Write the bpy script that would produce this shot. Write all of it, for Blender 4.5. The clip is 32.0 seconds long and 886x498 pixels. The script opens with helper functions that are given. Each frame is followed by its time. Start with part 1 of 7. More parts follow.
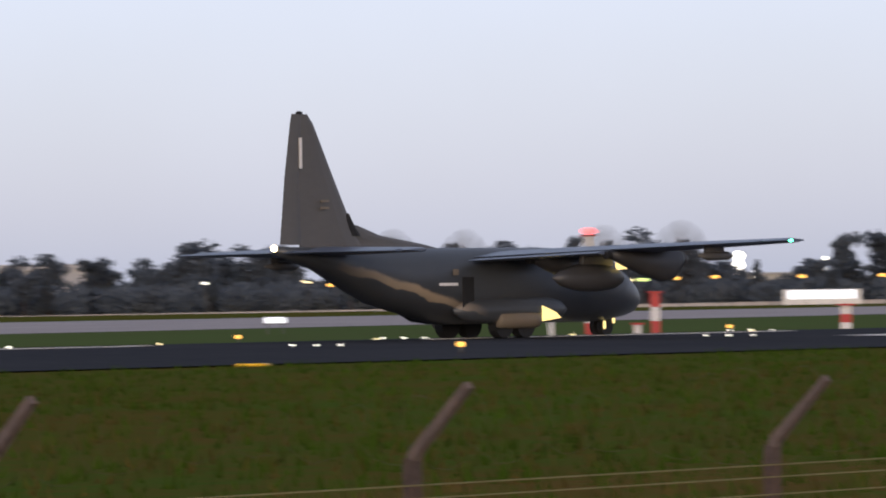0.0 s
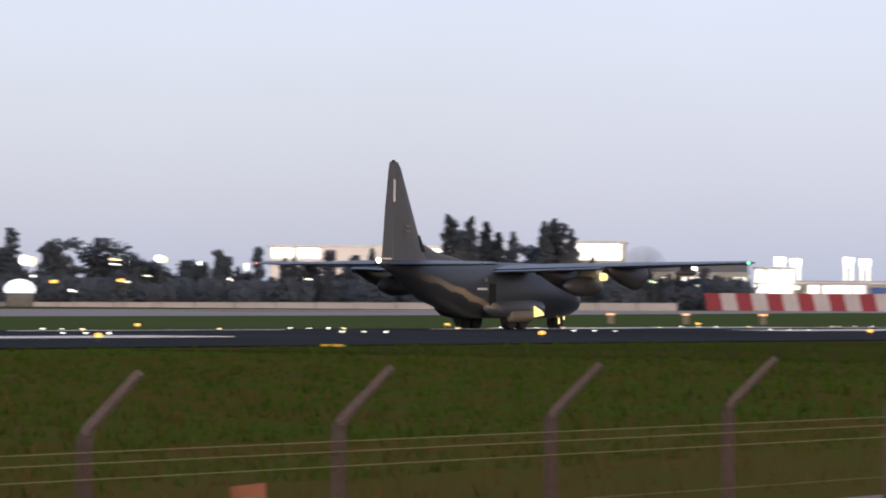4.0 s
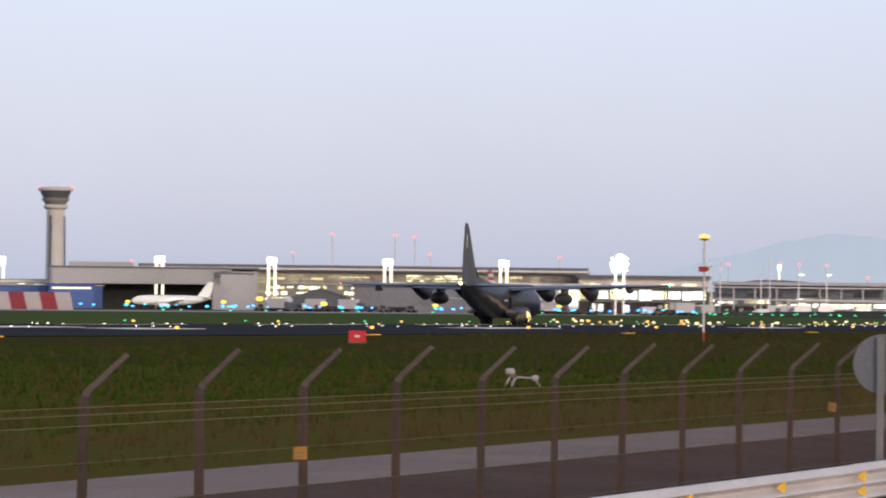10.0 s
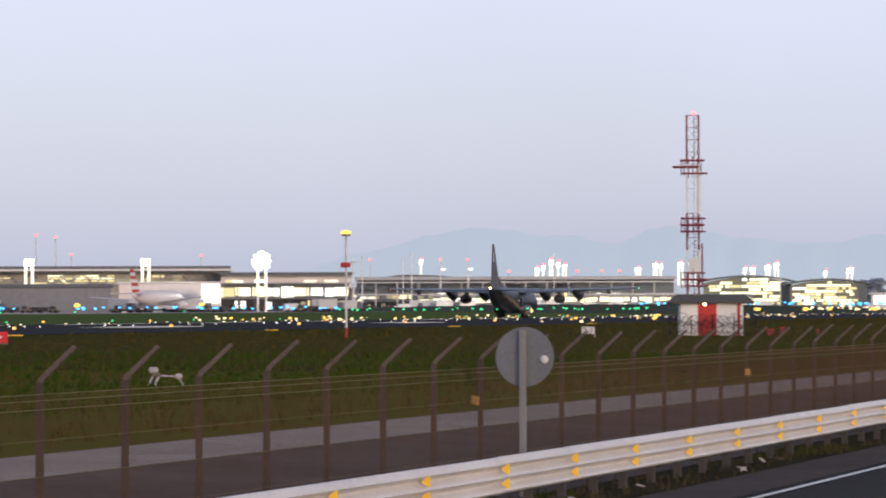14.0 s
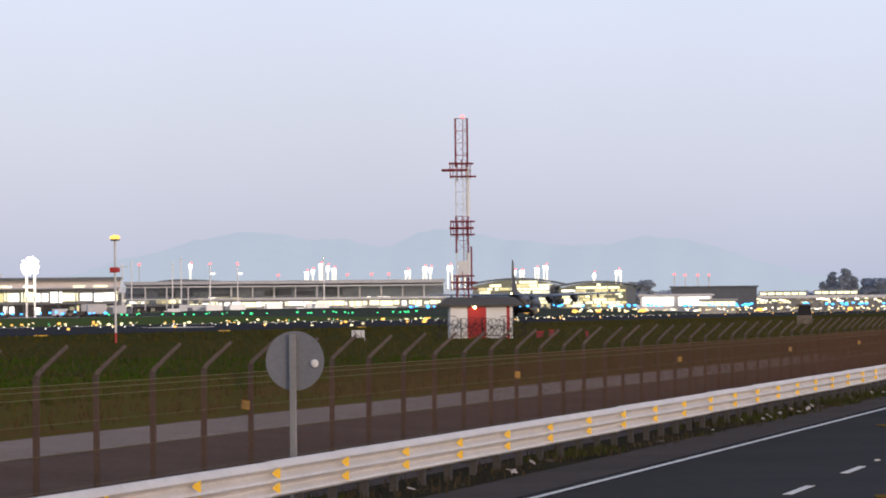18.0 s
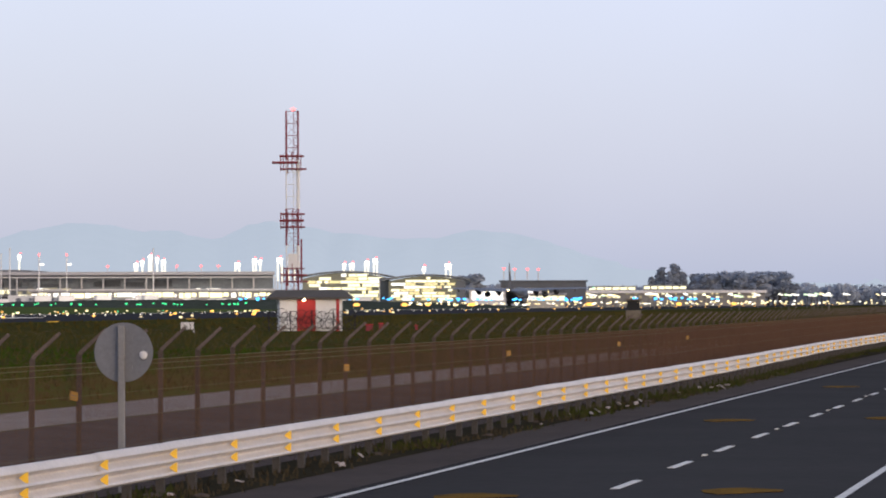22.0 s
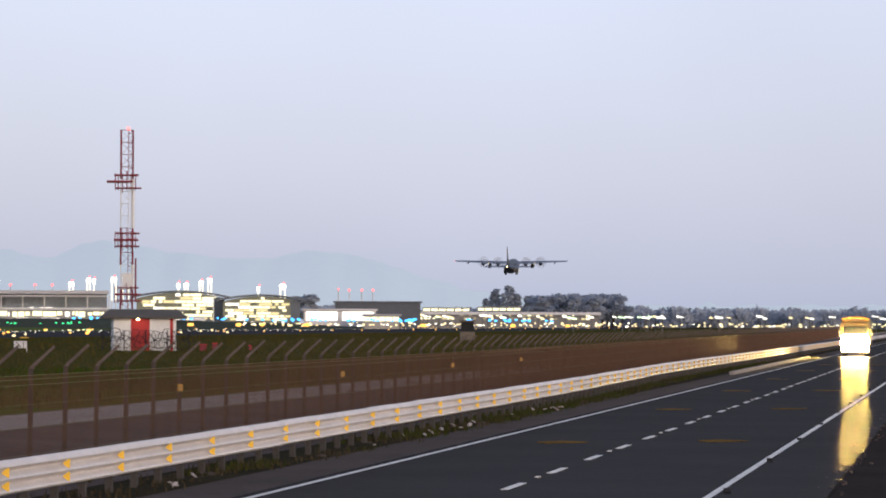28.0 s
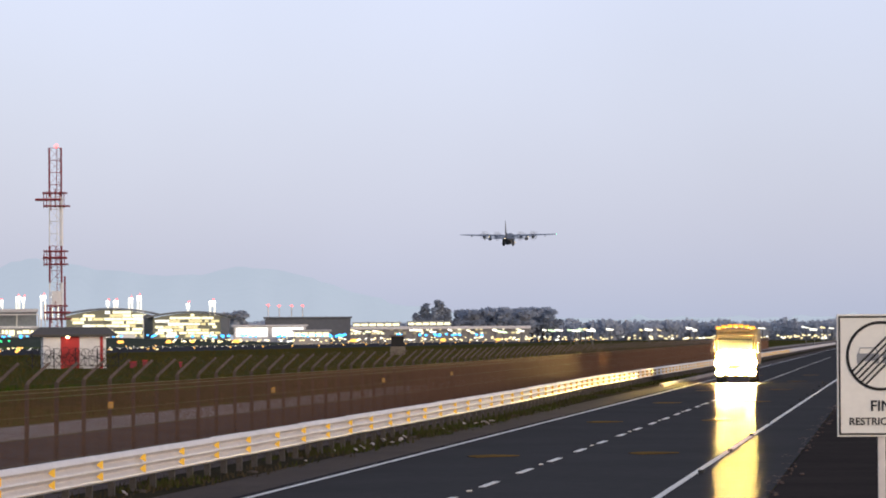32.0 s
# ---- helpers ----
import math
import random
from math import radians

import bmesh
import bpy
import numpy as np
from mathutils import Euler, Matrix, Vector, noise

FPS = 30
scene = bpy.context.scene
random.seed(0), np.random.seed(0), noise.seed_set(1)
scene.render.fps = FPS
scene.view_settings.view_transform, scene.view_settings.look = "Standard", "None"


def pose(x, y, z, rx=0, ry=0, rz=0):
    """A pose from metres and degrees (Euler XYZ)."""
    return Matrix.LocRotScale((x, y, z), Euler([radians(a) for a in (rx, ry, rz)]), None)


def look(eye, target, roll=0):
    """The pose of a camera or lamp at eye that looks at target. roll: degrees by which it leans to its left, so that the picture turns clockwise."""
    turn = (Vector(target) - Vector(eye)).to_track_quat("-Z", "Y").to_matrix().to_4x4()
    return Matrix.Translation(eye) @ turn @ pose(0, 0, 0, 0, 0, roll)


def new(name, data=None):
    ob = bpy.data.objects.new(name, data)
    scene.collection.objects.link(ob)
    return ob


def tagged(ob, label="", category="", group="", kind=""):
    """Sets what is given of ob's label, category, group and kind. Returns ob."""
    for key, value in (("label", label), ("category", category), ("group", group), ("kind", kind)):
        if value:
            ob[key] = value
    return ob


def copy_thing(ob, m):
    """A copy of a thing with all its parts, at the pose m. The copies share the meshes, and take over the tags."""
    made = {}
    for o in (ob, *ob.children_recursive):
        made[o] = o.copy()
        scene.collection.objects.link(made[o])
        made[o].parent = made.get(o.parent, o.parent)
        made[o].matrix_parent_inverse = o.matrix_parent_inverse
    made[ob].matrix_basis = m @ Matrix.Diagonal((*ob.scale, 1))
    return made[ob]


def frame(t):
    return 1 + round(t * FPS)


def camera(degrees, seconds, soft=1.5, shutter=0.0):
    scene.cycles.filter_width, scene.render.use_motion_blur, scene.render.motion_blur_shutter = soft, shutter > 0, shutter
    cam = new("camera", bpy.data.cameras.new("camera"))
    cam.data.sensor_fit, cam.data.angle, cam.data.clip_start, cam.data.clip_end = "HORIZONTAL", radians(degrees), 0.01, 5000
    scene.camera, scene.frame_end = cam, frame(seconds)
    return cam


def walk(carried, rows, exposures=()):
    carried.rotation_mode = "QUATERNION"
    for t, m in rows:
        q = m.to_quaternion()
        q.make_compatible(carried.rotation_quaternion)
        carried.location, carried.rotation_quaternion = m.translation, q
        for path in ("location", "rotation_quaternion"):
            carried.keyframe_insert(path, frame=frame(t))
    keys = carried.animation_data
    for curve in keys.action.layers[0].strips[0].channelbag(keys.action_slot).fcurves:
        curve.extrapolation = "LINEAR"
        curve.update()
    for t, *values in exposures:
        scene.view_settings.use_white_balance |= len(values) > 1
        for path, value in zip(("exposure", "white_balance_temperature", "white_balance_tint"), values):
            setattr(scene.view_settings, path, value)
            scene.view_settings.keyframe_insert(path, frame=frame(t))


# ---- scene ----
cam = camera(11.275, 32.0, soft=1.9, shutter=0.7)
EYE = (0.0, 0.0, 2.87)


def aim(yaw, pitch, roll):
    """A pose at the eye: yaw in degrees to the right of the road's direction, pitch up."""
    a, b = radians(yaw), radians(pitch)
    way = Vector((math.sin(a) * math.cos(b), math.cos(a) * math.cos(b), math.sin(b)))
    return look(EYE, Vector(EYE) + 100 * way, roll)


# seconds, yaw, pitch, roll
PATH = [
    (0.0, -42.866, 0.719, -0.88), (0.5, -41.036, 0.612, -0.82), (1.0, -39.499, 0.602, -0.67), (1.5, -38.090, 0.640, -0.51),
    (2.0, -36.470, 0.625, 0.12), (2.5, -34.845, 0.650, 0.40), (3.0, -33.275, 0.652, 0.40), (3.5, -31.796, 0.734, 0.37),
    (4.0, -30.394, 0.703, 0.32), (4.5, -29.048, 0.738, 0.02), (6.5, -24.856, 0.759, -0.52), (7.0, -23.639, 0.854, 0.25),
    (7.5, -22.309, 0.820, 0.39), (8.0, -21.208, 0.730, 0.53), (8.5, -20.493, 0.778, 0.56), (9.0, -19.772, 0.759, 0.41),
    (9.5, -18.967, 0.740, 0.55), (10.0, -18.389, 0.767, 0.66), (10.5, -17.735, 0.825, 0.43), (11.0, -17.012, 0.872, 0.24),
    (11.5, -16.276, 0.886, 0.12), (12.0, -15.778, 0.866, 0.05), (12.5, -15.263, 0.889, -0.25), (13.0, -14.746, 0.866, -0.27),
    (13.5, -14.288, 0.748, -0.16), (14.0, -13.818, 0.747, -0.20), (14.5, -13.262, 0.823, -0.40), (15.0, -12.683, 0.806, -0.40),
    (15.5, -12.255, 0.776, -0.48), (17.5, -11.000, 0.836, -0.29), (18.0, -10.876, 0.776, -0.55), (18.5, -10.583, 0.872, -0.54),
    (19.0, -10.258, 0.925, -0.38), (19.5, -9.981, 0.960, 0.04), (20.0, -9.676, 0.759, -0.06), (20.5, -9.331, 0.691, -0.10),
    (21.0, -8.998, 0.654, 0.01), (21.5, -8.904, 0.645, -0.09), (22.0, -8.706, 0.674, -0.15), (22.5, -8.460, 0.791, -0.04),
    (23.0, -8.282, 0.743, -0.05), (23.5, -8.113, 0.708, 0.07), (24.0, -7.894, 0.728, 0.05), (24.5, -7.658, 0.764, 0.34),
    (25.0, -7.454, 0.722, 0.49), (25.5, -7.234, 0.736, 0.45), (27.5, -6.723, 0.843, 0.29), (28.0, -6.596, 0.941, 0.21),
    (28.5, -6.519, 0.999, 0.14), (29.0, -6.481, 0.998, 0.04), (29.5, -6.358, 1.030, -0.26), (30.0, -6.191, 1.045, -0.19),
    (30.5, -6.038, 1.066, -0.20), (31.0, -5.924, 1.084, -0.39), (31.5, -5.803, 1.111, -0.44), (32.0, -5.694, 1.126, -0.36),
]
walk(cam, [(t, aim(a, b, c)) for t, a, b, c in PATH], exposures=[(0.0, 0.0), (32.0, 0.0)])

# ---- light: an overcast dusk sky ----
world = bpy.data.worlds.new("dusk")
world.use_nodes = True
scene.world = world
wn, wl = world.node_tree.nodes, world.node_tree.links
bg = wn["Background"]
sky = wn.new("ShaderNodeTexSky")
sky.sky_type, sky.sun_disc = "NISHITA", False
sky.sun_elevation, sky.sun_rotation = radians(6), radians(135)
wc = wn.new("ShaderNodeTexCoord")
sep = wn.new("ShaderNodeSeparateXYZ")
wl.new(wc.outputs["Generated"], sep.inputs[0])
ramp = wn.new("ShaderNodeValToRGB")
ramp.color_ramp.elements[0].position, ramp.color_ramp.elements[0].color = 0.0, (0.378, 0.456, 0.668, 1)
ramp.color_ramp.elements[1].position, ramp.color_ramp.elements[1].color = 0.09, (0.565, 0.605, 0.897, 1)
zen = ramp.color_ramp.elements.new(0.55)
zen.color = (0.26, 0.28, 0.38, 1)
wl.new(sep.outputs["Z"], ramp.inputs[0])
clouds = wn.new("ShaderNodeTexNoise")
clouds.inputs["Scale"].default_value, clouds.inputs["Detail"].default_value = 7.0, 5.0
wl.new(wc.outputs["Generated"], clouds.inputs["Vector"])
cmap = wn.new("ShaderNodeMapRange")
cmap.inputs[1].default_value, cmap.inputs[2].default_value = 0.3, 0.7
cmap.inputs[3].default_value, cmap.inputs[4].default_value = 0.95, 1.05
wl.new(clouds.outputs[0], cmap.inputs[0])
cmul = wn.new("ShaderNodeVectorMath")
cmul.operation = "SCALE"
wl.new(ramp.outputs[0], cmul.inputs[0])
wl.new(cmap.outputs[0], cmul.inputs["Scale"])
wmix = wn.new("ShaderNodeMixRGB")
wmix.inputs[0].default_value = 0.94
wl.new(sky.outputs[0], wmix.inputs[1])
wl.new(cmul.outputs[0], wmix.inputs[2])
wl.new(wmix.outputs[0], bg.inputs["Color"])
bg.inputs["Strength"].default_value = 1.0
sun = new("sun", bpy.data.lights.new("sun", "SUN"))
sun.data.energy, sun.data.angle, sun.data.color = 1.42, radians(20), (1.0, 0.80, 0.62)
sun.matrix_world = look((0, 0, 300), (-177, 177, 260))


# ---- materials ----
def material(name, colour, rough=0.6, metal=0.0, vary=0.25, scale=1.0, bump=0.0, other=None, spec=0.4, bump_scale=None):
    """A surface with variation at two scales, in metres."""
    m = bpy.data.materials.new(name)
    m.use_nodes = True
    n, l = m.node_tree.nodes, m.node_tree.links
    b = n["Principled BSDF"]
    b.inputs["Roughness"].default_value, b.inputs["Metallic"].default_value = rough, metal
    b.inputs["Specular IOR Level"].default_value = spec
    co = n.new("ShaderNodeNewGeometry")
    big, fine = n.new("ShaderNodeTexNoise"), n.new("ShaderNodeTexNoise")
    big.inputs["Scale"].default_value, fine.inputs["Scale"].default_value = 0.35 / scale, 6.0 / scale
    big.inputs["Detail"].default_value = fine.inputs["Detail"].default_value = 5.0
    for x in (big, fine):
        l.new(co.outputs["Position"], x.inputs["Vector"])
    add = n.new("ShaderNodeMath")
    add.operation = "ADD"
    l.new(big.outputs[0], add.inputs[0])
    l.new(fine.outputs[0], add.inputs[1])
    rng = n.new("ShaderNodeMapRange")
    rng.inputs[1].default_value, rng.inputs[2].default_value = 0.65, 1.35
    l.new(add.outputs[0], rng.inputs[0])
    mix = n.new("ShaderNodeMixRGB")
    other = other or tuple(c * (1 - vary) for c in colour)
    mix.inputs[1].default_value, mix.inputs[2].default_value = (*other, 1), (*colour, 1)
    l.new(rng.outputs[0], mix.inputs[0])
    l.new(mix.outputs[0], b.inputs["Base Color"])
    if bump:
        t = n.new("ShaderNodeTexNoise")
        t.inputs["Scale"].default_value = bump_scale or 12.0 / scale
        t.inputs["Detail"].default_value = 6.0
        l.new(co.outputs["Position"], t.inputs["Vector"])
        bp = n.new("ShaderNodeBump")
        bp.inputs["Strength"].default_value, bp.inputs["Distance"].default_value = bump, 0.05
        l.new(t.outputs[0], bp.inputs["Height"])
        l.new(bp.outputs[0], b.inputs["Normal"])
    return m


def glow(name, colour, strength):
    m = bpy.data.materials.new(name)
    m.use_nodes = True
    b = m.node_tree.nodes["Principled BSDF"]
    b.inputs["Base Color"].default_value = (*(0.12 * c for c in colour), 1)
    b.inputs["Emission Color"].default_value = (*colour, 1)
    b.inputs["Emission Strength"].default_value = strength
    return m


GRASS = material("grass", (0.060, 0.120, 0.018), 1.0, other=(0.135, 0.076, 0.024), scale=4.0, bump=0.6, bump_scale=3.0, spec=0.0)
DRYGRASS = material("dry_grass_ground", (0.052, 0.074, 0.018), 1.0, other=(0.088, 0.056, 0.024), scale=5.0, bump=0.6, bump_scale=3.0, spec=0.0)


def dull(m, gloss, rough, ripple=0.0):
    """Make a surface matt, with a little even gloss on top."""
    n, l = m.node_tree.nodes, m.node_tree.links
    b = n["Principled BSDF"]
    d, g, x = n.new("ShaderNodeBsdfDiffuse"), n.new("ShaderNodeBsdfGlossy"), n.new("ShaderNodeMixShader")
    l.new(b.inputs["Base Color"].links[0].from_socket, d.inputs["Color"])
    g.inputs["Roughness"].default_value, x.inputs[0].default_value = rough, gloss
    if b.inputs["Normal"].links:
        l.new(b.inputs["Normal"].links[0].from_socket, d.inputs["Normal"])
    if ripple:
        co, mp, t, bp = n.new("ShaderNodeNewGeometry"), n.new("ShaderNodeMapping"), n.new("ShaderNodeTexNoise"), n.new("ShaderNodeBump")
        mp.inputs["Scale"].default_value = (0.12, 1.0, 1.0)
        t.inputs["Scale"].default_value, t.inputs["Detail"].default_value = 0.5, 4.0
        bp.inputs["Strength"].default_value, bp.inputs["Distance"].default_value = ripple, 0.05
        l.new(co.outputs["Position"], mp.inputs["Vector"])
        l.new(mp.outputs[0], t.inputs["Vector"])
        l.new(t.outputs[0], bp.inputs["Height"])
        l.new(bp.outputs[0], g.inputs["Normal"])
    l.new(d.outputs[0], x.inputs[1])
    l.new(g.outputs[0], x.inputs[2])
    l.new(x.outputs[0], n["Material Output"].inputs["Surface"])
    return m


ASPHALT = material("asphalt", (0.037, 0.033, 0.034), 0.62, other=(0.024, 0.022, 0.022), scale=2.0, bump=0.15, bump_scale=30.0, spec=0.07)
RUNWAY = material("runway_asphalt", (0.054, 0.053, 0.057), 0.9, other=(0.035, 0.037, 0.043), scale=8.0, bump=0.1, spec=0.1)
dull(ASPHALT, 0.042, 0.17, 0.9)
dull(RUNWAY, 0.02, 0.5)
SHOULDER = material("shoulder", (0.108, 0.088, 0.080), 0.95, other=(0.072, 0.060, 0.056), scale=1.5, bump=0.4, bump_scale=8.0, spec=0.02)
DIRT = material("dirt", (0.155, 0.117, 0.104), 0.95, other=(0.08, 0.061, 0.053), scale=1.5, bump=0.5, bump_scale=6.0, spec=0.03)
DARKDIRT = material("dark_dirt", (0.060, 0.050, 0.046), 0.95, other=(0.038, 0.033, 0.031), scale=1.0, bump=0.5, bump_scale=6.0, spec=0.0)
WEEDBED = material("shaded_weedy_dirt", (0.060, 0.052, 0.034), 1.0, other=(0.032, 0.030, 0.022), scale=1.0, bump=0.6, bump_scale=7.0, spec=0.0)
TRACK = material("track_concrete", (0.43, 0.353, 0.303), 0.95, other=(0.27, 0.228, 0.207), scale=1.5, bump=0.2, spec=0.05)
CONCRETE = material("concrete", (0.33, 0.29, 0.27), 0.85, other=(0.23, 0.205, 0.19), scale=1.0, bump=0.2)
POST = material("post_concrete", (0.130, 0.097, 0.084), 0.95, other=(0.072, 0.054, 0.047), scale=0.35, bump=0.4, spec=0.1)
# same concrete as the posts, lightened where the slanting arms catch the sky
ARM = material("skylit_arm_concrete", (0.195, 0.150, 0.132), 0.95, other=(0.12, 0.092, 0.08), scale=0.35, bump=0.4, spec=0.1)
WIRE = material("galvanised_wire", (0.24, 0.21, 0.09), 0.7, 0.2, scale=0.2)
MESHWIRE = material("rusty_wire", (0.205, 0.105, 0.058), 0.9, 0.0, scale=0.3, spec=0.1)
COIL = material("dull_wire", (0.12, 0.10, 0.055), 0.9, scale=0.3, spec=0.1)
WHITE = material("white_line_paint", (0.93, 0.89, 0.82), 0.6, other=(0.68, 0.65, 0.60), scale=0.3)
OCHRE = material("worn_yellow_paint", (0.34, 0.19, 0.035), 0.9, other=(0.075, 0.055, 0.038), scale=0.3, spec=0.0)
STEEL = material("galvanised_steel", (0.87, 0.80, 0.74), 0.42, 0.1, other=(0.66, 0.605, 0.555), scale=0.5)
RAILPOST = material("dark_rail_post", (0.095, 0.085, 0.078), 0.8, 0.2, other=(0.055, 0.048, 0.043), scale=0.3)
DARKSTEEL = material("weathered_steel", (0.15, 0.145, 0.14), 0.6, 0.4, other=(0.09, 0.083, 0.076), scale=0.3)
YELLOW = material("yellow_reflector", (0.95, 0.56, 0.02), 0.4, vary=0.08, scale=0.1)
GREY = material("aircraft_grey", (0.10, 0.096, 0.094), 0.45, other=(0.078, 0.075, 0.074), scale=1.2, spec=0.5)
GREYTOP = material("aircraft_top_grey", (0.108, 0.132, 0.185), 0.38, other=(0.085, 0.105, 0.15), scale=1.5, spec=0.6)
TAN = material("aircraft_tan", (0.21, 0.17, 0.125), 0.5, other=(0.15, 0.125, 0.095), scale=1.0)
BLACK = material("black_rubber", (0.015, 0.015, 0.016), 0.7, scale=0.4)
RED = material("red_paint", (0.52, 0.03, 0.03), 0.5, other=(0.38, 0.03, 0.03), scale=0.6)
WHITEP = material("white_paint", (0.78, 0.76, 0.75), 0.55, other=(0.62, 0.6, 0.59), scale=0.8)
ROOF = material("grey_roof", (0.12, 0.11, 0.10), 0.8, scale=0.8, bump=0.3)


# ---- mesh helpers ----
def mesh_ob(name, bm, mat, parent=None, smooth=False):
    me = bpy.data.meshes.new(name)
    bm.normal_update()
    bm.to_mesh(me)
    bm.free()
    for mm in (mat if isinstance(mat, (list, tuple)) else [mat]):
        me.materials.append(mm)
    if smooth:
        for p in me.polygons:
            p.use_smooth = True
    ob = new(name, me)
    ob.parent = parent
    return ob


def part(name, bm, mat, parent, label="", smooth=False):
    ob = mesh_ob(name, bm, mat, parent, smooth)
    return tagged(ob, label)


def empty(name, m, label, category, group="", kind=""):
    ob = new(name)
    ob.matrix_world = m
    return tagged(ob, label, category, group, kind)


def box(bm, x0, x1, y0, y1, z0, z1, bevel=0.0):
    r = bmesh.ops.create_cube(bm, size=1.0, matrix=Matrix.Translation(((x0 + x1) / 2, (y0 + y1) / 2, (z0 + z1) / 2)) @ Matrix.Diagonal((x1 - x0, y1 - y0, z1 - z0, 1)))
    if bevel:
        es = list({e for v in r["verts"] for e in v.link_edges})
        bmesh.ops.bevel(bm, geom=es, offset=bevel, segments=1, affect="EDGES")
    return bm


def boxes(*args):
    bm = bmesh.new()
    for a in args:
        box(bm, *a)
    return bm


def rod(bm, a, b, r0, r1=None, n=6, caps=True):
    """A tapered round bar from a to b."""
    a, b = Vector(a), Vector(b)
    r1 = r0 if r1 is None else r1
    w = (b - a).normalized()
    u = w.orthogonal().normalized()
    v = w.cross(u)
    lo, hi = [], []
    for i in range(n):
        k = 2 * math.pi * i / n
        d = u * math.cos(k) + v * math.sin(k)
        lo.append(bm.verts.new(a + d * r0))
        hi.append(bm.verts.new(b + d * r1))
    for i in range(n):
        j = (i + 1) % n
        bm.faces.new((lo[i], lo[j], hi[j], hi[i]))
    if caps:
        bm.faces.new(lo[::-1])
        bm.faces.new(hi)
    return bm


def rods(pairs, r, n=6):
    bm = bmesh.new()
    for a, b in pairs:
        rod(bm, a, b, r, n=n)
    return bm


def loft(bm, rings, closed_ends=True):
    """Skin rings of equal numbers of points."""
    vs = [[bm.verts.new(p) for p in ring] for ring in rings]
    n = len(vs[0])
    for a, b in zip(vs, vs[1:]):
        for i in range(n):
            j = (i + 1) % n
            bm.faces.new((a[i], a[j], b[j], b[i]))
    if closed_ends:
        bm.faces.new(vs[0][::-1])
        bm.faces.new(vs[-1])
    bmesh.ops.recalc_face_normals(bm, faces=bm.faces[:])
    return bm


def ball(bm, c, r, u=10, v=6):
    bmesh.ops.create_uvsphere(bm, u_segments=u, v_segments=v, radius=1.0, matrix=Matrix.Translation(c) @ Matrix.Diagonal((*(r if isinstance(r, tuple) else (r, r, r)), 1)))
    return bm


def rise(x, y):
    """The far side of the airfield climbs a little along the runway."""
    near = float(np.interp(y, (250, 515, 620, 3000), (0.0, 0.52, 0.9, 0.9)))
    return near * float(np.interp(x, (-520, -420, -292, -215), (0.0, 0.3, 1.0, 0.0)))


def strip(name, xs, ys, z, mat, label, category="", kind="structure", drift=0.0):
    """A band between the lines xs(y) at height z, as a sheet of rows along y."""
    bm = bmesh.new()
    rows = []
    for y in ys:
        rows.append([bm.verts.new((x + drift * (y - 70), y, zz + rise(x, y))) for x, zz in zip(xs, z)])
    for a, b in zip(rows, rows[1:]):
        for i in range(len(xs) - 1):
            bm.faces.new((a[i], a[i + 1], b[i + 1], b[i]))
    ob = mesh_ob(name, bm, mat)
    return tagged(ob, label, category or name, kind=kind)


# ---- ground ----
PROFILE = [(-4900, 2.0), (-1500, 2.0), (-520, 1.9), (-420, 1.45), (-292, 0.9), (-215, 0.7), (-197, 0.7), (-159, 0.75), (-121, 0.68), (-90, 0.58), (-60, 0.45), (-40, 0.36),
           (-26, 0.28), (-22, 0.28), (-18, 0.06), (-16, 0.0), (-13.6, -0.04), (-3, -0.06), (2, -0.05), (12, 0.1), (60, 0.2), (900, 0.4), (4900, 0.6)]


def ground_z(x):
    return float(np.interp(x, [p[0] for p in PROFILE], [p[1] for p in PROFILE]))


strip("ground", [p[0] for p in PROFILE], [-4900, -300, 0, 60, 120, 200, 250, 300, 380, 450, 515, 620, 700, 1000, 1500, 2500, 4000, 4950], [p[1] for p in PROFILE], GRASS,
      "dark green airfield grass, rough and patchy", "ground")
YS = [-60, 0, 50, 100, 150, 200, 300, 450, 700, 1100, 1700, 2600]
strip("verge", [-22, -18, -16, -13.6, -12.6], YS, [0.33, 0.10, 0.03, -0.01, 0.0], DIRT, "bare dark dirt verge beside the fence", "verge")
strip("road", [-12.6, -8, -2.2], YS, [0.02, 0.03, 0.02], ASPHALT, "dark asphalt two-lane road with white lines", "road")
strip("road_shoulder", [-2.2, 1.5], YS, [0.0, -0.01], DARKDIRT, "dark dirt shoulder beside the road", "shoulder")
strip("left_shoulder", [-13.25, -11.75], YS, [0.026, 0.026], SHOULDER, "worn brownish paved shoulder beside the road", "shoulder")
strip("runway", [-197, -189, -159, -129, -121], [-300, 0, 300, 700, 1200, 2000, 2900], [0.74, 0.86, 1.12, 0.88, 0.74], RUNWAY, "dark grey asphalt runway with a raised crown", "runway")
strip("perimeter_track", [-25.7, -22.2], YS, [0.315, 0.315], TRACK, "pale concrete track behind the fence", "track")

strip("dry_field", [-117, -90, -60, -40, -27], [170, 200, 260, 400, 700, 1100, 1700, 2600], [ground_z(x) + 0.035 for x in (-117, -90, -60, -40, -27)], DRYGRASS, "dark brownish dry grass of the airfield", "grass")

# weedy strip whose dark colour includes the shade under the rail
strip("weed_bed", [-14.9, -14.0, -13.2], YS, [0.028, 0.03, 0.031], WEEDBED, "weedy dirt under the guard rail, darkened for its shade", "verge")

# road markings
strip("edge_line", [-11.5, -11.36], YS, [0.034, 0.034], WHITE, "solid white edge line", "road marking")
strip("edge_line", [-4.2, -4.06], YS, [0.034, 0.034], WHITE, "solid white edge line", "road marking", drift=0.0032)
bm = boxes(*[(-7.80, -7.66, 69.2 + 8.5 * i - 1.6, 69.2 + 8.5 * i + 1.6, 0.03, 0.037) for i in range(-7, 60)])
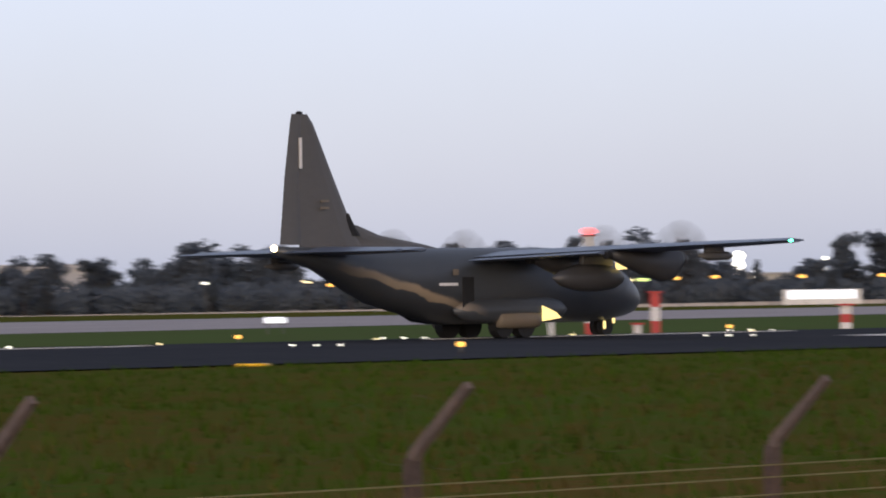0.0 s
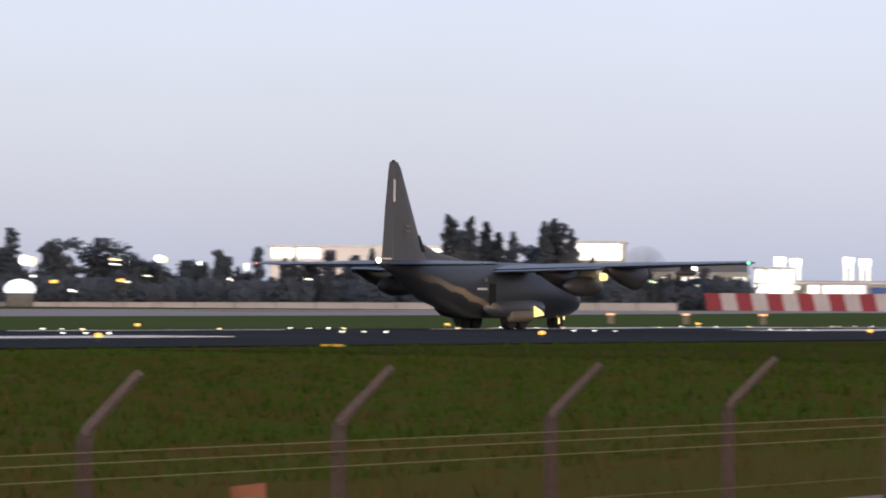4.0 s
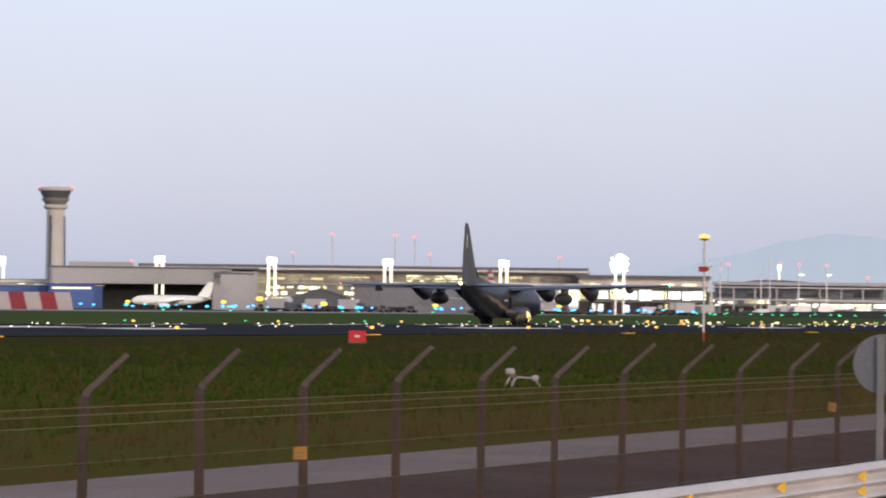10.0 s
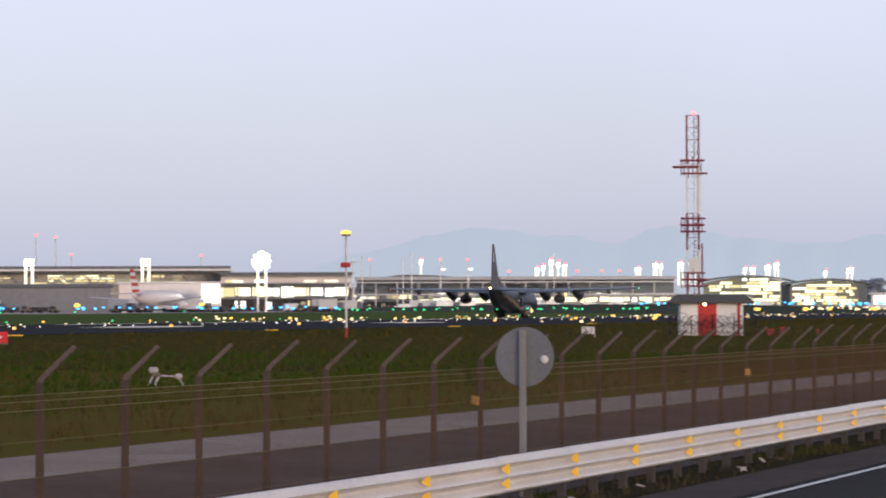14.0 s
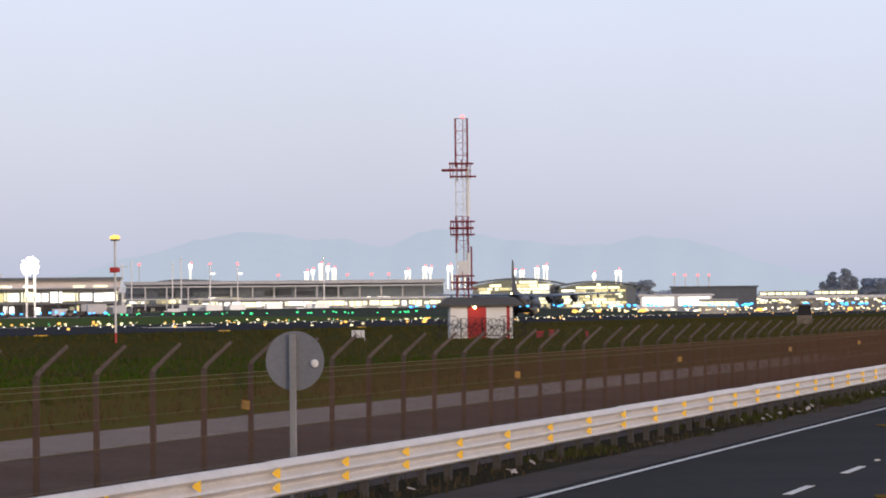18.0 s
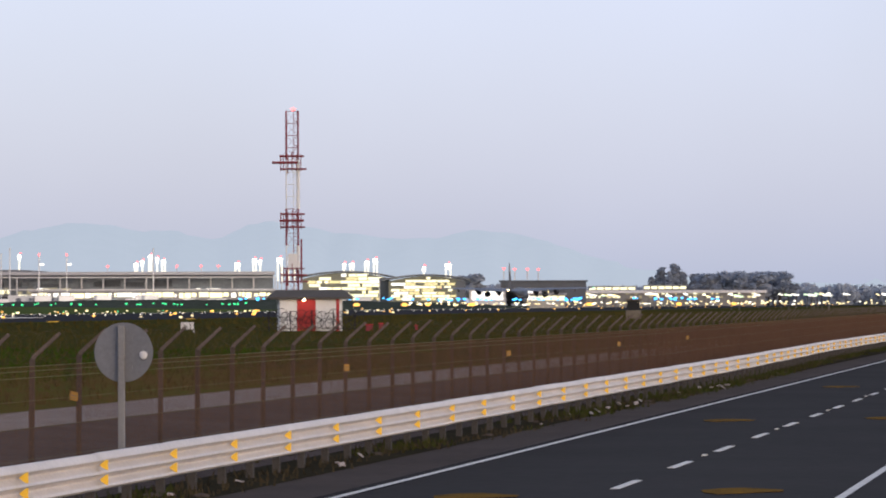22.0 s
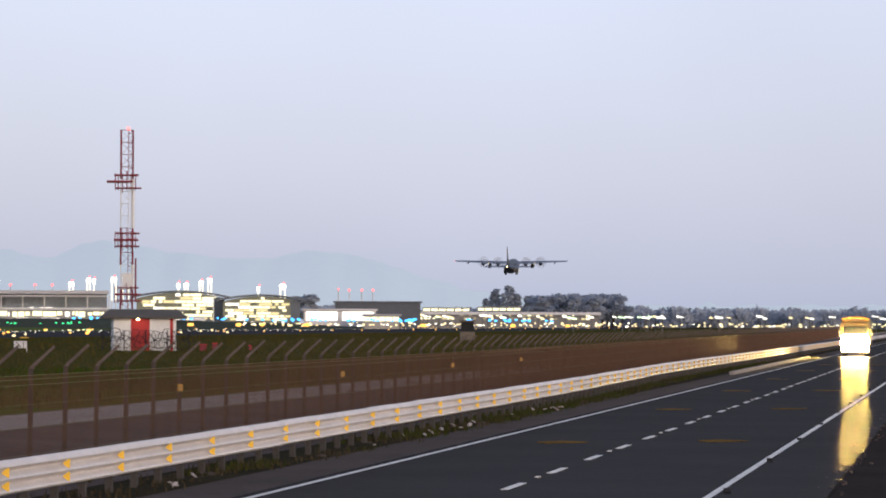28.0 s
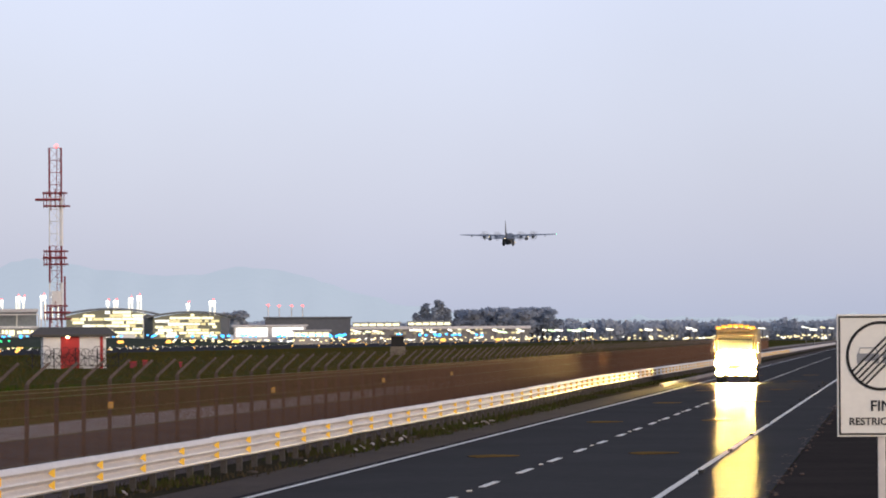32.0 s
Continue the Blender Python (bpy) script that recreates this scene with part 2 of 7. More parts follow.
tagged(mesh_ob("lane_line", bm, WHITE), "broken white lane line", "road marking", kind="structure")


# ---- the fence ----
SP, FX, FY0 = 2.997, -16.176, 23.16


def fence_x(y):
    return FX - max(0.0, y - 150) * 0.0105


def fence():
    top = empty("fence", pose(0, 0, 0), "tall chain-link airport fence on concrete posts with angled arms", "fence")
    bm = bmesh.new()
    q = 0.037
    # a post with an arm that leans to the road
    sec = [(-q, -q), (q, -q), (q, q), (-q, q)]
    loft(bm, [[(x, y, -0.3) for x, y in sec], [(x, y, 2.02) for x, y in sec], [(x * 0.9 + 0.008, y * 0.9, 2.05 - x * 0.2) for x, y in sec]])
    first = part("post", bm, POST, top)
    bm = bmesh.new()
    loft(bm, [[(x * 0.7 + 0.012, y * 0.8, 2.05 - x * 0.4) for x, y in sec], [(x * 0.72 + 0.035, y * 0.8, 2.09 - x * 0.4) for x, y in sec], [(0.42 + x * 0.42, y * 0.62, 2.44 - x * 0.45) for x, y in sec]])
    arm = part("arm", bm, ARM, first, "slanting concrete arm toned lighter as skylit")
    first.location = (fence_x(FY0 - 9 * SP), FY0 - 9 * SP, 0)
    rng = random.Random(4)
    for i in range(-8, 286):
        o = first.copy()
        scene.collection.objects.link(o)
        y = FY0 + SP * i
        o.location = (fence_x(y) + rng.uniform(-0.012, 0.012), y + rng.uniform(-0.02, 0.02), rng.uniform(-0.02, 0.02))
        o.rotation_euler = (rng.uniform(-0.01, 0.01), rng.uniform(-0.008, 0.008), rng.uniform(-0.06, 0.06))
        o.parent = top
        k = arm.copy()
        scene.collection.objects.link(k)
        k.parent = o
    ys = [-20, 150, 880]
    for dx, z in [(0.08, 1.93), (0.08, 1.86), (0.08, 1.76), (0.08, 1.42), (0.08, 1.02), (0.08, 0.55)]:
        bm = rods([((fence_x(a) + dx, a, z), (fence_x(b) + dx, b, z)) for a, b in zip(ys, ys[1:])], 0.005 if z > 1.5 else 0.003, 4)
        part("wire", bm, WIRE, top)
    # woven diagonals
    bm = bmesh.new()
    step, y = 0.062, -10.0
    while y < 870:
        for s in (-1, 1):
            rod(bm, (fence_x(y - s * 0.9) + 0.07, y - s * 0.9, 0.1), (fence_x(y + s * 0.9) + 0.07, y + s * 0.9, 1.93), (0.0013 + 0.0013 * min(1.0, max(0.0, (y - 25) / 130))) * (1 + max(0.0, y - 200) / 300), n=3, caps=False)
        y += step * (1 + max(0.0, y - 200) / 300)
    tagged(part("chain_link", bm, MESHWIRE, top), kind="stuff")
    # loose coils of razor wire on the arms
    bm = bmesh.new()
    g = random.Random(9)
    prev, k, y = None, 0, 4.0
    while y < 420:
        a = 2 * math.pi * k / 14
        rr = 0.19 + 0.05 * math.sin(y * 0.7) + 0.04 * math.sin(y * 2.3) + g.uniform(-0.015, 0.015)
        p = (fence_x(y) + 0.2 + rr * math.cos(a), y + 0.06 * math.sin(a * 0.37), 2.22 + rr * math.sin(a))
        if prev:
            rod(bm, prev, p, 0.0018 if y < 100 else 0.0024, n=3, caps=False)
        prev, k = p, k + 1
        y += 0.46 / 14
    tagged(part("razor_coil", bm, COIL, top, "loose coils of rusty razor wire"), kind="stuff")


fence()


# ---- the guard rail ----
RAIL = ((70, -14.0, 0.0), (141, -13.83, 0.085), (172, -13.95, 0.1), (219, -14.6, 0.1), (262, -14.6, 0.1), (335, -14.5, 0.1), (1200, -14.3, 0.1))


def rail_x(y):
    return float(np.interp(y, [p[0] for p in RAIL], [p[1] for p in RAIL]))


def rail_z(y):
    return float(np.interp(y, [p[0] for p in RAIL], [p[2] for p in RAIL]))


def guard_rail():
    top = empty("guard_rail", pose(0, 0, 0), "galvanised steel guard rail with three ribs and yellow reflectors", "guard rail")
    # three ribs that stand out towards the road, with two deep creases between them
    prof = [(0.0, 0.815), (0.04, 0.808), (0.088, 0.745), (0.10, 0.718), (0.085, 0.70), (0.012, 0.662), (0.0, 0.645), (0.012, 0.628), (0.088, 0.565), (0.10, 0.535), (0.085, 0.515), (0.012, 0.468), (0.0, 0.45),
            (0.012, 0.432), (0.088, 0.38), (0.10, 0.345), (0.08, 0.318), (0.02, 0.30)]
    L, y0, k = 4.5, 64.5 - 12 * 4.5, 0
    post = part("post", boxes((-0.14, -0.02, -0.06, 0.06, -0.2, 0.72)), RAILPOST, top)
    rb = bmesh.new()
    arrow = [(0.052, 0.074), (0.052, -0.074), (0.018, -0.066), (-0.035, -0.03), (-0.066, 0.0), (-0.035, 0.03), (0.018, 0.066)]
    loft(rb, [[(dx, y, z) for y, z in arrow] for dx in (-0.006, 0.006)])
    refl = part("reflector", rb, YELLOW, top)
    g = random.Random(61)

    def again(o, x, y, z, turn=0.0):
        o = o.copy()
        scene.collection.objects.link(o)
        o.location, o.rotation_euler, o.parent = (x, y, z), (0, 0, turn), top
    while y0 < 1150:
        step = L if y0 < 640 else 18.0
        bm = bmesh.new()
        rows = []
        sag = g.uniform(-0.008, 0.008)
        for y in (y0 - 0.15, y0 + step):
            x, dz, q = rail_x(y), rail_z(y) + sag, 0.003 if y < y0 else 0.0
            rows.append([bm.verts.new((x + dx + q, y, z + dz + q)) for dx, z in prof] + [bm.verts.new((x + dx - 0.006, y, z + dz)) for dx, z in prof[::-1]])
        n = len(rows[0])
        for j in range(n):
            bm.faces.new((rows[0][j], rows[0][(j + 1) % n], rows[1][(j + 1) % n], rows[1][j]))
        bmesh.ops.recalc_face_normals(bm, faces=bm.faces[:])
        part("beam", bm, STEEL, top)
        x, dz = rail_x(y0), rail_z(y0)
        if y0 < 640:
            for z in (0.65, 0.448):
                if k == 0 and z == 0.65:
                    refl.location, refl.rotation_euler = (x + 0.12, y0, z + dz), (0, 0, -1.2)
                else:
                    again(refl, x + 0.12, y0, z + dz, -1.2)
            if k:
                again(post, x, y0, dz)
            else:
                post.location = (x, y0, dz)
            again(post, rail_x(y0 + L / 2), y0 + L / 2, rail_z(y0 + L / 2))
        else:
            again(post, x, y0, dz)
        k += 1
        y0 += step


guard_rail()


# ---- the transport aircraft ----
TAILGLOW = glow("tail_light_glow", (1.0, 0.72, 0.35), 14.0)
GREENGLOW = glow("green_light_glow", (0.1, 1.0, 0.45), 6.0)
REDGLOW = glow("red_light_glow", (1.0, 0.12, 0.12), 5.0)
LANDGLOW = glow("landing_light_glow", (1.0, 0.75, 0.28), 1.6)


def ring(y, zc, rx, rz, n=28, flat=0.0):
    """A fuselage section; flat squares its lower half a little."""
    out = []
    for i in range(n):
        k = 2 * math.pi * i / n
        c, s = math.cos(k), math.sin(k)
        f = 1 + flat * abs(math.sin(2 * k)) * (1 if s < 0 else 0.2)
        out.append((rx * c * f, y, zc + rz * s * f))
    return out


def foil(x, y_le, chord, z, thick, vertical=False):
    """A wing section of 14 points, at the span station x."""
    pts = []
    prof = [(0.0, 0.0), (0.03, 0.45), (0.12, 0.8), (0.3, 1.0), (0.55, 0.8), (0.8, 0.38), (1.0, 0.03)]
    for u, v in prof:
        pts.append((u, v * 0.62))
    for u, v in prof[::-1][:-1]:
        pts.append((u, -v * 0.38))
    if vertical:
        return [(v * thick * 1.0 if v < 0 else v * thick * 0.6, y_le - u * chord, z) for u, v in pts]
    return [(x, y_le - u * chord, z + v * thick) for u, v in pts]


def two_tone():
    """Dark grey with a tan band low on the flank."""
    m = material("aircraft_banded_grey", (0.058, 0.064, 0.074), 0.42, other=(0.042, 0.047, 0.055), scale=1.2, spec=0.5)
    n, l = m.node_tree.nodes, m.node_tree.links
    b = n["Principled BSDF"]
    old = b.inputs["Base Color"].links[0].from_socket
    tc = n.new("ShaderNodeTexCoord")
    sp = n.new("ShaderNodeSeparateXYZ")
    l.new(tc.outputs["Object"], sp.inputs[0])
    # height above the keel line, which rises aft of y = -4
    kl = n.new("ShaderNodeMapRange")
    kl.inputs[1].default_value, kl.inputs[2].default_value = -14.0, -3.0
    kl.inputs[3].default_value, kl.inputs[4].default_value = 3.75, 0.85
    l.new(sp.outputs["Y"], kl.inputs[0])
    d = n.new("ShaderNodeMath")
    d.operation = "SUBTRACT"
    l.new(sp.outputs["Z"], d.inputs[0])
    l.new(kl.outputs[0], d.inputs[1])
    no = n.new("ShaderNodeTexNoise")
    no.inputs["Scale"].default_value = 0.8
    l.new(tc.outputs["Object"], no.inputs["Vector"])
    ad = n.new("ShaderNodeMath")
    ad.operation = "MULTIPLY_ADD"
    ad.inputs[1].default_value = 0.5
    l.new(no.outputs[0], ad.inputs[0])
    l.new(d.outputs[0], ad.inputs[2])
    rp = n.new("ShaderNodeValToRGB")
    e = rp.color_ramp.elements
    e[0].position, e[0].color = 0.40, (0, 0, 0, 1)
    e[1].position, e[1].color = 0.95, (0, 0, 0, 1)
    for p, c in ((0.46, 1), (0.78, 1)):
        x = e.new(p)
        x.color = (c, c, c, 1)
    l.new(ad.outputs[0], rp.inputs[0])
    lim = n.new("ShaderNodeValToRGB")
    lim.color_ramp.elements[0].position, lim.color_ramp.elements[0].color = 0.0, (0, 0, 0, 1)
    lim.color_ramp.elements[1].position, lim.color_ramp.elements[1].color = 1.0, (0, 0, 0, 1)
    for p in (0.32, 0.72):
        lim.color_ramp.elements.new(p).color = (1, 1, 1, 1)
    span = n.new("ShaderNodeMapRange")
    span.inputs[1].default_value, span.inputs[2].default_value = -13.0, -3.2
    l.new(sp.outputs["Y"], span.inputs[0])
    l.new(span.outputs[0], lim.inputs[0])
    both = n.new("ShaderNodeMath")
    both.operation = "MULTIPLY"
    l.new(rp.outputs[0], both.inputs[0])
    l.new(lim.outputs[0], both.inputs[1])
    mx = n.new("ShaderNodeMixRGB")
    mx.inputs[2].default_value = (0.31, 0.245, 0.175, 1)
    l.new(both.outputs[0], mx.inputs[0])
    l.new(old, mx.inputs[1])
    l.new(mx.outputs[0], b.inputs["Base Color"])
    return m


BANDGREY = two_tone()


def wing_z(x):
    return 4.18 + abs(x) * math.tan(radians(1.5))


WS = -2.0  # the wing and all that hangs from it sits this much further aft
NACELLE = material("nacelle_dark_grey", (0.058, 0.057, 0.060), 0.45, other=(0.042, 0.042, 0.045), scale=1.0, spec=0.5)


def aircraft():
    a = empty("transport_aircraft", pose(-159, 173, 1.12), "dark grey four-engined military turboprop transport aircraft taking off", "aircraft")
    bm = bmesh.new()
    secs = [(13.1, 1.95, 0.15, 0.15), (12.8, 1.97, 0.58, 0.52), (12.1, 2.05, 1.05, 0.9), (11.0, 2.25, 1.55, 1.3), (9.6, 2.52, 1.98, 1.74), (8.0, 2.72, 2.15, 1.97), (4.0, 2.75, 2.16, 2.0), (0.0, 2.75, 2.16, 2.0),
            (-3.6, 2.75, 2.16, 2.0), (-5.5, 2.88, 2.13, 1.86), (-7.5, 3.1, 2.0, 1.65), (-9.2, 3.28, 1.8, 1.45), (-11.0, 3.65, 1.5, 1.08), (-13.2, 4.15, 1.0, 0.6), (-15.0, 4.42, 0.55, 0.38), (-16.3, 4.6, 0.2, 0.2)]
    secs = [(y if y < -8 else -8 + (y + 8) * 0.918, *rest) for y, *rest in secs]
    loft(bm, [ring(*s, flat=0.05) for s in secs])
    part("fuselage", bm, BANDGREY, a, "dark grey fuselage with a tan flank band and upswept tail", smooth=True)
    # cockpit glazing
    bm = bmesh.new()
    loft(bm, [ring(9.75, 2.72, 0.98, 0.6), ring(9.2, 3.0, 1.3, 0.66), ring(8.4, 3.4, 1.5, 0.72)])
    part("cockpit_windows", bm, BLACK, a, "dark cockpit glazing", smooth=True)
    for s in (-1, 1):
        bm = bmesh.new()
        loft(bm, [ring(y, 1.45, rx, rz, 16) for y, rx, rz in ((3.4, 0.1, 0.1), (2.8, 0.42, 0.5), (1.8, 0.56, 0.68), (-3.2, 0.56, 0.68), (-4.4, 0.42, 0.55), (-5.4, 0.1, 0.12))])
        for v in bm.verts:
            v.co.x += s * 1.95
        part("sponson", bm, BANDGREY, a, "rounded landing gear fairing", smooth=True)
        # main wheels in tandem
        for y in (-1.7, 0.0):
            bm = bmesh.new()
            rod(bm, (s * 1.62, y, 0.7), (s * 2.18, y, 0.7), 0.7, n=20)
            part("wheel", bm, BLACK, a)
        bm = bmesh.new()
        loft(bm, [[(s * (2.2 + q * 0.42 * math.cos(k)), y, 0.95 + q * 0.47 * math.sin(k)) for k in [2 * math.pi * i / 14 for i in range(14)]] for y, q in ((-2.35, 0.75), (-2.25, 0.95), (-1.0, 1.0), (0.5, 1.0), (0.8, 0.9))])
        part("gear_door", bm, TAN, a, "pale tan rounded landing gear door", smooth=True)
        # wing
        bm = bmesh.new()
        st = [(0.0, 3.75, 5.0, 0.62), (5.0, 3.7, 4.85, 0.58), (10.4, 3.5, 4.1, 0.48), (15.5, 3.25, 3.2, 0.36), (19.6, 3.05, 2.45, 0.26), (20.2, 2.7, 1.8, 0.14)]
        loft(bm, [foil(s * x, yl + WS, c, wing_z(x), th) for x, yl, c, th in st])
        part("wing", bm, GREYTOP, a, "long straight wing with a blue-grey top", smooth=False)
        # flap, set a little down
        bm = bmesh.new()
        loft(bm, [foil(s * x, yl + WS, c, wing_z(x) - 0.12 - dz, 0.2) for x, yl, c, dz in ((2.0, -0.95, 1.35, 0.08), (10.2, -0.55, 1.1, 0.06))])
        part("flap", bm, GREYTOP, a)
        bm = bmesh.new()
        loft(bm, [foil(s * x, yl + WS, c, wing_z(x) - 0.02, 0.1) for x, yl, c in ((10.8, -0.52, 0.75), (19.2, 0.68, 0.55))])
        part("aileron", bm, GREYTOP, a)
        # engines
        for x in (4.95, 10.25):
            z = wing_z(x) - 0.5
            bm = bmesh.new()
            loft(bm, [ring(y + WS, zc, rx, rz, 18) for y, zc, rx, rz in ((4.85, z, 0.42, 0.42), (4.6, z - 0.1, 0.55, 0.62), (4.1, z - 0.24, 0.62, 0.86), (3.4, z - 0.26, 0.62, 0.90), (2.0, z - 0.12, 0.60, 0.70), (0.6, z + 0.08, 0.50, 0.44), (-0.6, z + 0.28, 0.30, 0.2))])
            for v in bm.verts:
                v.co.x += s * x
            nac = part("engine_nacelle", bm, NACELLE, a, "dark engine nacelle under the wing", smooth=True)
            bm = bmesh.new()
            rod(bm, (s * x, -0.4 + WS, z + 0.22), (s * x, -0.95 + WS, z + 0.2), 0.22, 0.19, n=14)
            part("exhaust", bm, BLACK, nac)
            bm = bmesh.new()
            loft(bm, [ring(y, 0, r, r, 16) for y, r in ((0.55, 0.04), (0.4, 0.2), (0.1, 0.36), (-0.25, 0.4))])
            pr = part("propeller", bm, GREY, a, "six-bladed propeller turning fast", smooth=True)
            pr.location = (s * x, 5.0 + WS, z)
            PROPS.append((pr, s * x, 5.0 + WS, z))
            for b in range(6):
                bm = bmesh.new()
                turn = Matrix.Rotation(b * math.pi / 3, 4, "Y")
                pts = []
                for r, w, tw in ((0.35, 0.10, 0.9), (0.9, 0.19, 0.7), (1.5, 0.22, 0.45), (1.9, 0.17, 0.3), (2.05, 0.06, 0.25)):
                    c, q = math.cos(tw), math.sin(tw)
                    pts.append([turn @ Vector(p) for p in ((w * c, w * q, r), (0.0, 0.03, r), (-w * c, -w * q, r), (0.0, -0.03, r))])
                loft(bm, pts)
                part("blade", bm, GREY, pr)
        # tank on its pylon between the engines
        x = 7.6
        bm = bmesh.new()
        loft(bm, [ring(y + WS, 3.05, r, r, 16) for y, r in ((3.6, 0.06), (3.2, 0.36), (2.5, 0.62), (1.4, 0.72), (-0.1, 0.70), (-1.2, 0.45), (-2.0, 0.07))])
        for v in bm.verts:
            v.co.x += s * x
        tank = part("wing_tank", bm, NACELLE, a, "cigar-shaped tank on a wing pylon", smooth=True)
        bm = boxes((s * x - 0.14, s * x + 0.14, 0.2 + WS, 2.6 + WS, 3.6, wing_z(x), 0.03))
        part("pylon", bm, GREY, tank)
        bm = bmesh.new()
        loft(bm, [ring(y + WS, wing_z(15.4) - 0.55, r, r, 12) for y, r in ((3.0, 0.05), (2.5, 0.22), (1.0, 0.25), (0.2, 0.06))])
        for v in bm.verts:
            v.co.x += s * 15.4
        pod = part("wing_pod", bm, GREY, a, "small pod under the outer wing", smooth=True)
        part("pylon", boxes((s * 15.4 - 0.06, s * 15.4 + 0.06, 0.7 + WS, 2.2 + WS, wing_z(15.4) - 0.5, wing_z(15.4))), GREY, pod)
        # tailplane and elevator
        bm = bmesh.new()
        loft(bm, [foil(s * xx, yl, c, 4.5, th) for xx, yl, c, th in ((0.0, -12.0, 3.2, 0.5), (4.0, -12.7, 2.5, 0.36), (7.6, -13.4, 1.8, 0.24), (8.03, -13.8, 1.2, 0.12))])
        part("tailplane", bm, GREYTOP, a)
        bm = bmesh.new()
        loft(bm, [foil(s * xx, yl, c, 4.48, th) for xx, yl, c, th in ((0.5, -15.05, 1.35, 0.2), (7.6, -15.1, 0.75, 0.12))])
        part("elevator", bm, GREYTOP, a)
        bm = ball(bmesh.new(), (s * 20.2, 1.6 + WS, wing_z(20.2)), (0.1, 0.18, 0.08))
        part("wing_tip_light", bm, GREENGLOW if s > 0 else REDGLOW, a)
        # glowing plates for a flank panel and a pylon side lit by landing lights
        bm = bmesh.new()
        loft(bm, [[(s * (2.52 + dx), y, z) for y, z in ((0.85, 0.85), (2.3, 1.0), (1.9, 1.3), (0.85, 1.65))] for dx in (0.0, 0.08)])
        part("lamplit_panel", bm, LANDGLOW, a, "warm glowing plate for a surface lit by a landing light")
        bm = bmesh.new()
        loft(bm, [[(s * (8.2 + dx), 0.72 * y * q + 0.75, z) for y, z in ((-0.75, 3.62), (-0.55, 3.45), (0.65, 3.5), (0.8, 3.72), (0.7, 3.98), (-0.6, 4.02))] for dx, q in ((-0.12, 0.8), (0.0, 1.0), (0.08, 0.85))])
        part("wing_lamplit_plate", bm, LANDGLOW, a, "warm glowing plate for a surface lit by a landing light")
        # side door
        bm = boxes((s * 2.165 - 0.02, s * 2.165 + 0.02, -4.9, -4.0, 1.5, 3.2, 0.02))
        part("side_door", bm, BLACK, a)
    # fin, rudder and dorsal fillet
    bm = bmesh.new()
    loft(bm, [foil(0, yl, c, z, th, True) for z, yl, c, th in ((4.4, -9.6, 5.0, 0.6), (5.7, -10.7, 3.95, 0.56), (8.4, -12.15, 2.55, 0.42), (11.05, -13.55, 0.95, 0.26), (11.5, -13.95, 0.55, 0.16))])
    part("fin", bm, GREY, a, "tall tapered grey tail fin")
    bm = bmesh.new()
    loft(bm, [foil(0, yl, c, z, th, True) for z, yl, c, th in ((4.9, -14.5, 1.5, 0.34), (8.4, -14.6, 1.0, 0.28), (11.05, -14.4, 0.76, 0.2), (11.5, -14.38, 0.66, 0.16))])
    part("rudder", bm, GREY, a)
    bm = bmesh.new()
    loft(bm, [foil(0, yl, c, z, th, True) for z, yl, c, th in ((4.55, -3.4, 8.8, 0.95), (4.95, -5.6, 6.3, 0.7), (5.4, -8.8, 3.4, 0.45), (5.9, -10.4, 1.6, 0.3))])
    part("dorsal_fillet", bm, GREY, a)
    bm = bmesh.new()
    loft(bm, [foil(0, yl, c, z, th, True) for z, yl, c, th in ((5.35, -10.2, 1.3, 0.62), (5.8, -10.6, 1.0, 0.6), (6.2, -10.9, 0.7, 0.58), (6.5, -11.1, 0.3, 0.5))])
    part("fin_root_patch", bm, BLACK, a, "black patch at the fin's root")
    for s in (-1, 1):
        bm = boxes((s * 0.12 - 0.04, s * 0.12 + 0.04, -14.64, -14.48, 8.75, 10.3))
        part("tail_marking", bm, WHITEP, a, "plain pale bar painted on the fin")
        for z in (7.45, 7.1):
            bm = boxes((s * 0.36 - 0.02, s * 0.36 + 0.02, -13.4, -12.8, z - 0.4, z - 0.28))
            part("tail_marking", bm, TAN, a, "plain small bar painted on the fin")
        bm = boxes((s * 2.17 - 0.02, s * 2.17 + 0.02, -5.6, -5.2, 3.3, 3.6))
        part("flank_marking", bm, TAN, a, "plain pale patch painted on the flank")
        bm = boxes((s * 2.14 - 0.02, s * 2.14 + 0.02, -6.6, -5.2, 2.75, 2.9))
        part("flank_marking", bm, WHITEP, a, "plain pale bar painted on the flank")
    part("tail_light", ball(bmesh.new(), (0, -16.42, 4.72), 0.17), TAILGLOW, a, "lit warm white tail light")
    part("beacon", ball(bmesh.new(), (0, -14.5, 11.55), (0.1, 0.25, 0.1)), BLACK, a)
    # nose gear
    bm = rods([((0, 8.5, 0.5), (0, 8.5, 1.6))], 0.09, 8)
    ng = part("nose_gear", bm, GREY, a)
    for s in (-1, 1):
        bm = bmesh.new()
        rod(bm, (s * 0.12, 8.5, 0.5), (s * 0.42, 8.5, 0.5), 0.5, n=18)
        part("wheel", bm, BLACK, ng)
    part("taxi_light", boxes((-0.25, 0.25, 8.6, 8.7, 1.0, 1.3, 0.02), (0.26, 0.32, 8.3, 8.5, 1.0, 1.25, 0.02)), LANDGLOW, ng, "lit taxi light")
    # glowing plates stand in for nose gear doors lit by the taxi light
    for x, y, z in ((0.5, 8.2, 0.55), (0.5, 8.95, 0.85), (-0.5, 8.3, 1.05)):
        part("gear_door_glow", boxes((x - 0.03, x + 0.03, y - 0.1, y + 0.1, z - 0.2, z + 0.22, 0.02)), LANDGLOW, ng, "glowing plate for a nose gear door lit by the taxi light")
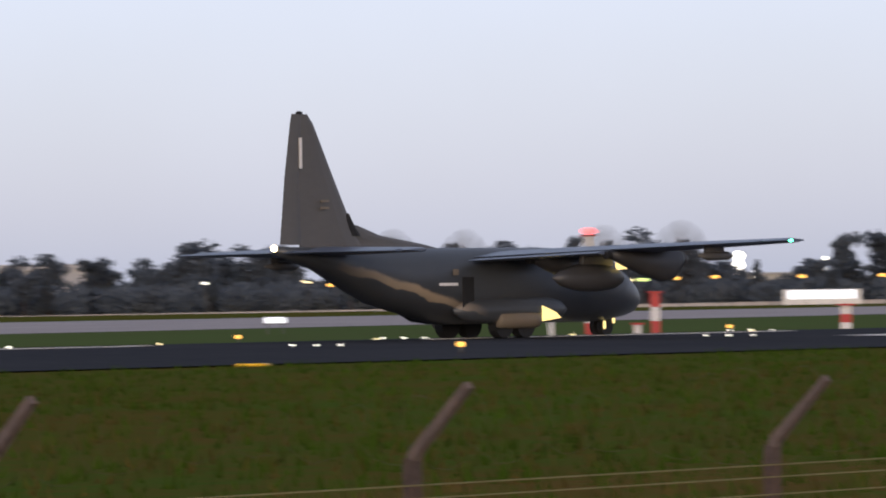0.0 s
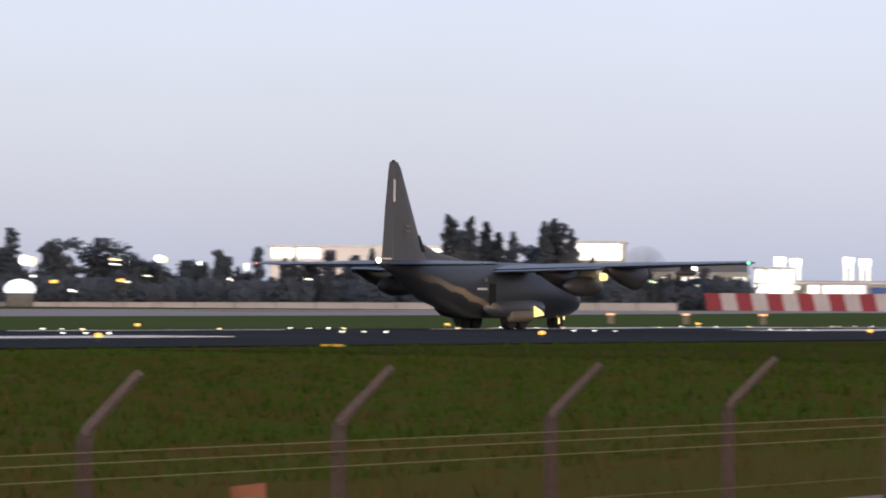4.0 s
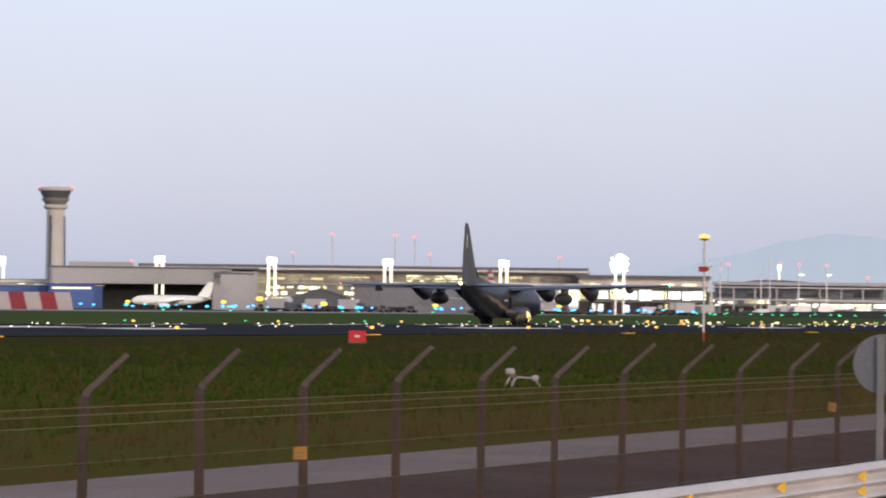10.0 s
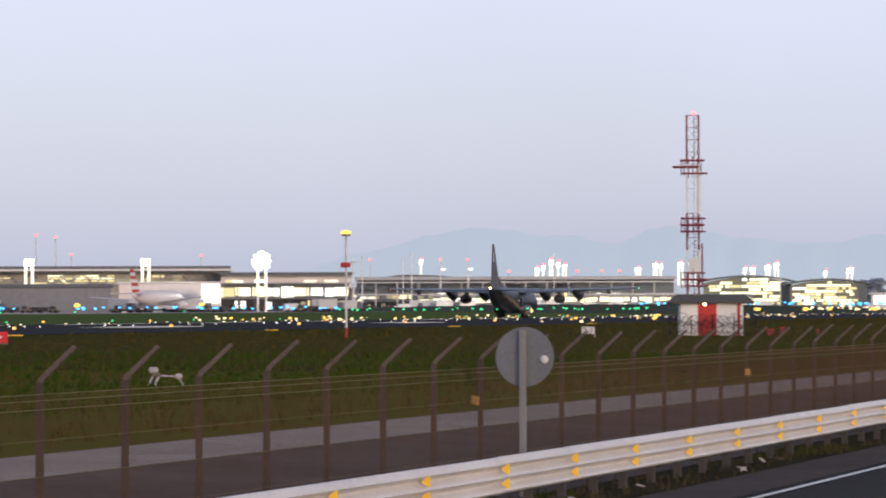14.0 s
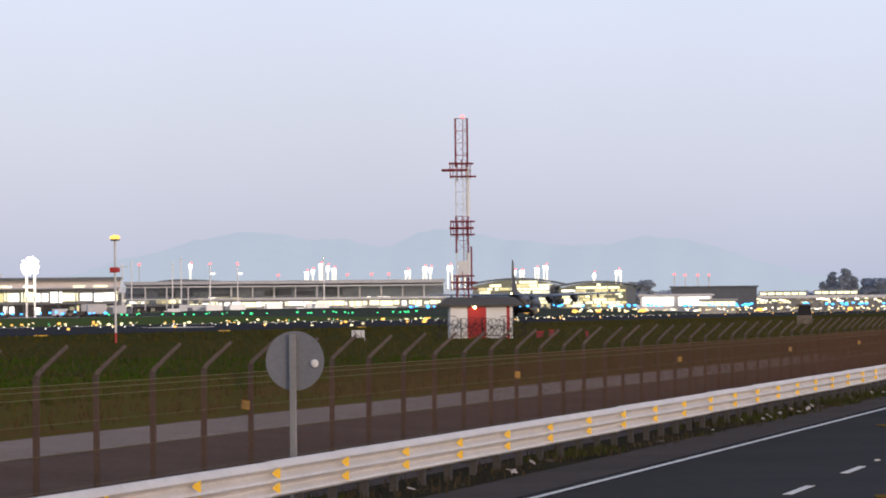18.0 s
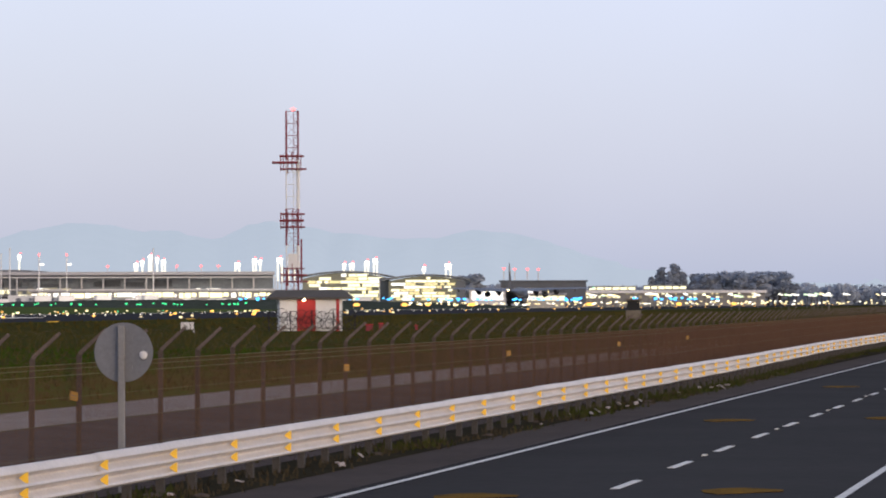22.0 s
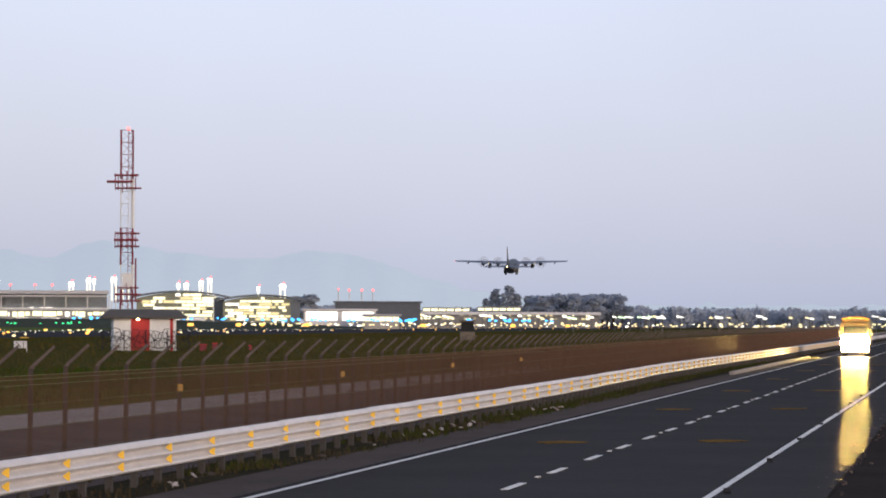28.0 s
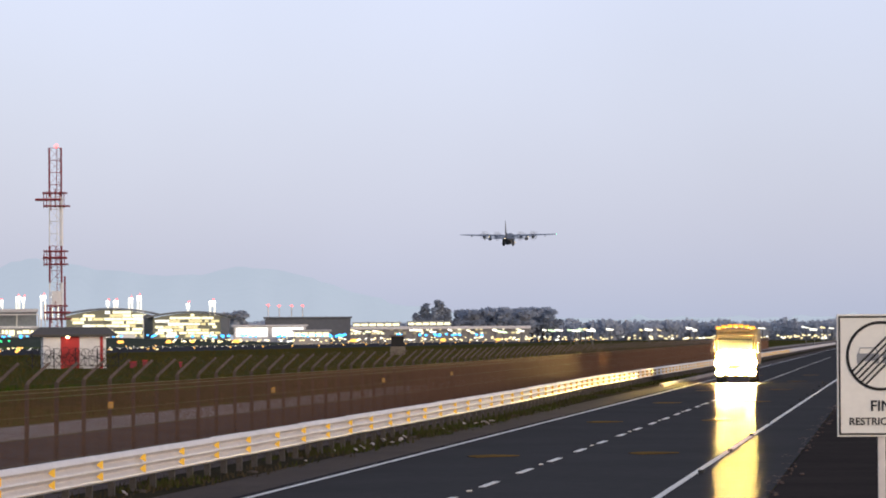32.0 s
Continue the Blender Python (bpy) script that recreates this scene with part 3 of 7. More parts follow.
    return a


PROPS = []
plane = aircraft()


# ---- the round sign seen from behind ----
def round_sign():
    a = empty("round_road_sign", pose(-15.02, 66.1, 0), "round grey metal road sign seen from behind on a post", "road sign")
    bm = bmesh.new()
    rod(bm, (0.02, 0.02, 2.12), (0.02, 0.045, 2.12), 0.45, n=40)
    part("disc", bm, SIGNBACK, a, "round grey metal back of the sign")
    part("post", boxes((-0.05, 0.05, -0.06, 0.0, -0.2, 2.52, 0.008)), SIGNPOST, a)
    # white stud stands in for a bright glint on the disc
    part("glint_stud", ball(bmesh.new(), (0.33, 0.0, 2.08), (0.065, 0.03, 0.065)), WHITEP, a, "small white stud painted for a bright glint")
    for z in (1.9, 2.34):
        part("bracket", boxes((-0.16, 0.16, 0.0, 0.022, z - 0.02, z + 0.02)), SIGNBACK, a)


SIGNBACK = material("sign_back", (0.25, 0.25, 0.265), 0.55, 0.3, other=(0.19, 0.19, 0.20), scale=0.3)
SIGNPOST = material("sign_post", (0.34, 0.33, 0.325), 0.6, 0.3, other=(0.24, 0.23, 0.225), scale=0.3)
round_sign()


# ---- the antenna mast and its hut ----
MASTRED = material("dark_red_mast_paint", (0.30, 0.035, 0.05), 0.6, other=(0.19, 0.03, 0.04), scale=0.5)
HUTWHITE = material("white_wall_paint", (0.88, 0.87, 0.86), 0.6, other=(0.74, 0.72, 0.70), scale=0.8)


def mast():
    ox, oy = -68.5, 365.0
    a = empty("antenna_mast", pose(ox, oy, 0.48, rz=10), "red and white lattice antenna mast", "mast")
    H, w = 18.2, 0.49
    n = 18
    c = [(-w, -w), (w, -w), (w, w), (-w, w)]
    for k in range(n):
        z0, z1 = H * k / n, H * (k + 1) / n
        mat = HUTWHITE if 5.0 < z0 < 6.6 or 9.8 < z0 < 13.2 else MASTRED
        bm = bmesh.new()
        for i in range(4):
            p, q = c[i], c[(i + 1) % 4]
            rod(bm, (*p, z0), (*q, z1), 0.014, n=4)
            rod(bm, (*p, z1), (*q, z1), 0.02, n=4)
            rod(bm, (*p, z0), (*p, z1), (0.15 if i == 1 else 0.045) if mat is HUTWHITE else 0.075, n=6)
        part("lattice_section", bm, mat, a)
    # the ladder inside one side
    for k in range(9):
        z0, z1 = H * k / 9, H * (k + 1) / 9
        bm = bmesh.new()
        for x in (0.12, w):
            rod(bm, (x, -w - 0.08, z0), (x, -w - 0.08, z1), 0.028, n=5)
        for j in range(7):
            z = z0 + (z1 - z0) * j / 7
            rod(bm, (0.12, -w - 0.08, z), (w, -w - 0.08, z), 0.018, n=4)
        part("ladder_section", bm, HUTWHITE if 9.8 < z0 < 12.5 else MASTRED, a)
    for z, ends in ((4.1, ((-0.8, 1.3), (-0.9, 1.2), (-0.7, 1.0))), (8.6, ((-0.9, 1.05), (-1.05, 0.95), (-0.95, 1.05))), (13.4, ((-0.95, 1.2), (-1.65, 0.5), (-1.05, 0.97)))):
        deck = part("antenna_platform", boxes((-0.75, 0.75, -0.75, 0.75, z - 0.03, z + 0.01)), MASTRED, a, "red antenna platform")
        for dz, (x0, x1) in zip((0.0, 0.53, 1.07), ends):
            for y in (-0.8, 0.8):
                part("rail", rods([((x0, y, z + dz), (x1, y, z + dz))], 0.085 if dz == 0.53 else 0.055, 6), MASTRED, deck)
            for x in (-0.72, 0.72):
                part("rail", rods([((x, -0.8, z + dz), (x, 0.8, z + dz))], 0.04, 5), MASTRED, deck)
        for x in (-0.95, -0.72, -0.36, 0.0, 0.36, 0.72):
            for y in (-0.8, 0.8):
                part("stanchion", rods([((x, y, z - 0.15 - 0.2 * (x == -0.36)), (x, y, z + 1.2 + 0.25 * (x == 0.0)))], 0.03, 5), MASTRED, deck)
    part("whip_aerial", rods([((0.75, -0.3, 4.0), (0.75, -0.3, 7.6))], 0.075, 6), MASTRED, a)
    part("junction_box", boxes((-0.35, 0.4, -0.62, -0.5, 5.2, 6.4, 0.03)), HUTWHITE, a, "white equipment box on the mast")
    part("obstruction_light", ball(bmesh.new(), (0.1, 0, H + 0.15), 0.16), REDGLOW, a, "lit red lamp")


def hut():
    ox, oy = -66.5, 362.0
    a = empty("equipment_hut", pose(ox, oy, 0.48, rz=14), "small white equipment hut with red stripes and a grey roof", "hut")
    part("wall", boxes((-2.55, 2.55, -1.8, 1.8, -0.1, 2.75)), HUTWHITE, a)
    bm = bmesh.new()
    loft(bm, [[(-q, -p, z), (q, -p, z), (q, p, z), (-q, p, z)] for q, p, z in ((3.4, 2.3, 2.62), (3.45, 2.35, 2.80), (2.75, 0.5, 3.4))])
    part("roof", bm, ROOF, a, "low hipped grey roof")
    part("stripe", boxes((-1.15, 0.38, -1.83, -1.8, -0.05, 2.7)), RED, a, "red painted stripe")
    part("stripe", boxes((2.05, 2.3, -1.83, -1.8, -0.05, 2.7)), RED, a, "red painted stripe")
    bm = bmesh.new()
    g = random.Random(3)
    for i in range(26):
        row = i % 2
        cx, cz, rr = -3.5 + 0.29 * i + g.uniform(-0.1, 0.1), 0.7 + 0.5 * row + g.uniform(-0.2, 0.2), g.uniform(0.32, 0.55)
        tilt = g.uniform(-0.35, 0.35)
        pts = [(cx + rr * math.cos(k * 0.52) * g.uniform(0.9, 1.1) + tilt * math.sin(k * 0.52) * rr, -2.9 + 0.25 * math.sin(k * 0.26), cz + rr * math.sin(k * 0.52)) for k in range(13)]
        for p, q in zip(pts, pts[1:]):
            rod(bm, p, q, 0.03, n=4, caps=False)
    rod(bm, (-3.6, -2.9, 0.25), (3.6, -2.9, 0.25), 0.03, n=4)
    for i in range(5):
        rod(bm, (-3.5 + 1.75 * i, -2.9, -0.2), (-3.5 + 1.75 * i, -2.9, 1.7), 0.05, n=5)
    part("razor_fence", bm, BLACK, a, "coils of razor wire before the hut")
    part("lamp", ball(bmesh.new(), (-0.6, -2.2, 2.6), 0.14), TAILGLOW, a, "lit warm lamp under the roof")


mast()
hut()


# ---- the airfield's lights ----
AMBER = glow("amber_lamp_glow", (1.0, 0.52, 0.10), 2.2)
WARM = glow("warm_white_lamp_glow", (1.0, 0.80, 0.42), 2.2)
COOL = glow("white_lamp_glow", (1.0, 0.94, 0.80), 2.6)
ORANGEL = glow("orange_lamp_glow", (1.0, 0.42, 0.2), 2.2)
YELLOWL = glow("yellow_lamp_glow", (1.0, 0.72, 0.10), 1.8)
BLUE = glow("blue_lamp_glow", (0.06, 0.42, 1.0), 3.4)
GREEN = glow("green_lamp_glow", (0.06, 0.9, 0.32), 1.8)
REDL = glow("red_lamp_glow", (1.0, 0.10, 0.10), 4.0)
WINDOW = glow("lit_window", (1.0, 0.92, 0.60), 1.6)
WINDOWD = glow("dim_lit_window", (1.0, 0.88, 0.55), 0.35)
WINDOWM = glow("warm_lit_window", (1.0, 0.84, 0.42), 0.95)
WINDOWW = glow("lit_white_window", (1.0, 0.95, 0.86), 1.9)
PANELGLOW = glow("lit_panel_glow", (0.95, 0.95, 1.0), 1.4)
LEGGLOW = glow("lit_leg_glow", (1.0, 0.92, 0.72), 1.7)
FLOOD = glow("floodlight_glow", (1.0, 0.95, 0.82), 4.5)
SHEDGREY = material("weathered_grey_cladding", (0.24, 0.24, 0.26), 0.6, other=(0.18, 0.18, 0.20), scale=6.0)
BLUESHED = material("blue_cladding", (0.065, 0.125, 0.36), 0.6, scale=6.0)
HANGAR = material("pale_grey_cladding", (0.42, 0.41, 0.42), 0.6, other=(0.36, 0.35, 0.37), scale=8.0)
HANGARD = material("dark_grey_cladding", (0.13, 0.14, 0.165), 0.6, scale=8.0)
TERMWALL = material("terminal_wall", (0.28, 0.27, 0.26), 0.6, scale=8.0)
TOWERC = material("tower_concrete", (0.78, 0.73, 0.70), 0.8, other=(0.62, 0.58, 0.56), scale=4.0)
TERMROOF = material("terminal_roof", (0.16, 0.17, 0.19), 0.5, scale=8.0)
APRON = material("apron_concrete", (0.48, 0.415, 0.39), 0.95, other=(0.35, 0.305, 0.29), scale=5.0, spec=0.03)
# haze is put into both leaf colours, more strongly into the far one
LEAF = material("haze_tinted_foliage", (0.155, 0.175, 0.205), 0.95, other=(0.12, 0.137, 0.16), scale=2.0, spec=0.1)
LEAF2 = material("haze_tinted_far_foliage", (0.50, 0.54, 0.61), 1.0, other=(0.43, 0.47, 0.54), scale=2.0, spec=0.1)
BARK = material("bark", (0.07, 0.055, 0.045), 0.9, scale=0.5, bump=0.4)


def leafy(m):
    """Let half of the light pass through the leaves."""
    n, l = m.node_tree.nodes, m.node_tree.links
    col = n["Principled BSDF"].inputs["Base Color"].links[0].from_socket
    d, t, x = n.new("ShaderNodeBsdfDiffuse"), n.new("ShaderNodeBsdfTranslucent"), n.new("ShaderNodeMixShader")
    l.new(col, d.inputs["Color"])
    l.new(col, t.inputs["Color"])
    x.inputs[0].default_value = 0.5
    l.new(d.outputs[0], x.inputs[1])
    l.new(t.outputs[0], x.inputs[2])
    l.new(x.outputs[0], n["Material Output"].inputs["Surface"])


leafy(LEAF)
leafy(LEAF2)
HILL = material("haze_glow_hillside", (0.09, 0.11, 0.14), 1.0, other=(0.06, 0.08, 0.11), scale=150.0, spec=0.0)
# pale blue emission stands in for the haze before the hills
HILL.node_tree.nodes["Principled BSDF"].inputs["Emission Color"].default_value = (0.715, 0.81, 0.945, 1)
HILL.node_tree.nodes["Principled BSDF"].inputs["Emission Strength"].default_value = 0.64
PINKWALL = material("pale_pink_facade", (0.84, 0.76, 0.74), 0.7, other=(0.74, 0.67, 0.66), scale=8.0)
GLAZING = glow("lit_glazing", (0.92, 0.88, 0.62), 0.07)
CURTAIN = material("cream_facade", (0.5, 0.47, 0.42), 0.7, scale=6.0)


def spot(az, r):
    """The place on the ground at that bearing and distance from the eye."""
    a = radians(az)
    return r * math.sin(a), r * math.cos(a)


def height(el, r):
    return EYE[2] + r * math.tan(radians(el))


def facing(az, r, z=None):
    """A pose there whose x runs to the right and y away, as seen from the road."""
    x, y = spot(az, r)
    return pose(x, y, ground_z(x) if z is None else z, rz=-az)


def edge_light():
    a = empty("runway_edge_light", pose(-129, 140, 0.88), "small lit amber runway edge light on a stem", "runway light", "runway edge lights")
    part("stem", rods([((0, 0, -0.1), (0, 0, 0.25))], 0.04, 6), DARKSTEEL, a)
    part("lens", ball(bmesh.new(), (0, 0, 0.33), (0.19, 0.19, 0.12), 8, 6), AMBER, a, "glowing amber lens")
    return a


near = edge_light()
for i in range(-3, 42):
    for x, z in ((-129, 0.88), (-189, 0.86)):
        if not (i == 0 and x == -129) and not (x == -189 and i < 0):
            copy_thing(near, pose(x, 140 + 45.75 * i, z))


def lamp_field(name, spots, r, mat, label, flat=0.6):
    """Many small lit lamps let into the ground or on short stems, in one mesh."""
    bm = bmesh.new()
    for x, y, z in spots:
        k = r * random.uniform(0.8, 1.2)
        rings = [[bm.verts.new((x + q * k * math.cos(j * math.pi / 4), y + q * k * math.sin(j * math.pi / 4), z + h * k * flat)) for j in range(8)] for q, h in ((0.55, -0.85), (1.0, 0.0), (0.55, 0.85))]
        for p, q in zip(rings, rings[1:]):
            for j in range(8):
                bm.faces.new((p[j], p[(j + 1) % 8], q[(j + 1) % 8], q[j]))
        bm.faces.new(rings[2])
        bm.faces.new(rings[0][::-1])
    return tagged(mesh_ob(name, bm, mat), label, "airfield lights", kind="stuff")


rl = random.Random(11)
lamp_field("runway_centreline_lights", [(-159 + 0.4, 120 + 15.25 * i, 1.2) for i in range(130)], 0.10, WARM, "row of lit white lamps along the runway's middle")
lamp_field("touchdown_zone_lights", [(-159 + s * (10 + 1.6 * k), 150 + 30.5 * i, 1.1) for i in range(30) for s in (-1, 1) for k in range(3)], 0.10, COOL, "rows of lit white lamps set in the runway")
lamp_field("taxiway_centre_lights", [(-215 - 0.06 * i, 420 + 48 * i + rl.uniform(-6, 6), 1.0 + 0.0012 * i) for i in range(35)], 0.16, GREEN, "scattered lit green taxiway lamps")
sp = []
for lo, hi, count, el in ((-23.0, -15.1, 58, 0.006), (-11.4, -9.0, 22, 0.04), (-9.0, -5.2, 50, 0.03)):
    for i in range(count):
        az, r = rl.uniform(lo, hi), rl.uniform(700, 900)
        sp.append((*spot(az, r), height(el + rl.uniform(-0.012, 0.012), r)))
lamp_field("taxiway_edge_lights", sp, 0.31, BLUE, "many lit blue taxiway edge lamps")
sp = []
for i in range(105):
    az, r = rl.uniform(-17, -9.2), rl.uniform(500, 1050)
    x, y = spot(az, r)
    if x < -40:
        sp.append((x, y, EYE[2] - r * (rl.choice((0.0019, 0.0024, 0.0031)) + rl.uniform(-0.0002, 0.0002))))
lamp_field("apron_lamps", [p for i, p in enumerate(sp) if i % 4], 0.22, WARM, "many lit warm white airfield lamps")
lamp_field("apron_amber_lamps", [p for i, p in enumerate(sp) if not i % 4], 0.27, AMBER, "many lit amber airfield lamps")
sp = []
for i in range(270):
    az, r = rl.uniform(-9.2, -0.3), rl.uniform(900, 1300)
    sp.append((*spot(az, r), height((-0.03 if i % 3 else -0.008) + rl.gauss(0.0, 0.007), r)))
lamp_field("horizon_lamps", sp[:200], 0.29, WARM, "many lit warm lamps at the airfield's far end")
lamp_field("horizon_white_lamps", sp[200:], 0.29, COOL, "many lit white lamps at the airfield's far end")
lamp_field("horizon_amber_lamps", [(*spot(az, 1000), height(-0.035, 1000)) for az in (-9.82, -9.8, -9.2, -8.9, -8.36, -8.33, -6.86, -6.82, -6.84, -6.3, -5.7, -5.0)], 0.62, AMBER, "a few large lit amber lamps")
sp = []
for i in range(44):
    az, r = rl.uniform(-15.2, -11.2) if i < 36 else rl.uniform(-22, -15.2), rl.uniform(560, 800)
    sp.append((*spot(az, r), height((-0.018 if i < 36 else -0.04) + rl.uniform(-0.01, 0.01), r)))
lamp_field("taxiway_green_lamps", sp, 0.19, GREEN, "scattered lit green taxiway lamps")
lamp_field("apron_yellow_lamps", [(*spot(az, 900), height(el, 900)) for az, el in ((-22.4, 0.05), (-21.18, 0.057), (-20.72, 0.105), (-18.48, 0.044), (-19.9, 0.05), (-16.9, 0.05))], 0.72, YELLOWL, "a few large lit yellow apron lamps")

# mown grass between the runway and the taxiway
MOWN = material("mown_grass", (0.098, 0.148, 0.046), 1.0, other=(0.108, 0.122, 0.05), scale=9.0, bump=0.3, bump_scale=2.0, spec=0.0)
strip("runway_strip", [-291, -215, -198.5], [-300, 0, 200, 250, 300, 380, 450, 515, 620, 700, 1000, 1500, 2500, 2900], [ground_z(x) + 0.035 for x in (-291, -215, -198.5)], MOWN, "mown green grass strip beside the runway", "grass")

# pale parallel taxiway
strip("taxiway", [-420, -360, -292], [-300, 0, 200, 250, 300, 380, 450, 515, 620, 700, 1000, 1500, 2500, 2900], [1.5, 1.24, 0.95], APRON, "pale concrete taxiway beyond the runway", "taxiway")


def perimeter_wall():
    """A low pale wall of concrete panels before the trees."""
    a = empty("perimeter_wall", pose(0, 0, 0), "long low pale concrete wall before the trees", "wall")
    n, r = 46, 905
    for i in range(n):
        a0, a1 = -51.0 + 23.6 * i / n, -51.0 + 23.6 * (i + 1) / n
        top = height(float(np.interp((a0 + a1) / 2, (-51, -45, -29.5, -27), (-0.06, -0.042, 0.022, 0.03))), r)
        bm = bmesh.new()
        q = [spot(a0 + 0.006, r), spot(a1 - 0.006, r), spot(a1 - 0.006, r + 0.4), spot(a0 + 0.006, r + 0.4)]
        loft(bm, [[(x, y, z) for x, y in q] for z in (0.8, top)])
        part("panel", bm, WALLPALE, a)


WALLPALE = material("pale_wall_concrete", (0.50, 0.46, 0.45), 0.9, other=(0.40, 0.365, 0.355), scale=5.0, spec=0.05)
perimeter_wall()
# markings on the runway
bm = boxes(*[(-159 + s * 10 - 3, -159 + s * 10 + 3, 300, 345, 0.9, 1.06) for s in (-1, 1)], *[(-146, -138, y0, y1, 0.9, 1.0) for y0, y1 in ((185, 212), (337, 352), (431, 455), (545, 562))], *[(-159.45, -158.55, 120 + 50 * i, 150 + 50 * i, 1.0, 1.135) for i in range(30)])
tagged(mesh_ob("runway_marking", bm, WHITE), "white painted runway markings", "runway marking", kind="structure")


def edge_plate(y):
    a = empty("edge_plate", pose(-118.3, y, ground_z(-118.3), rz=30), "flat yellow marker plate at the runway's edge", "marker", "runway edge plates")
    part("plate", boxes((-0.6, 0.6, -0.35, 0.35, 0.05, 0.15, 0.03)), YELLOW, a)
    for s in (-1, 1):
        part("foot", boxes((s * 0.4 - 0.06, s * 0.4 + 0.06, -0.2, 0.2, -0.1, 0.05)), DARKSTEEL, a)


for i in range(7):
    edge_plate(117 + 73.8 * i)


def amber_stand(az, r, z):
    a = empty("guard_lamp", facing(az, r, z), "low orange stand with a lit amber lamp", "airfield lamp", "guard lamps")
    part("stand", boxes((-0.35, 0.35, -0.3, 0.3, -0.2, 0.75, 0.05)), TAN, a)
    part("lamp", boxes((-0.4, 0.4, -0.25, 0.25, 0.75, 0.93, 0.06)), ORANGEL, a, "glowing amber lamp")
    return a


for az in (-28.25, -27.29, -26.31):
    amber_stand(az, 470, 1.07)


# ---- the blast barrier in red and white ----
BARRED = material("faded_red_paint", (0.36, 0.035, 0.055), 0.7, other=(0.20, 0.04, 0.045), scale=1.5)
BARWHITE = material("dirty_white_paint", (0.55, 0.49, 0.49), 0.7, other=(0.42, 0.37, 0.37), scale=1.5)


def barrier():
    a = empty("blast_barrier", facing(-25.1, 1000, 1.75), "long red and white striped blast barrier", "barrier")
    for i in range(20):
        x = -34.3 + 3.43 * i
        bm = bmesh.new()
        # leaning panel
        lo, hi, t, lean = x, x + 3.43, 0.25, 0.9
        loft(bm, [[(lo + lean, 0, 0), (hi + lean, 0, 0), (hi + lean, t, 0), (lo + lean, t, 0)], [(lo, 0.9, 3.9), (hi, 0.9, 3.9), (hi, 0.9 + t, 3.9), (lo, 0.9 + t, 3.9)]])
        part("panel", bm, (BARRED, BARWHITE)[i % 2], a)
        part("strut", rods([((x, 0.9, 3.5), (x, 3.0, -0.3))], 0.12, 5), DARKSTEEL, a)


barrier()


# ---- buildings of the airport ----
def building(name, label, az0, az1, r, el0, el1, wall, roof=None, rows=(), panes=0, depth=20.0, roof_h=0.6, over=0.6, lit=WINDOW, keep=0.85, category="building", seed=1, vary=0.0):
    """A block between two bearings. rows: pairs of heights (0..1) of its bands of windows."""
    az = (az0 + az1) / 2
    w = r * math.tan(radians(abs(az1 - az0) / 2))
    z0, z1 = height(el0, r), height(el1, r)
    a = empty(name, facing(az, r, z0), label, category)
    h = z1 - z0
    part("wall", boxes((-w, w, 0, depth, -2.5, h)), wall, a)
    part("roof", boxes((-w - over, w + over, -over, depth + over, h, h + roof_h, 0.1)), roof or wall, a)
    g = random.Random(seed)
    shades = (lit, lit, WINDOWD, WINDOWM)
    if rows and panes > 12:
        part("fascia", boxes((-w - over, w + over, -over - 0.3, -over, h - 0.5, h + 0.1)), WHITEP, a, "pale edge of the roof")
    for lo, hi in rows:
        n = max(1, panes)
        step = 2 * w / n
        for i in range(n):
            if g.random() < keep:
                d = step * 0.07
                part("window", boxes((-w + i * step + d, -w + (i + 1) * step - d - step * vary * g.random(), -0.12, 0.06, lo * h, (hi - (hi - lo) * 0.4 * g.random() * (panes > 12)) * h)), g.choice(shades) if panes > 12 else lit, a)
    return a


def arched(name, label, az0, az1, r, el0, el1, seed):
    """A glazed hall under a low curved roof."""
    az = (az0 + az1) / 2
    w = r * math.tan(radians(abs(az1 - az0) / 2))
    z0, z1 = height(el0, r), height(el1, r)
    h = z1 - z0
    a = empty(name, facing(az, r, z0), label, "building")
    n = 18

    def top(u):
        return h * (0.80 + 0.20 * (1 - (2 * u - 1) ** 2))
    bm = bmesh.new()
    loft(bm, [[(-w + 2 * w * i / n, y, z) for y, z in ((0, -2), (25, -2), (25, top(i / n) - 0.3), (0, top(i / n) - 0.3))] for i in range(n + 1)])
    part("wall", bm, GLAZING, a, "dimly lit glazing")
    bm = bmesh.new()
    loft(bm, [[(-w - 2 + 2 * (w + 2) * i / n, y, top(i / n) + dz) for y, dz in ((-2.0, -0.1), (27, -0.1), (27, 0.35), (-2.0, 0.35))] for i in range(n + 1)])
    part("roof", bm, TERMROOF, a, "low curved roof")
    g = random.Random(seed)
    for k in range(8):
        lo, hi = h * (0.06 + 0.112 * k), h * (0.150 + 0.112 * k)
        x = -w + g.uniform(0.3, 2.5)
        while x < 0.72 * w:
            L = g.uniform(1.2, 5.0)
            if hi < top(min(1, max(0, (x + w) / (2 * w)))) - 0.5 and g.random() < 0.8:
                part("window", boxes((x, min(x + L, w), -0.15, 0.05, lo, hi)), g.choice((WINDOW, WINDOW, WINDOWW, WINDOWM)), a)
            x += L + g.choice((0.15, 0.3, 0.9))
    part("end_block", boxes((0.76 * w, w, -0.5, 20, -2, h * 0.8)), HANGARD, a, "dark end block")
    return a


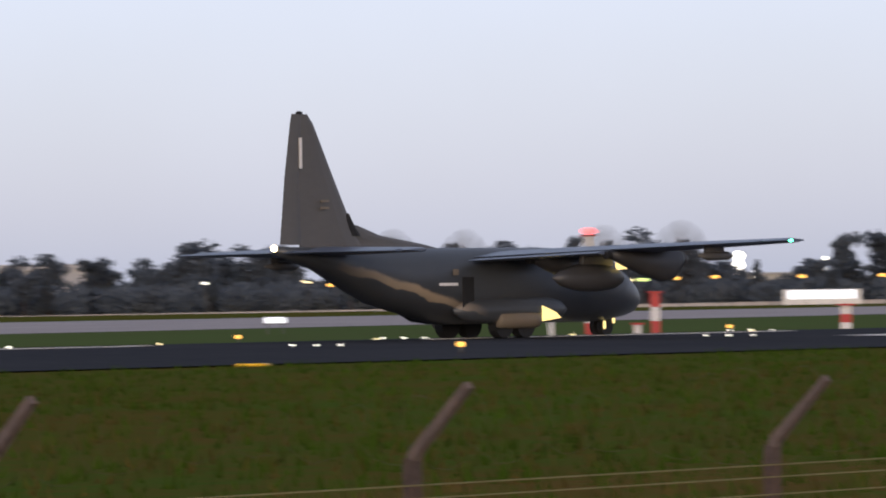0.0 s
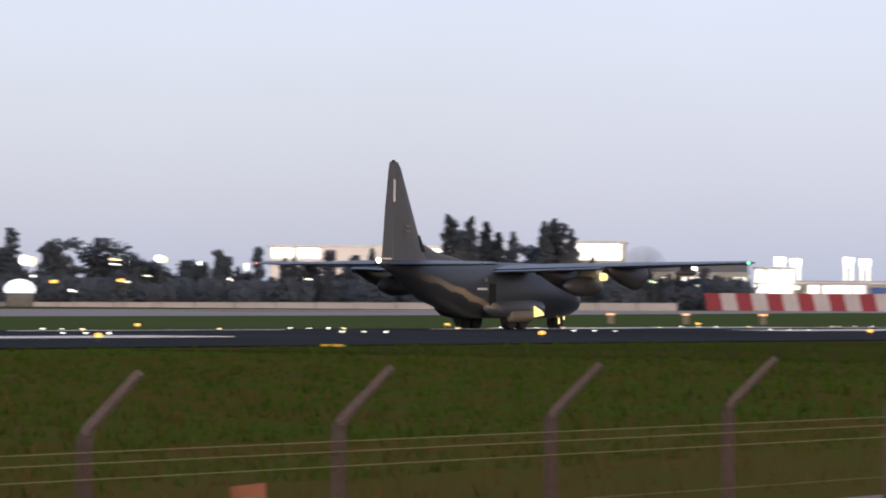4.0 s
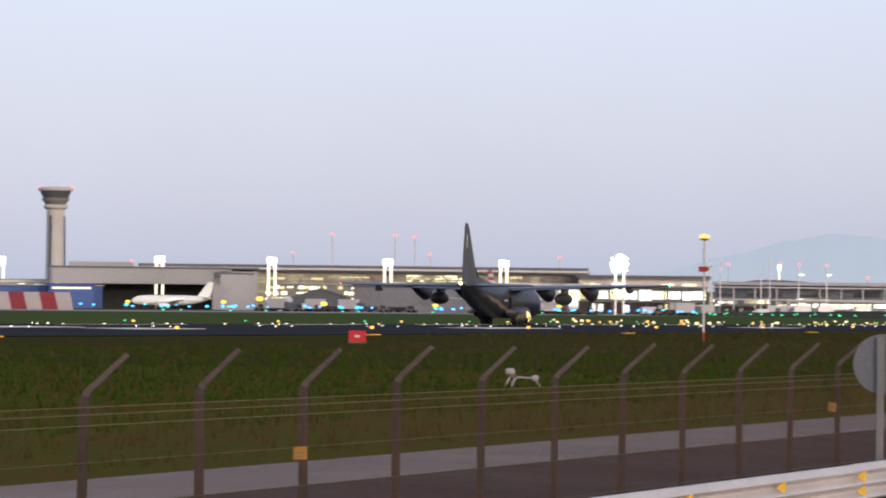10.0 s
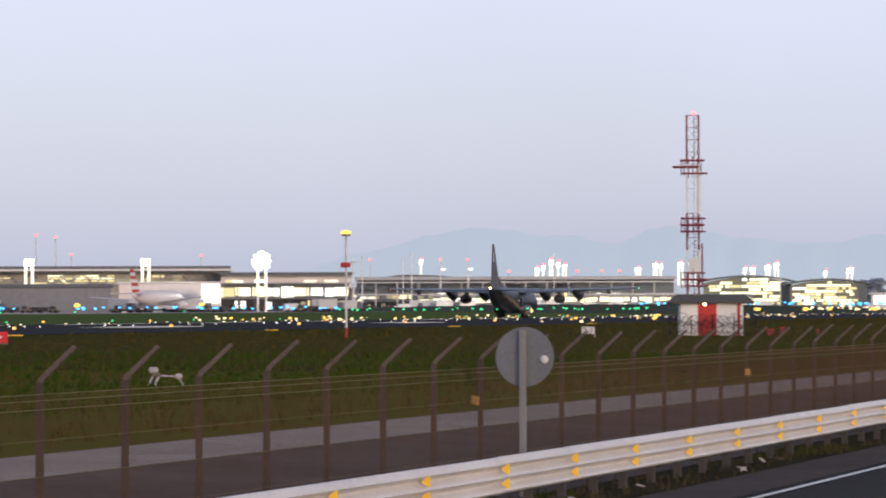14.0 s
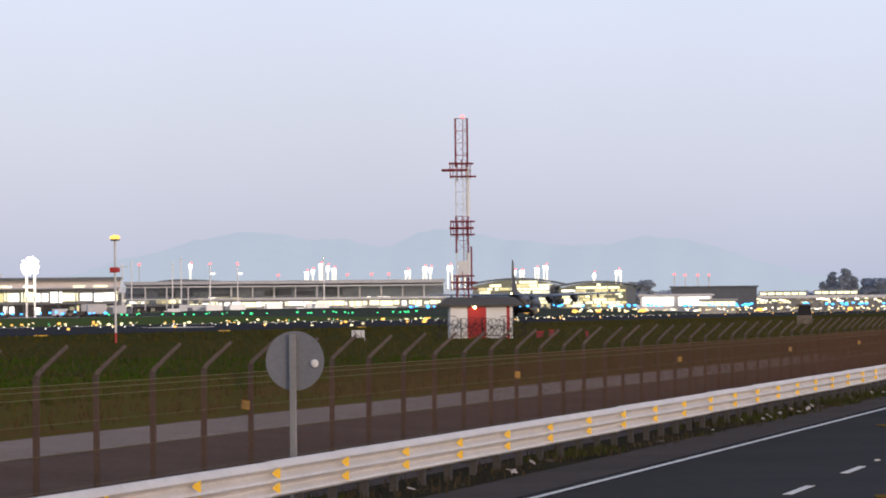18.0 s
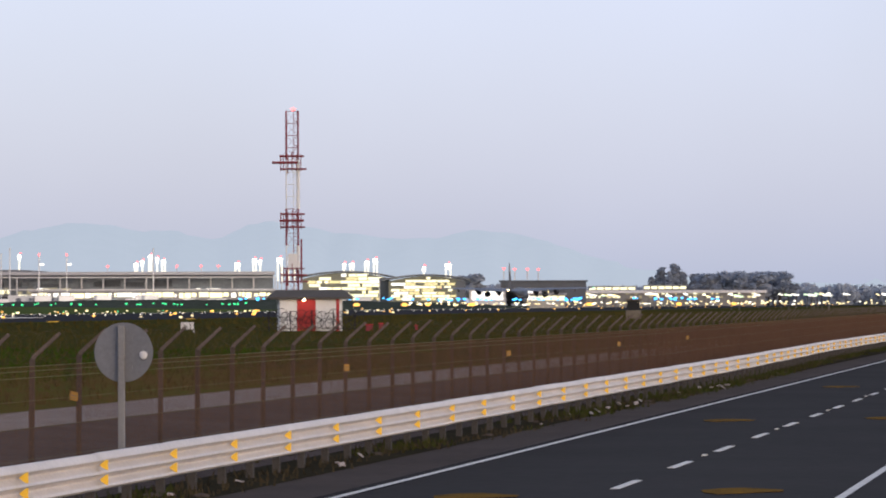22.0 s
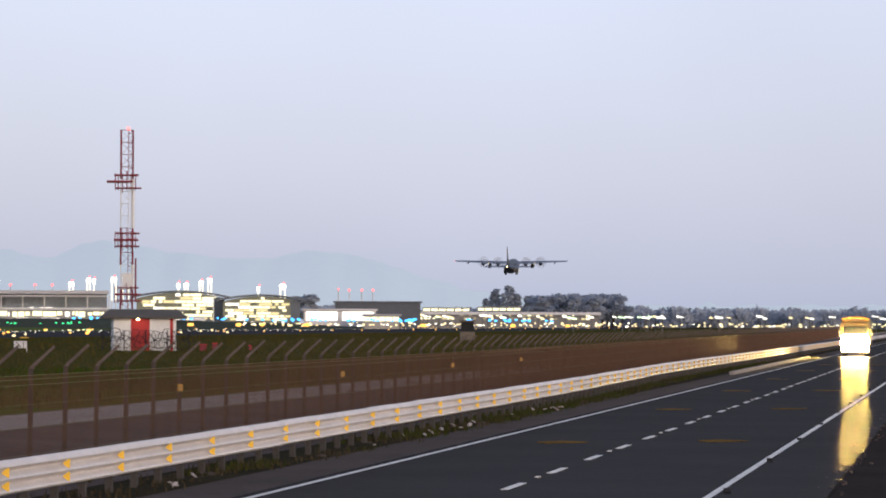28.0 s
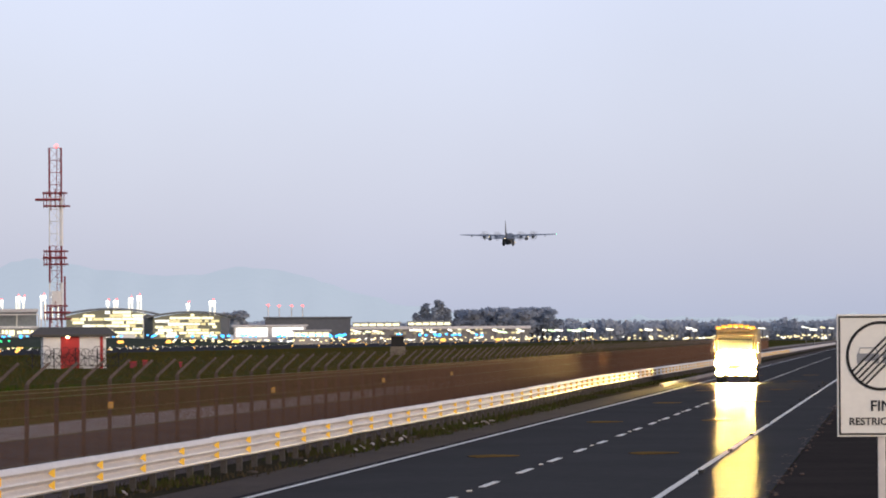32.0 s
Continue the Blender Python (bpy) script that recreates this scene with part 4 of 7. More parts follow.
building("lit_office_block", "pale building with a brightly lit top floor", -28.87, -28.06, 1300, 0.0, 0.79, CURTAIN, WHITEP, rows=((0.72, 0.99),), panes=1, lit=WINDOWW, keep=1.0)
building("warehouse", "pale long warehouse with bright upper wall", -32.6, -29.6, 1420, 0.0, 0.72, PINKWALL, WHITEP, rows=((0.80, 0.98),), panes=9, lit=WINDOWW, keep=0.6, vary=0.4, seed=4)
building("shed", "low pale shed among the trees", -40.3, -38.3, 1250, -0.05, 0.33, CURTAIN, HANGAR, rows=((0.3, 0.7),), panes=5, keep=0.4, seed=6)
building("round_roofed_shed", "pale shed with a grey roof", -50.5, -47.2, 1120, 0.0, 0.52, HANGAR, HANGAR, roof_h=1.5)
building("shed", "low pale shed with lit windows", -46.0, -43.6, 1180, -0.05, 0.3, CURTAIN, HANGAR, rows=((0.35, 0.75),), panes=6, keep=0.35, seed=7)
building("lit_billboard", "bright white lit panel before the trees", -38.55, -37.55, 900, 0.0, 0.12, WHITEP, WHITEP, rows=((0.1, 0.98),), panes=1, depth=0.8, lit=PANELGLOW, keep=1.0, over=0.1, roof_h=0.2)
building("service_building", "pale lit service building behind the barrier", -28.0, -26.5, 1350, 0.0, 0.40, CURTAIN, HANGAR, rows=((0.1, 0.5), (0.6, 0.9)), panes=8, lit=WINDOWW, keep=0.7, seed=8, vary=0.5)
building("lit_depot", "brightly lit white depot behind the barrier", -26.42, -25.92, 1300, 0.0, 0.47, WHITEP, HANGAR, rows=((0.28, 0.58), (0.64, 0.97)), panes=3, lit=WINDOWW, keep=1.0, seed=12, vary=0.3)
building("lit_depot", "brightly lit low depot behind the barrier", -25.75, -24.98, 1390, 0.0, 0.27, WHITEP, HANGAR, rows=((0.45, 0.98),), panes=4, lit=WINDOWW, keep=1.0, seed=13, vary=0.3)
building("grey_shed", "dark roofed shed behind the trees", -28.0, -26.5, 1500, 0.0, 0.52, HANGARD, HANGARD)
building("service_building", "pale lit low building behind the barrier", -26.2, -23.0, 1420, 0.0, 0.30, CURTAIN, HANGAR, rows=((0.35, 0.6), (0.7, 0.92)), panes=16, lit=WINDOWW, keep=0.6, seed=9, vary=0.5)
building("blue_shed", "long blue clad shed", -24.95, -22.72, 1380, 0.0, 0.24, BLUESHED, HANGAR, roof_h=0.4)
building("blue_shed", "blue clad shed with a pale lit strip", -23.4, -22.83, 1360, 0.02, 0.25, BLUESHED, BLUESHED, rows=((0.8, 0.9),), panes=1, keep=1.0)


def hangar():
    """The open hangar, with piers and a deep fascia."""
    r, az0, az1 = 1400, -23.4, -20.75
    w = r * math.tan(radians((az1 - az0) / 2))
    a = empty("hangar", facing((az0 + az1) / 2, r, height(0.0, r)), "large pale grey aircraft hangar with an open dark front", "hangar")
    h = 11.6
    part("fascia", boxes((-w, w - 8, 0, 2, 6.8, h)), HANGAR, a)
    part("wall", boxes((-w, w, 40, 42, -2, h)), HANGARD, a)
    part("side_wall", boxes((w - 14, w, 0, 40, -2, h - 0.6)), HANGAR, a)
    part("side_wall", boxes((-w, -w + 1, 0, 40, -2, h)), HANGAR, a)
    part("roof", boxes((-w - 0.5, w + 0.5, -0.5, 42, h, h + 0.6, 0.1)), TERMROOF, a)
    part("sign_board", boxes((w - 13.5, w - 9.5, -0.25, 0, h - 2.6, h - 1.3)), HANGARD, a)
    part("roof_plant", boxes((-w + 6, -w + 26, 6, 20, h + 0.6, h + 2.0, 0.1)), HANGAR, a)


hangar()
def gabled(name, label, az0, az1, r, el0, el_eave, el_ridge, wall, roof):
    """A shed whose gable faces the road."""
    az = (az0 + az1) / 2
    w = r * math.tan(radians(abs(az1 - az0) / 2))
    z0 = height(el0, r)
    e, h = height(el_eave, r) - z0, height(el_ridge, r) - z0
    a = empty(name, facing(az, r, z0), label, "shed")
    bm = bmesh.new()
    loft(bm, [[(-w, y, -2), (w, y, -2), (w, y, e), (0, y, h), (-w, y, e)] for y in (0, 30)])
    part("wall", bm, wall, a)
    for s in (-1, 1):
        bm = bmesh.new()
        loft(bm, [[(0, y, h + 0.05), (s * (w + 0.6), y, e - 0.2), (s * (w + 0.6), y, e + 0.15), (0, y, h + 0.45)] for y in (-0.6, 30.6)])
        part("roof", bm, roof, a)
    part("door", boxes((-w * 0.5, w * 0.5, -0.15, 0.05, -1.5, e * 0.7)), roof, a)
    return a


gabled("gabled_shed", "dark shed with a low gable", -20.3, -19.58, 1240, 0.0, 0.12, 0.235, HANGARD, HANGARD)
building("long_grey_shed", "long low grey shed with a dark roof", -19.52, -18.05, 1250, 0.0, 0.27, SHEDGREY, HANGARD, roof_h=1.0)
building("hangar_annex", "plain grey end block of the hangar", -21.22, -20.8, 1340, 0.0, 0.41, HANGAR, TERMROOF, roof_h=0.5, over=0.2)
building("lit_hall", "bright white lit hall", -16.92, -16.65, 1230, 0.05, 0.315, WHITEP, WHITEP, rows=((0.06, 0.98),), panes=1, lit=WINDOWW, keep=1.0)
building("cargo_hall", "pale cargo hall beside the apron", -17.95, -16.9, 1260, 0.0, 0.315, PINKWALL, WHITEP)


def lit_front(name, label, az0, az1, r, el0, el1, levels, fill, seed, wall=None, tones=None, depth=12.0):
    """A low glazed front whose lit bays differ in length, height and brightness."""
    g = random.Random(seed)
    az, w = (az0 + az1) / 2, r * math.tan(radians(abs(az1 - az0) / 2))
    z0 = height(el0, r)
    h = height(el1, r) - z0
    a = empty(name, facing(az, r, z0), label, "building")
    part("wall", boxes((-w, w, 0, depth, -2.5, h)), wall or TERMWALL, a)
    part("roof", boxes((-w - 0.8, w + 0.8, -1.2, depth, h, h + 0.5, 0.1)), HANGAR, a)
    for k in range(levels):
        lo, hi = h * (k + 0.14) / levels, h * (k + 0.9) / levels
        x = -w
        while x < w - 1.0:
            L = min(g.choice((1.0, 1.6, 2.4, 4.5)) * g.uniform(0.7, 1.3), w - x)
            if g.random() < fill:
                part("window", boxes((x + 0.12, x + L - 0.12, -0.14, 0.05, lo + (hi - lo) * 0.35 * g.random(), hi - (hi - lo) * 0.25 * g.random())), g.choice(tones or (WINDOW, WINDOW, WINDOWM, WINDOWD, WINDOWW)), a)
            x += L + g.choice((0.05, 0.1, 0.1, 0.7))
    return a


def bays(parent, r, az, az0, az1, z0, z1, levels, fill, seed, tones, y=-0.2, longest=6.0):
    """Lit bays of uneven length on a front at distance r whose middle lies at the bearing az."""
    g = random.Random(seed)
    x0, x1 = r * math.tan(radians(az0 - az)), r * math.tan(radians(az1 - az))
    for k in range(levels):
        lo, hi = z0 + (z1 - z0) * (k + 0.08) / levels, z0 + (z1 - z0) * (k + 0.9) / levels
        x = x0
        while x < x1 - 0.6:
            L = min(g.uniform(0.9, longest), x1 - x)
            if g.random() < fill:
                part("window", boxes((x, x + L - 0.15, y, y + 0.2, lo + (hi - lo) * 0.2 * g.random(), hi - (hi - lo) * 0.2 * g.random())), g.choice(tones), parent)
            x += L + g.choice((0.0, 0.1, 0.6))


def low_arch(name, label, az0, az1, r, el0, el1, seed):
    """A long hall whose dark curved roof runs down to one side, over a lit strip."""
    az, w = (az0 + az1) / 2, r * math.tan(radians((az1 - az0) / 2))
    z0 = height(el0, r)
    h = height(el1, r) - z0
    a = empty(name, facing(az, r, z0), label, "building")
    n = 20

    def top(u):
        return h * (0.74 + 0.26 * math.sin(math.pi * min(1.0, u / 0.36) / 2) * (1 - max(0.0, (u - 0.36) / 0.64) ** 2 * 0.9))
    bm = bmesh.new()
    loft(bm, [[(-w + 2 * w * i / n, y, z) for y, z in ((0, -2), (25, -2), (25, top(i / n) - 0.3), (0, top(i / n) - 0.3))] for i in range(n + 1)])
    part("wall", bm, TERMBROWN, a)
    bm = bmesh.new()
    loft(bm, [[(-w - 1 + 2 * (w + 1) * i / n, y, top(i / n) + dz) for y, dz in ((-2.0, -0.3), (27, -0.3), (27, 0.45), (-2.0, 0.45))] for i in range(n + 1)])
    part("roof", bm, TERMROOF, a, "dark curved roof")
    bays(a, r, az, az0 + 0.05, az1 - 0.05, h * 0.3, h * 0.74, 3, 0.6, seed, (WINDOW, WINDOWM, WINDOWW, WINDOWD))


def terminal():
    """The long terminal: a dark roof over dim storeys, a pale hall, then a pier on columns."""
    dim = (WINDOWD, WINDOWD, WINDOWX, WINDOWX, WINDOWM)
    warm = (WINDOW, WINDOW, WINDOWW, WINDOWM)
    r, az = 1650, -19.4
    w, z0 = r * math.tan(radians(2.8)), height(0.02, r)
    t = empty("terminal", facing(az, r, z0), "long airport terminal with a dark roof and dim storeys", "building")
    part("wall", boxes((-w, w, 0, 40, -2.5, 13.3)), TERMBROWN, t)
    part("roof_edge", boxes((-w - 3, w + 3, -5, 45, 13.2, 13.95)), WHITEP, t, "white edge of the roof")
    part("upper_roof", boxes((-w - 2, w + 2, -3, 45, 13.95, 15.0, 0.2)), TERMROOF, t, "dark upper roof")
    part("eave", boxes((-w - 2, w + 2, -4, -0.3, 12.6, 13.2)), TERMROOF, t, "shaded eave")
    bays(t, r, az, -22.1, -16.7, 4.5, 11.8, 6, 0.5, 3, dim, longest=9.0)
    bays(t, r, az, -18.85, -18.0, 9.2, 11.9, 3, 0.85, 4, (WINDOW, WINDOWM, WINDOWM))
    bays(t, r, az, -19.85, -19.25, 9.4, 11.2, 2, 0.55, 5, (WINDOWM, WINDOWD, WINDOWM))
    bays(t, r, az, -17.9, -17.3, 9.0, 10.6, 2, 0.35, 6, (WINDOWM, WINDOWD))
    for i in range(18):
        part("brace", rods([((-w + 6 + 9 * i, -1.0, 8.8), (-w + 10 + 9 * i, -1.0, 12.8)), ((-w + 14 + 9 * i, -1.0, 8.8), (-w + 10 + 9 * i, -1.0, 12.8))], 0.24, 4), HANGAR, t)
    # the pale hall beside it
    r, az = 1640, -15.82
    w, z0 = r * math.tan(radians(0.83)), height(0.02, r)
    t = empty("terminal_hall", facing(az, r, z0), "pale pinkish end hall of the terminal under a thin roof", "building")
    part("wall", boxes((-w, w, 0, 30, -2.5, 11.6)), PINKWALL, t)
    part("roof_edge", boxes((-w - 1, w + 1, -3, 32, 11.6, 12.5)), TERMROOF, t, "thin dark roof edge")
    part("parapet", boxes((-w, w, -1.5, 0, 10.9, 11.5)), HANGAR, t)
    bays(t, r, az, -16.6, -15.05, 8.4, 9.8, 1, 0.45, 7, (WINDOWW, WINDOW, WINDOWM))
    bays(t, r, az, -16.5, -15.1, 6.5, 8.2, 2, 0.35, 8, (WINDOWD, WINDOWM, WINDOWW))
    lit_front("lit_gates", "brightly lit yellow gate hall under the terminal", -20.65, -19.5, 1560, 0.0, 0.29, 4, 0.8, 41, None, warm)
    lit_front("lit_gates", "brightly lit yellow gate hall under the terminal", -19.3, -17.2, 1600, 0.0, 0.30, 3, 0.4, 42, TERMBROWN, warm)
    for az0, az1, e0, e1, lv, fill, sd in ((-16.66, -15.02, 0.12, 0.305, 1, 1.0, 43), (-15.02, -14.05, 0.08, 0.24, 3, 0.34, 44), (-14.12, -12.95, 0.06, 0.19, 2, 0.95, 45)):
        r, az = 1560, (az0 + az1) / 2
        w, z0, z1 = r * math.tan(radians((az1 - az0) / 2)), height(e0, r), height(e1, r)
        a = empty("lit_gates", facing(az, r, 1.5), "long gate hall with a band of bright yellow light", "building")
        part("wall", boxes((-w, w, 0, 12, z0 - 1.6, z1 - 1.5)), TERMWALL, a)
        # the lower wall is one solid dark block
        part("dark_lower_wall", boxes((-w, w, 0.3, 12, -4, z0 - 1.6)), DARKPLAIN, a, "solid dark lower wall")
        part("canopy", boxes((-w - 0.5, w + 0.5, -3.0, 12, z1 - 1.5, z1 - 0.9, 0.1)), HANGAR, a)
        bays(a, r, az, az0, az1, z0 - 1.5, z1 - 1.8, lv, fill, sd, warm)
        bays(a, r, az, az0, az1, 0.6, z0 - 1.7, 1, 0.22, sd + 50, (WINDOWW, WINDOWD, WINDOWM), longest=2.5)
        for i in range(int(w / 3)):
            part("column", boxes((-w + 6 * i - 0.2, -w + 6 * i + 0.2, -2.6, -2.2, -1, z1 - 1.5)), HANGARD, a)
    low_arch("arched_concourse", "long low concourse under a dark curved roof with a lit strip", -14.8, -13.28, 1640, 0.02, 0.405, 15)
    lit_front("boarding_pier", "long low boarding pier with lit warm windows", -13.95, -9.9, 1488, 0.04, 0.14, 1, 0.96, 13, None, (WINDOW, WINDOW, WINDOWW), 6)
    # pale columns, decks and the grey roof slab over the pier
    a = empty("pier_frame", facing(-12.9, 1496, height(0.03, 1496)), "pale steel frame of columns along the pier", "structure frame")
    w = 1496 * math.tan(radians(2.05))
    for i in range(16):
        x = -w + 2 * w * i / 15
        part("column", boxes((x - 0.2, x + 0.2, -0.2, 0.2, -2, 7.6)), PIERSTEEL, a)
    for z in (3.4, 7.45):
        part("beam", boxes((-w, w, -0.3, 0.3, z, z + 0.36)), PIERSTEEL, a)
    part("back_wall", boxes((-w, w, 18, 19, 2.0, 8.6)), PIERGLASS, a, "blue-grey glazing behind the columns")
    part("roof_slab", boxes((-w, w, 1, 22, 8.35, 9.5, 0.1)), HANGAR, a, "grey roof slab")
    g = random.Random(77)
    for i in range(26):
        x = g.uniform(-w, w - 5)
        part("lit_bay", boxes((x, x + g.uniform(1.0, 5), 17.7, 18.0, 2.2, g.uniform(2.9, 4.2))), g.choice((WINDOWW, WINDOWD, WINDOW, WINDOWM)), a)
    for i in range(9):
        x = g.uniform(-w, w - 8)
        part("shade_panel", boxes((x, x + g.uniform(2, 8), 17.6, 18.0, 4.6, g.uniform(5.4, 7.0))), HANGARD, a)


DARKPLAIN = material("dark_brown_plain", (0.10, 0.085, 0.08), 0.9, other=(0.05, 0.045, 0.045), scale=3.0)
PIERSTEEL = material("pale_grey_steel", (0.62, 0.60, 0.60), 0.6, other=(0.46, 0.45, 0.45), scale=3.0)
PIERGLASS = material("blue_grey_glazing", (0.22, 0.25, 0.29), 0.3, other=(0.15, 0.17, 0.20), scale=5.0)
TERMBROWN = material("brown_grey_cladding", (0.42, 0.37, 0.33), 0.6, other=(0.28, 0.25, 0.23), scale=6.0)
WINDOWX = glow("faint_lit_window", (1.0, 0.85, 0.6), 0.2)
terminal()
arched("arched_hall", "glazed hall with lit windows under a curved roof", -10.5, -9.38, 1500, 0.0, 0.385, 21)
arched("arched_hall", "glazed hall with lit windows under a curved roof", -9.4, -8.42, 1480, 0.0, 0.34, 22)
building("white_marquee", "long low white lit marquee", -8.37, -7.45, 1250, 0.0, 0.15, WHITEP, WHITEP, rows=((0.15, 0.9),), panes=2, lit=WINDOWW, keep=1.0, roof_h=0.5)
building("dark_hangar", "dark grey hangar block", -7.97, -6.88, 1600, 0.0, 0.25, HANGARD, HANGARD)
building("low_shed", "low lit sheds beyond the airfield", -7.6, -7.15, 1240, 0.0, 0.08, CURTAIN, HANGAR, rows=((0.2, 0.9),), panes=5, keep=0.8)
building("long_lit_shed", "long low pale shed with lit windows", -6.9, -4.6, 1700, 0.0, 0.12, TERMWALL, WHITEP, rows=((0.35, 0.6), (0.72, 0.92)), panes=40, keep=0.5, seed=31, vary=0.6)
building("long_shed", "long dim shed with a lit strip under its roof", -6.85, -6.25, 1900, 0.0, 0.19, HANGARD, WHITEP, rows=((0.78, 0.95),), panes=6, keep=0.95, roof_h=0.2)
building("long_shed", "long dim shed with a lit strip under its roof", -6.15, -5.6, 1900, 0.0, 0.20, HANGARD, WHITEP, rows=((0.78, 0.95),), panes=6, keep=0.95, roof_h=0.2)


def service_vehicle(kind, m):
    """A van, a baggage tractor with carts or a catering truck, about life-size."""
    g = {"van": ("van", "pale airport service van on the apron", WHITEP), "truck": ("service_truck", "box-bodied service truck on the apron", PIERSTEEL), "tug": ("baggage_tractor", "dark baggage tractor with loaded carts", DARKPLAIN)}[kind]
    a = empty(g[0], m, g[1], "vehicle", "apron vehicles")
    if kind == "van":
        part("body", boxes((-2.6, 1.4, -1, 1, 0.45, 2.3, 0.12)), g[2], a)
        part("cab", boxes((1.4, 2.5, -0.95, 0.95, 0.45, 1.7, 0.15)), g[2], a)
        part("windscreen", boxes((1.38, 1.75, -0.97, 0.97, 1.55, 2.15, 0.05)), BLACK, a)
        wheels = (-1.7, 1.6)
    elif kind == "truck":
        part("body", boxes((-3.6, 1.6, -1.2, 1.2, 0.9, 3.5, 0.06)), g[2], a)
        part("cab", boxes((1.75, 3.4, -1.1, 1.1, 0.6, 2.6, 0.12)), HANGARD, a)
        part("chassis", boxes((-3.6, 3.3, -0.9, 0.9, 0.55, 0.9)), BLACK, a)
        wheels = (-2.6, -1.6, 2.5)
    else:
        part("body", boxes((1.6, 4.0, -0.8, 0.8, 0.35, 1.1, 0.08)), TAN, a)
        part("canopy", boxes((1.7, 3.0, -0.75, 0.75, 1.1, 1.9, 0.08)), g[2], a)
        for x in (-4.4, -1.6):
            part("cart", boxes((x, x + 2.5, -0.75, 0.75, 0.4, 0.6), (x + 0.1, x + 2.4, -0.7, 0.7, 0.6, 1.6, 0.1)), g[2], a)
        wheels = (-4.0, -1.2, 2.0, 3.6)
    for x in wheels:
        part("wheel", rods([((x, -1.02, 0.42), (x, 1.02, 0.42))], 0.42, 10), BLACK, a)
    return a


def service_vehicles():
    g = random.Random(58)
    first = {}
    for lo, hi, count, r0 in ((-21.4, -18.2, 9, 1225), (-18.0, -15.2, 16, 1210), (-15.2, -9.2, 34, 1440)):
        for i in range(count):
            az, r, kind = g.uniform(lo, hi), r0 + g.uniform(-14, 14), g.choice(("van", "truck", "tug", "tug"))
            x, y = spot(az, r)
            m = pose(x, y, ground_z(x) + rise(x, y), rz=-az + g.choice((0, 180)) + g.uniform(-35, 35))
            if kind in first:
                copy_thing(first[kind], m)
            else:
                first[kind] = service_vehicle(kind, m)


service_vehicles()


def control_tower():
    r, az = 2050, -23.33
    a = empty("control_tower", facing(az, r, 2.0), "tall round concrete control tower with a flared cab", "control tower")
    top = height(1.50, r) - 2.0
    bm = bmesh.new()

    def disc(z, rr, n=24):
        return [(rr * math.cos(2 * math.pi * i / n), rr * math.sin(2 * math.pi * i / n), z) for i in range(n)]
    loft(bm, [disc(-2, 4.4), disc(top - 14, 3.95), disc(top - 10.5, 3.8)])
    part("shaft", bm, TOWERC, a)
    for i in range(3):
        k = radians(-122 + 120 * i)
        part("window_strip", rods([((4.3 * math.cos(k), 4.3 * math.sin(k), 4), (3.8 * math.cos(k), 3.8 * math.sin(k), top - 13))], 0.75, 6), HANGARD, a, "dark window strip up the shaft")
    for z in (top - 15.5, top - 13.5, top - 11.6):
        bm = bmesh.new()
        loft(bm, [disc(z, 4.4), disc(z + 0.35, 4.4)])
        part("ledge", bm, TOWERC, a)
    bm = bmesh.new()
    loft(bm, [disc(top - 10.5, 4.2), disc(top - 9.5, 5.5), disc(top - 8.5, 5.5), disc(top - 8.2, 4.6)])
    part("gallery", bm, TOWERC, a)
    bm = bmesh.new()
    loft(bm, [disc(top - 8.2, 4.4), disc(top - 6.2, 6.0), disc(top - 5.2, 6.2)])
    part("collar", bm, TERMWALL, a)
    bm = bmesh.new()
    loft(bm, [disc(top - 5.2, 5.6), disc(top - 1.8, 7.2)])
    part("cab_glass", bm, HANGARD, a, "dark band of sloping windows")
    bm = bmesh.new()
    loft(bm, [disc(top - 1.8, 7.9), disc(top - 0.9, 8.1), disc(top - 0.2, 7.0)])
    part("cab_roof", bm, TOWERC, a)
    part("aerial", rods([((-3, 0, top - 0.3), (-3, 0, top + 1.2)), ((0, 0, top - 0.3), (0, 0, top + 1.8)), ((3, 1, top - 0.3), (3, 1, top + 1.0))], 0.12, 5), WHITEP, a)
    for s in (-1, 1):
        part("obstruction_light", ball(bmesh.new(), (s * 7.6, -1, top - 0.4), 0.5, 6, 5), REDL, a)


control_tower()


